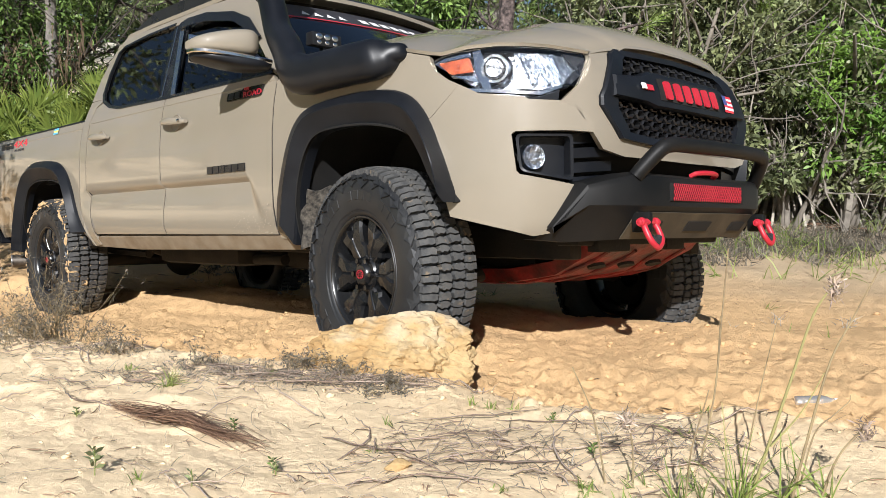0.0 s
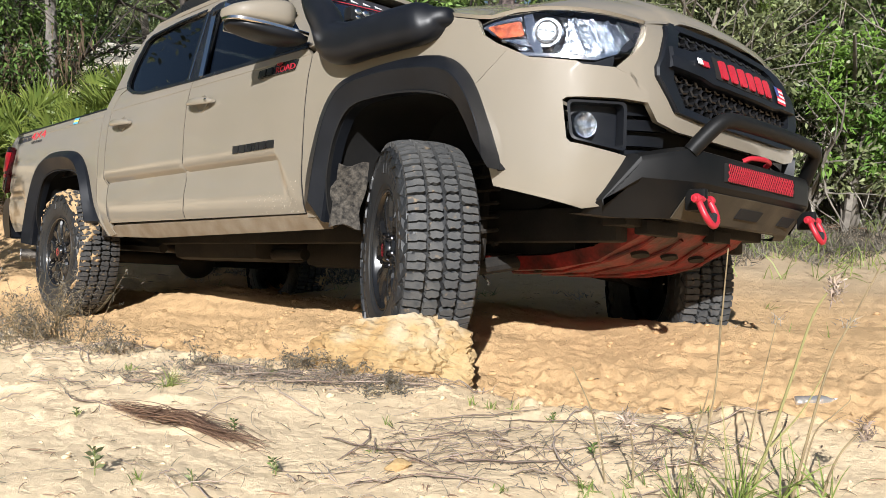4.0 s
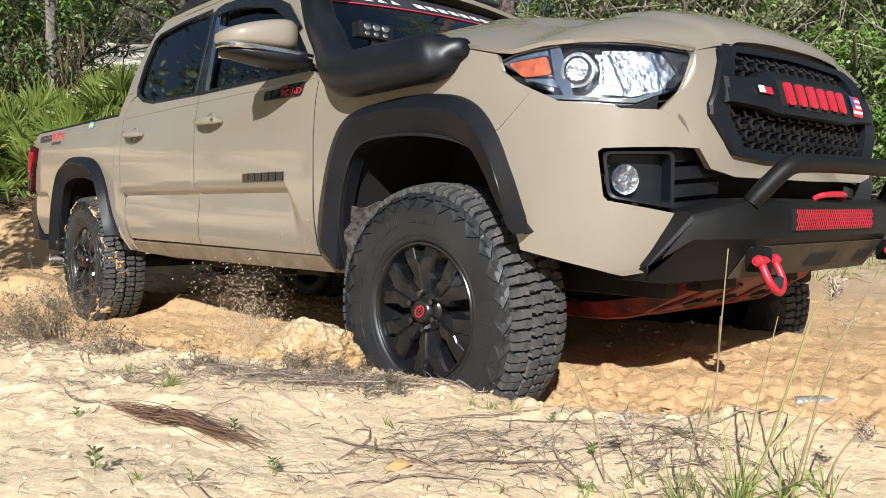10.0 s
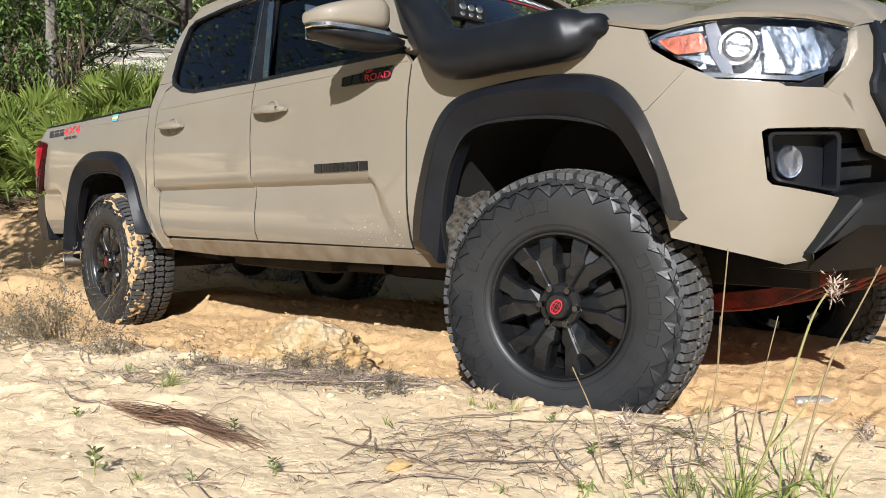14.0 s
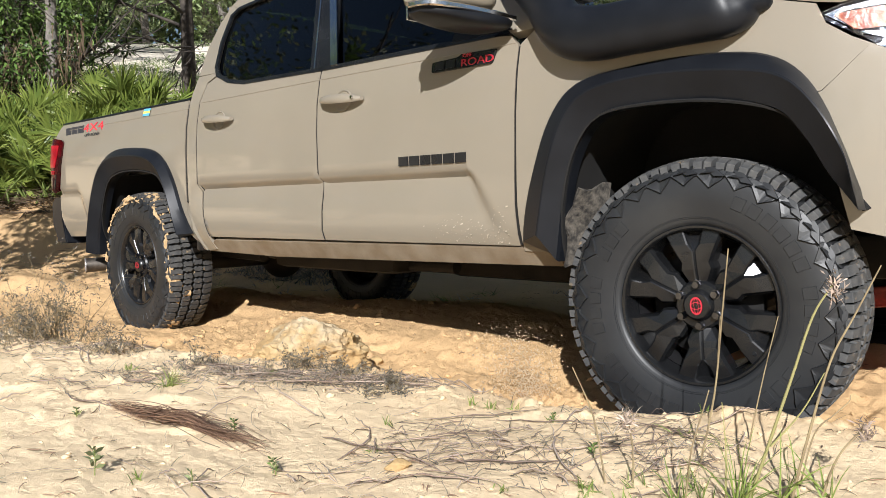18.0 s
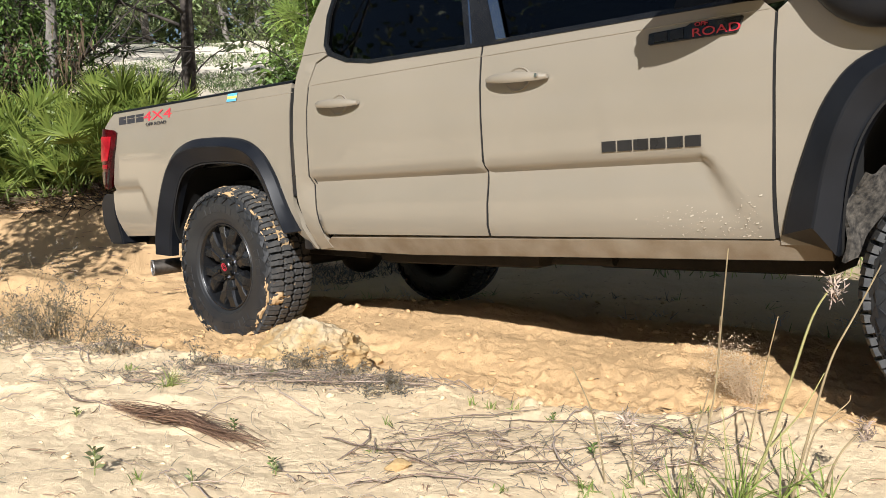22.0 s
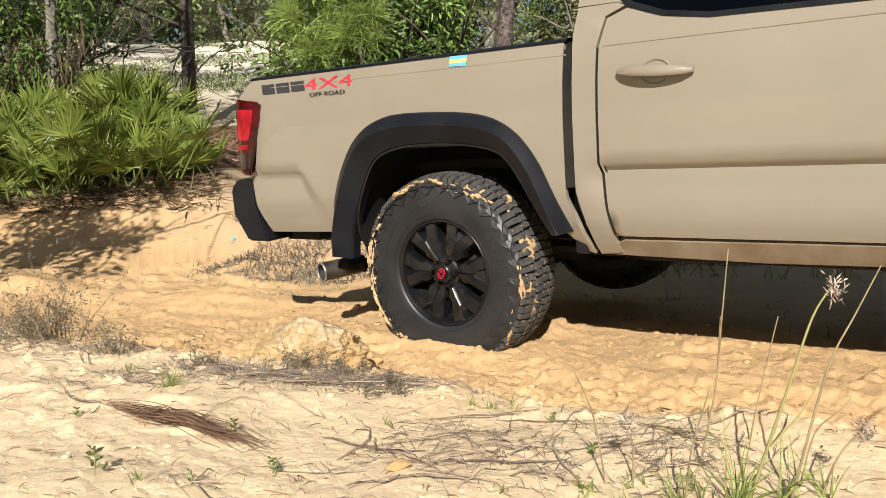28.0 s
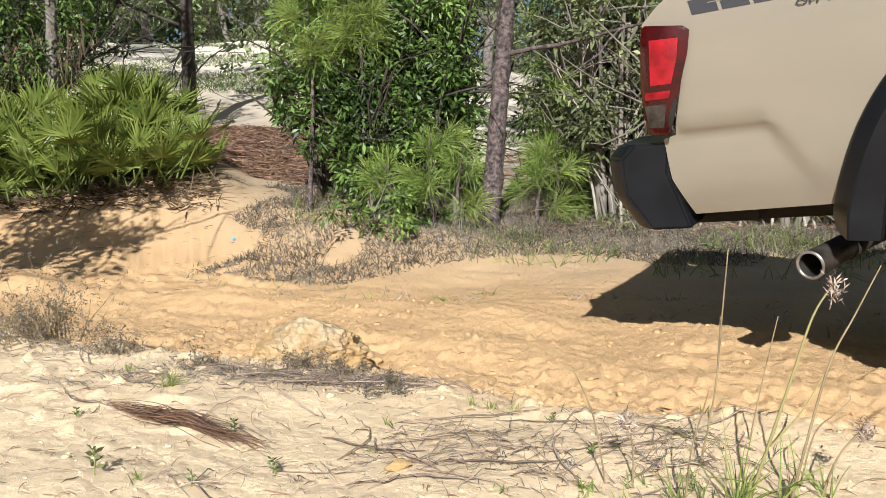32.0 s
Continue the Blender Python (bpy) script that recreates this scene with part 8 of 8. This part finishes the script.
def stalk(pts, r0, r1, material, name, label, head=0, seed=0):
    """A single tall stem through spots of the view, all at one distance; head: length of its seed head."""
    rs = np.random.RandomState(seed)
    d = at(*pts[0])[1]
    path = []
    for px, py in pts:
        up = math.atan((441 - py) / 1450) - radians(4.5)
        path.append(Vector(((px - 784) / 1450 * d * 0.985, d, 0.66 + math.tan(up) * d)))
    g = hz(path[0].x, path[0].y)
    path[0].z = g - 0.01
    root = new(name)
    bm = bmesh.new()
    pp = smooth_path(path, 5)
    tube(bm, pp, [r0 + (r1 - r0) * i / (len(pp) - 1) for i in range(len(pp))], 6)
    part("stem", bm, material, root)
    if head:
        n = 110
        t = pp[-1]
        b = np.array(t)[None] + rs.normal(size=(n, 3)) * 0.006 - np.array([0, 0, 1]) * rs.rand(n, 1) * head
        v, f = blades(b, rs.normal(size=(n, 3)) * 0.8 + np.array([0, 0, 0.9]), 0.010 + 0.012 * rs.rand(n), 0.003, 0.1, seed)
        npmesh("seed_head", v, f, TWIG, root, "brown dry seed head")
    root.location = (0, 0, 0)
    return tagged(root, label, "weed", "tall weeds on the bank")


DRYSTEM = mat("dry_stem", (0.17, 0.125, 0.07), (0.30, 0.235, 0.125), rough=0.8, scale=30, fine=0.2)
STEMGREEN = leafmat("stem_green", (0.25, 0.25, 0.085), (0.38, 0.34, 0.15), 0.5, 0.2)
for k, (pts, m_, r0, r1, hd) in enumerate([
        ([(1345, 900), (1378, 800), (1420, 670), (1455, 560), (1492, 500)], STEMGREEN, 0.0031, 0.0015, 0.03),
        ([(1425, 905), (1455, 770), (1490, 640), (1530, 560), (1575, 470)], DRYSTEM, 0.0026, 0.0012, 0),
        ([(1255, 830), (1280, 700), (1290, 560), (1298, 440)], DRYSTEM, 0.0022, 0.0012, 0),
        ([(1270, 760), (1282, 680), (1287, 560)], DRYSTEM, 0.0016, 0.0009, 0),
        ([(1345, 800), (1370, 660), (1392, 560)], DRYSTEM, 0.0016, 0.0009, 0),
        ([(1085, 850), (1060, 740), (1020, 650)], DRYSTEM, 0.0018, 0.0010, 0),
        ([(1135, 850), (1132, 790), (1122, 742)], DRYSTEM, 0.0018, 0.0012, 0.014),
        ([(1378, 810), (1440, 730), (1480, 660)], STEMGREEN, 0.0022, 0.0010, 0),
        ([(1480, 900), (1510, 810), (1560, 752)], DRYSTEM, 0.0024, 0.0014, 0.03),
        ([(1306, 900), (1304, 800), (1294, 712)], STEMGREEN, 0.0016, 0.0006, 0),
        ([(1440, 880), (1465, 770), (1500, 735), (1526, 712), (1529, 700)], DRYSTEM, 0.0016, 0.0008, 0),
        ([(1230, 900), (1240, 800), (1262, 720), (1270, 690)], DRYSTEM, 0.0018, 0.0009, 0)]):
    stalk(pts, r0, r1, m_, "tall_weed", "thin upright dry grass stem" if m_ is DRYSTEM else "tall yellow-green grass stem", hd, 760 + k)
# low sprigs with rounded leaves
for k, (px, py, sz) in enumerate([(142, 862, 0.05), (400, 768, 0.03), (320, 872, 0.03), (470, 835, 0.03), (112, 745, 0.025), (985, 748, 0.025), (475, 838, 0.025), (1060, 812, 0.03)]):
    rs = np.random.RandomState(800 + k)
    x, y = at(px, py)
    root = new("seedling")
    root.location = (x, y, hz(x, y))
    bm = bmesh.new()
    tube(bm, [(0, 0, -0.005), (0.002, 0, sz * 0.5), (0, 0.002, sz)], [0.0012, 0.001, 0.0007], 5)
    part("stem", bm, GREENGRASS, root)
    n = 11
    a = np.arange(n) * 2.4
    t = 0.25 + 0.75 * np.arange(n) / n
    v, f = blades(np.stack([0 * a, 0 * a, sz * t], -1), np.stack([np.cos(a), np.sin(a), 0.4 + 0.5 * t], -1), sz * 0.48, sz * 0.2, 0.15, k)
    npmesh("leaves", v, f, LAUREL if k % 2 else OAK, root)
    tagged(root, "small grey-green broad-leaved seedling in the sand", "seedling", "seedlings on the bank")
# dried weed plants on the near edge of the track
for k, (px, py, h, w) in enumerate([(100, 580, 0.30, 0.10), (70, 590, 0.24, 0.10), (45, 590, 0.17, 0.18), (75, 600, 0.13, 0.18), (20, 570, 0.16, 0.14), (200, 625, 0.08, 0.14), (150, 610, 0.12, 0.16), (10, 600, 0.20, 0.16), (600, 655, 0.07, 0.10), (520, 650, 0.07, 0.08), (690, 690, 0.06, 0.10), (340, 650, 0.07, 0.12)]):
    rs = np.random.RandomState(820 + k)
    x, y = at(px, py)
    root = new("dried_weed")
    root.location = (x, y, hz(x, y))
    bm = bmesh.new()
    tips = []
    for q in range(13):
        limb_tree(rs, bm, (rs.normal() * w * 0.25, rs.normal() * w * 0.25, -0.01), (rs.normal() * w / h * 0.7, rs.normal() * w / h * 0.7, 1), h * (0.5 + 0.5 * rs.rand()), 0.0019, 3, tips, 0.6, 0.5, 4)
    part("branchwork", bm, DRYSTEM, root, angle=80)
    b = np.repeat(np.array([tuple(t) for t in tips]), 5, 0)
    v, f = blades(b + rs.normal(size=b.shape) * 0.005, rs.normal(size=b.shape) + np.array([0, 0, 0.3]), 0.010 + 0.008 * rs.rand(len(b)), 0.0035, 0.2, k)
    npmesh("dry_leaves", v, f, VERGE, root)
    tagged(root, "dry brown weed with thin branching twigs", "dry weed", "dried weeds beside the track")
# clods and pebbles of sand
rs = np.random.RandomState(9)
vs, fs, o = [], [], 0
bm = bmesh.new()
bmesh.ops.create_icosphere(bm, subdivisions=1, radius=1)
iv = np.array([tuple(v.co) for v in bm.verts])
itf = np.array([[v.index for v in f.verts] for f in bm.faces])
bm.free()
x1, y1 = scatter(rs, 3200, (-3.2, 2.6, 1.9, 5.2), lambda x, y: (along(x, y)[1] > 1.5) & (along(x, y)[1] < 4.8) & (vnoise(x * 2.2, y * 2.2, 77) > -0.05))
x2, y2 = scatter(rs, 260, (-1.4, 1.2, 1.3, 2.4))
x, y = np.concatenate([x1, x2]), np.concatenate([y1, y2])
z = height(x, y)
for i in range(len(x)):
    r = 0.0015 + (0.011 if i < len(x1) else 0.005) * rs.rand() ** 7 + 0.003 * rs.rand()
    p = iv * (1 + 0.35 * rs.normal(size=(len(iv), 1))) * r * np.array([1.2, 1.0, 0.75])
    vs.append(p + np.array([x[i], y[i], z[i] + r * 0.25]))
    fs.append(itf + o)
    o += len(iv)
tagged(npmesh("sand_clods", np.concatenate(vs), np.concatenate(fs), SAND, smooth=True), "loose clods of ochre sand along the rut", "sand clods", kind="stuff")
for k, (px, py, sz) in enumerate([(700, 832, 0.032), (1500, 688, 0.05), (1440, 684, 0.03), (475, 612, 0.06), (660, 605, 0.05), (640, 590, 0.035)]):
    st = rough_stone("stone", (sz * 1.4, sz, sz * 0.8), 10 + k, ROCKM, 3, 0.3)
    x, y = at(px, py, 0.12 if py > 650 else 0.05)
    st.location = (x, y, hz(x, y) + sz * 0.15)
    tagged(st, "small pale stone lying on the sand", "stone", "stones on the sand")

# sand thrown up behind the spinning wheels: loose grains in rigid bursts
DUST = mat("flying_sand", (0.60, 0.45, 0.29), (0.68, 0.53, 0.36), rough=0.95, scale=9)
tv = np.array([(1, 1, 1), (1, -1, -1), (-1, 1, -1), (-1, -1, 1)], float)
tf = np.array([(0, 1, 2), (0, 3, 1), (0, 2, 3), (1, 3, 2)])
BURSTS = []
for k, (x, y, t0, size, back) in enumerate([(-0.52, 2.92, 8.8, 1.0, -0.10), (-0.50, 2.86, 9.5, 1.5, -0.10), (-0.42, 2.88, 10.4, 0.9, -0.10), (-2.45, 5.30, 9.3, 0.8, -0.1), (-0.22, 2.80, 13.0, 0.8, -0.08), (0.02, 2.72, 14.0, 0.8, -0.08),
                                            (0.34, 2.60, 16.5, 1.35, -0.08), (0.44, 2.58, 17.05, 1.2, -0.08), (0.56, 2.54, 18.2, 0.8, -0.06), (0.87, 2.50, 20.2, 0.8, -0.05), (1.02, 2.44, 21.2, 0.8, -0.06), (1.55, 2.55, 30.4, 0.8, -0.10)]):
    rs = np.random.RandomState(900 + k)
    n = 6500
    h = rs.rand(n) ** 1.6
    c = np.stack([-0.12 * h + rs.normal(size=n) * (0.020 + 0.034 * h), rs.normal(size=n) * (0.020 + 0.03 * h), 0.28 * h * (0.5 + 0.6 * rs.rand(n))], -1) * size
    r = (0.0010 + 0.0018 * rs.rand(n) ** 4)[:, None, None]
    v = (c[:, None] + tv[None] * r).reshape(-1, 3)
    f = (np.arange(n)[:, None, None] * 4 + tf[None]).reshape(-1, 3)
    ob = npmesh("thrown_sand", v, f, DUST)
    tagged(ob, "grains of ochre sand thrown up by the tyre", "thrown sand", "bursts of thrown sand", "stuff")
    z = hz(x, y)
    BURSTS.append((ob, [(0, x, y, z - 0.45), (t0 - 0.2, x, y, z - 0.45), (t0 + 0.15, x, y, z - 0.06), (t0 + 0.5, x + back * 0.6, y - back * 0.3, z), (t0 + 0.9, x + back, y - back * 0.5, z - 0.10), (t0 + 1.4, x + back, y - back * 0.5, z - 0.45), (32.5, x + back, y - back * 0.5, z - 0.45)]))

scrap = rough_stone("litter_scrap", (0.036, 0.02, 0.03), 21, BLUE_DECAL, 3, 0.4)
sx, sy = -1.95, 7.60
scrap.location = (sx, sy, hz(sx, sy) + 0.015)
tagged(scrap, "small crumpled blue scrap in the dry verge grass", "litter")

# drinks bottle half sunk in the sand, pressed under when the wheel rolls over it
bx_, by_ = at(1466, 687, 0.10)
for k in range(6):
    bx_, by_ = at(1466, 687, hz(bx_, by_) + 0.01)
bottle = new("plastic_bottle")
FILM = mat("cloudy_plastic", (0.40, 0.39, 0.36), (0.52, 0.50, 0.46), rough=0.2, scale=40, trans=0.6, bump=0.5, bscale=70, fine=0.1)
bottle_prof = [(-0.100, 0.001), (-0.099, 0.024), (-0.094, 0.030), (-0.06, 0.031), (-0.055, 0.029), (-0.045, 0.031), (-0.01, 0.031), (-0.005, 0.029), (0.005, 0.031), (0.030, 0.031), (0.055, 0.024), (0.075, 0.014), (0.080, 0.0135), (0.084, 0.016), (0.086, 0.0135)]
v, f = revolve(bottle_prof, 28)
npmesh("bottle_body", v[:, [1, 0, 2]] * 0.62, f, FILM, bottle, "crumpled clear plastic body", smooth=True)
v, f = revolve([(0.084, 0.0145), (0.102, 0.0145), (0.103, 0.001)], 24)
npmesh("cap", v[:, [1, 0, 2]] * 0.62, f, WHITE_DECAL, bottle, "white screw cap", smooth=True)
tagged(bottle, "clear plastic drinks bottle half sunk in the sand", "bottle")
BOTTLE = [(t, bx_, by_, hz(bx_, by_) + dz, 0, -4, -8) for t, dz in ((0, -0.004), (19.5, -0.004), (20.5, -0.05), (32, -0.05))]

# small sprigs of grass coming up between the ruts and the verge
rs = np.random.RandomState(517)
for q, (m_, lab, k_) in enumerate([(GREENGRASS, "sparse green sprigs in the sandy track", 26), (DRYGRASS, "sparse dry sprigs in the sandy track", 44)]):
    n = k_ * 9
    cx, cy = rs.uniform(-2.2, 2.2, k_), rs.rand(k_)
    sx_, sy_ = cx, (3.75 + 0.95 * cy - 0.572 * cx) / 0.82
    bx, by = np.repeat(sx_, 9) + rs.normal(size=n) * 0.02, np.repeat(sy_, 9) + rs.normal(size=n) * 0.02
    base = np.stack([bx, by, height(bx, by) - 0.003], -1)
    v, f = blades(base, np.stack([rs.normal(size=n), rs.normal(size=n), 0.7 + 0.5 * rs.rand(n)], -1), 0.04 + 0.06 * rs.rand(n), 0.005, 0.15, 518 + q, 2)
    tagged(npmesh("track_sprigs", v, f, m_), lab, "grass", kind="stuff")


# ---- what moves ----
# seconds, place of the truck, its turn in degrees
DRIVE = [
    (0, 0.351, 3.566, -0.114, -2.02, -2.42, -45.49),
    (0.5, 0.394, 3.557, -0.115, -2.45, -2.48, -45.06),
    (1, 0.414, 3.530, -0.110, -2.94, -2.77, -45.09),
    (1.5, 0.431, 3.511, -0.108, -3.40, -2.85, -45.04),
    (2, 0.429, 3.482, -0.097, -4.08, -3.02, -45.26),
    (2.5, 0.434, 3.455, -0.087, -4.89, -3.01, -45.54),
    (3, 0.436, 3.425, -0.082, -5.89, -3.10, -45.70),
    (3.5, 0.443, 3.406, -0.079, -6.28, -3.11, -45.73),
    (5.5, 0.527, 3.308, -0.069, -6.28, -3.11, -45.61),
    (6, 0.540, 3.283, -0.068, -6.26, -3.14, -45.63),
    (6.5, 0.547, 3.246, -0.068, -6.05, -3.06, -45.99),
    (7, 0.554, 3.213, -0.077, -5.43, -2.93, -46.37),
    (7.5, 0.537, 3.188, -0.147, -0.77, -1.76, -47.79),
    (8, 0.524, 3.168, -0.152, -0.95, -1.74, -48.25),
    (8.5, 0.527, 3.154, -0.161, -1.08, -1.50, -48.70),
    (9, 0.541, 3.124, -0.161, -1.12, -1.38, -49.08),
    (9.5, 0.562, 3.107, -0.162, -1.08, -1.18, -49.29),
    (10, 0.594, 3.085, -0.162, -1.03, -0.98, -49.40),
    (10.5, 0.627, 3.066, -0.158, -1.24, -1.17, -49.21),
    (11, 0.662, 3.046, -0.148, -1.25, -1.04, -49.06),
    (11.5, 0.699, 3.030, -0.138, -1.38, -1.27, -48.83),
    (12, 0.737, 3.023, -0.140, -1.19, -1.17, -48.48),
    (12.5, 0.782, 3.006, -0.136, -1.24, -1.20, -48.10),
    (13, 0.832, 2.997, -0.126, -1.30, -1.34, -47.45),
    (13.5, 0.886, 2.983, -0.122, -0.74, -1.16, -46.99),
    (14, 0.931, 2.973, -0.120, -0.82, -1.26, -46.46),
    (14.5, 0.981, 2.958, -0.115, -0.67, -1.23, -45.98),
    (16.5, 1.161, 2.880, -0.091, -0.37, -1.56, -44.84),
    (17, 1.200, 2.860, -0.094, -0.29, -1.54, -44.66),
    (17.5, 1.233, 2.829, -0.090, -0.12, -1.59, -44.68),
    (18, 1.281, 2.813, -0.083, -0.25, -1.65, -44.25),
    (18.5, 1.334, 2.786, -0.074, 0.01, -1.76, -43.99),
    (19, 1.391, 2.778, -0.067, 0.36, -1.85, -43.58),
    (19.5, 1.437, 2.767, -0.062, 0.69, -1.82, -43.44),
    (20, 1.501, 2.739, -0.046, 1.50, -1.87, -43.16),
    (20.5, 1.586, 2.729, -0.031, 2.05, -1.94, -42.52),
    (21, 1.681, 2.685, -0.026, 1.88, -1.98, -42.06),
    (21.5, 1.801, 2.632, -0.003, 2.07, -2.05, -41.50),
    (22, 1.970, 2.599, -0.002, 2.23, -1.83, -40.64),
    (22.5, 2.147, 2.591, 0.004, 2.83, -1.61, -38.82),
    (23, 2.273, 2.593, 0.014, 3.62, -1.56, -37.69),
    (23.5, 2.357, 2.556, 0.024, 4.38, -1.59, -37.53),
    (24, 2.427, 2.509, 0.023, 4.72, -1.45, -37.59),
    (24.5, 2.498, 2.460, 0.020, 4.65, -1.36, -37.64),
    (25, 2.578, 2.423, 0.030, 5.55, -1.13, -37.67),
    (25.5, 2.667, 2.379, 0.031, 5.57, -0.94, -37.44),
    (27.5, 3.038, 2.140, 0.029, 5.97, -0.41, -36.44),
    (28, 3.160, 2.118, 0.049, 6.25, -0.64, -35.59),
    (28.5, 3.323, 2.060, 0.059, 6.40, -0.44, -34.83),
    (29, 3.505, 1.983, 0.083, 6.94, -0.48, -34.36),
    (29.5, 3.691, 1.891, 0.103, 7.51, -0.47, -34.47),
    (30, 3.884, 1.812, 0.113, 7.51, -0.42, -33.88),
    (30.5, 4.106, 1.758, 0.157, 9.30, -0.71, -32.78),
    (31, 4.406, 1.700, 0.285, 10.58, -2.21, -31.22),
    (32, 4.865, 1.130, 0.494, 10.09, -4.16, -33.50),
]
# seconds, steering of the front wheels in degrees, to the left positive
STEER = [(0, -6), (0.5, -16), (1.0, -25), (1.5, -31), (2.0, -34.5), (2.5, -33), (3.0, -30.5), (3.5, -28), (5.5, -29), (6.0, -35), (6.5, -36), (7.0, -35), (7.5, -28.5), (8.0, -19.5), (8.5, -10),
         (9.0, -2.8), (10.0, 4.4), (11.0, 8.7), (12.0, 11.6), (13.0, 11.2), (14.0, 14.3), (14.5, 12), (15.5, 4), (16.5, -1.5), (17.0, -4), (17.5, -1.5), (18.0, 7), (18.5, 14), (19.0, 17), (19.5, 13), (21.0, 12), (23.0, 8), (32.0, 0)]
# seconds, turn of the front and of the rear wheels in degrees: they slip in the loose sand
SPIN = [(0, 0, 0), (3.5, 60, 45), (7.0, 150, 105), (9.0, 230, 160), (10.5, 370, 270), (13.0, 590, 420), (14.5, 700, 500), (16.5, 850, 620), (18.0, 985, 720), (20.0, 1100, 810), (22.5, 1290, 960), (25.5, 1480, 1150),
        (27.5, 1620, 1320), (28.5, 1700, 1425), (30.5, 1880, 1610), (32.0, 2050, 1765)]


def motions():
    rows = [(t, pose(x, y, z, a, b, c)) for t, x, y, z, a, b, c in DRIVE]
    walk(truck, rows)
    for k, (w, (hx, hy, hz_, turn)) in enumerate(zip(wheels, HUBS)):
        out, front = [], hx > -1
        sg = 1 if turn == 0 else -1
        for q in range(0, 65):
            t = q * 0.5
            steer = float(np.interp(t, [s[0] for s in STEER], [s[1] for s in STEER])) if front else 0.0
            spin = float(np.interp(t, [s[0] for s in SPIN], [s[1] if front else s[2] for s in SPIN]))
            pivot = Matrix.Translation((hx, hy + sg * 0.10, hz_)) @ Matrix.Rotation(radians(steer), 4, "Z") @ Matrix.Translation((0, -sg * 0.10, 0))
            out.append((t, pivot @ Matrix.Rotation(radians(turn), 4, "Z") @ Matrix.Rotation(sg * radians(spin + 7.0 * k), 4, "Y")))
        walk(w, out)
    for ob, rows in BURSTS:
        walk(ob, [(t, pose(x, y, z)) for t, x, y, z in rows])
    walk(bottle, [(t, pose(*q)) for t, *q in BOTTLE])
    walk(rock, [(t, pose(*p)) for t, *p in ROCK])


motions()
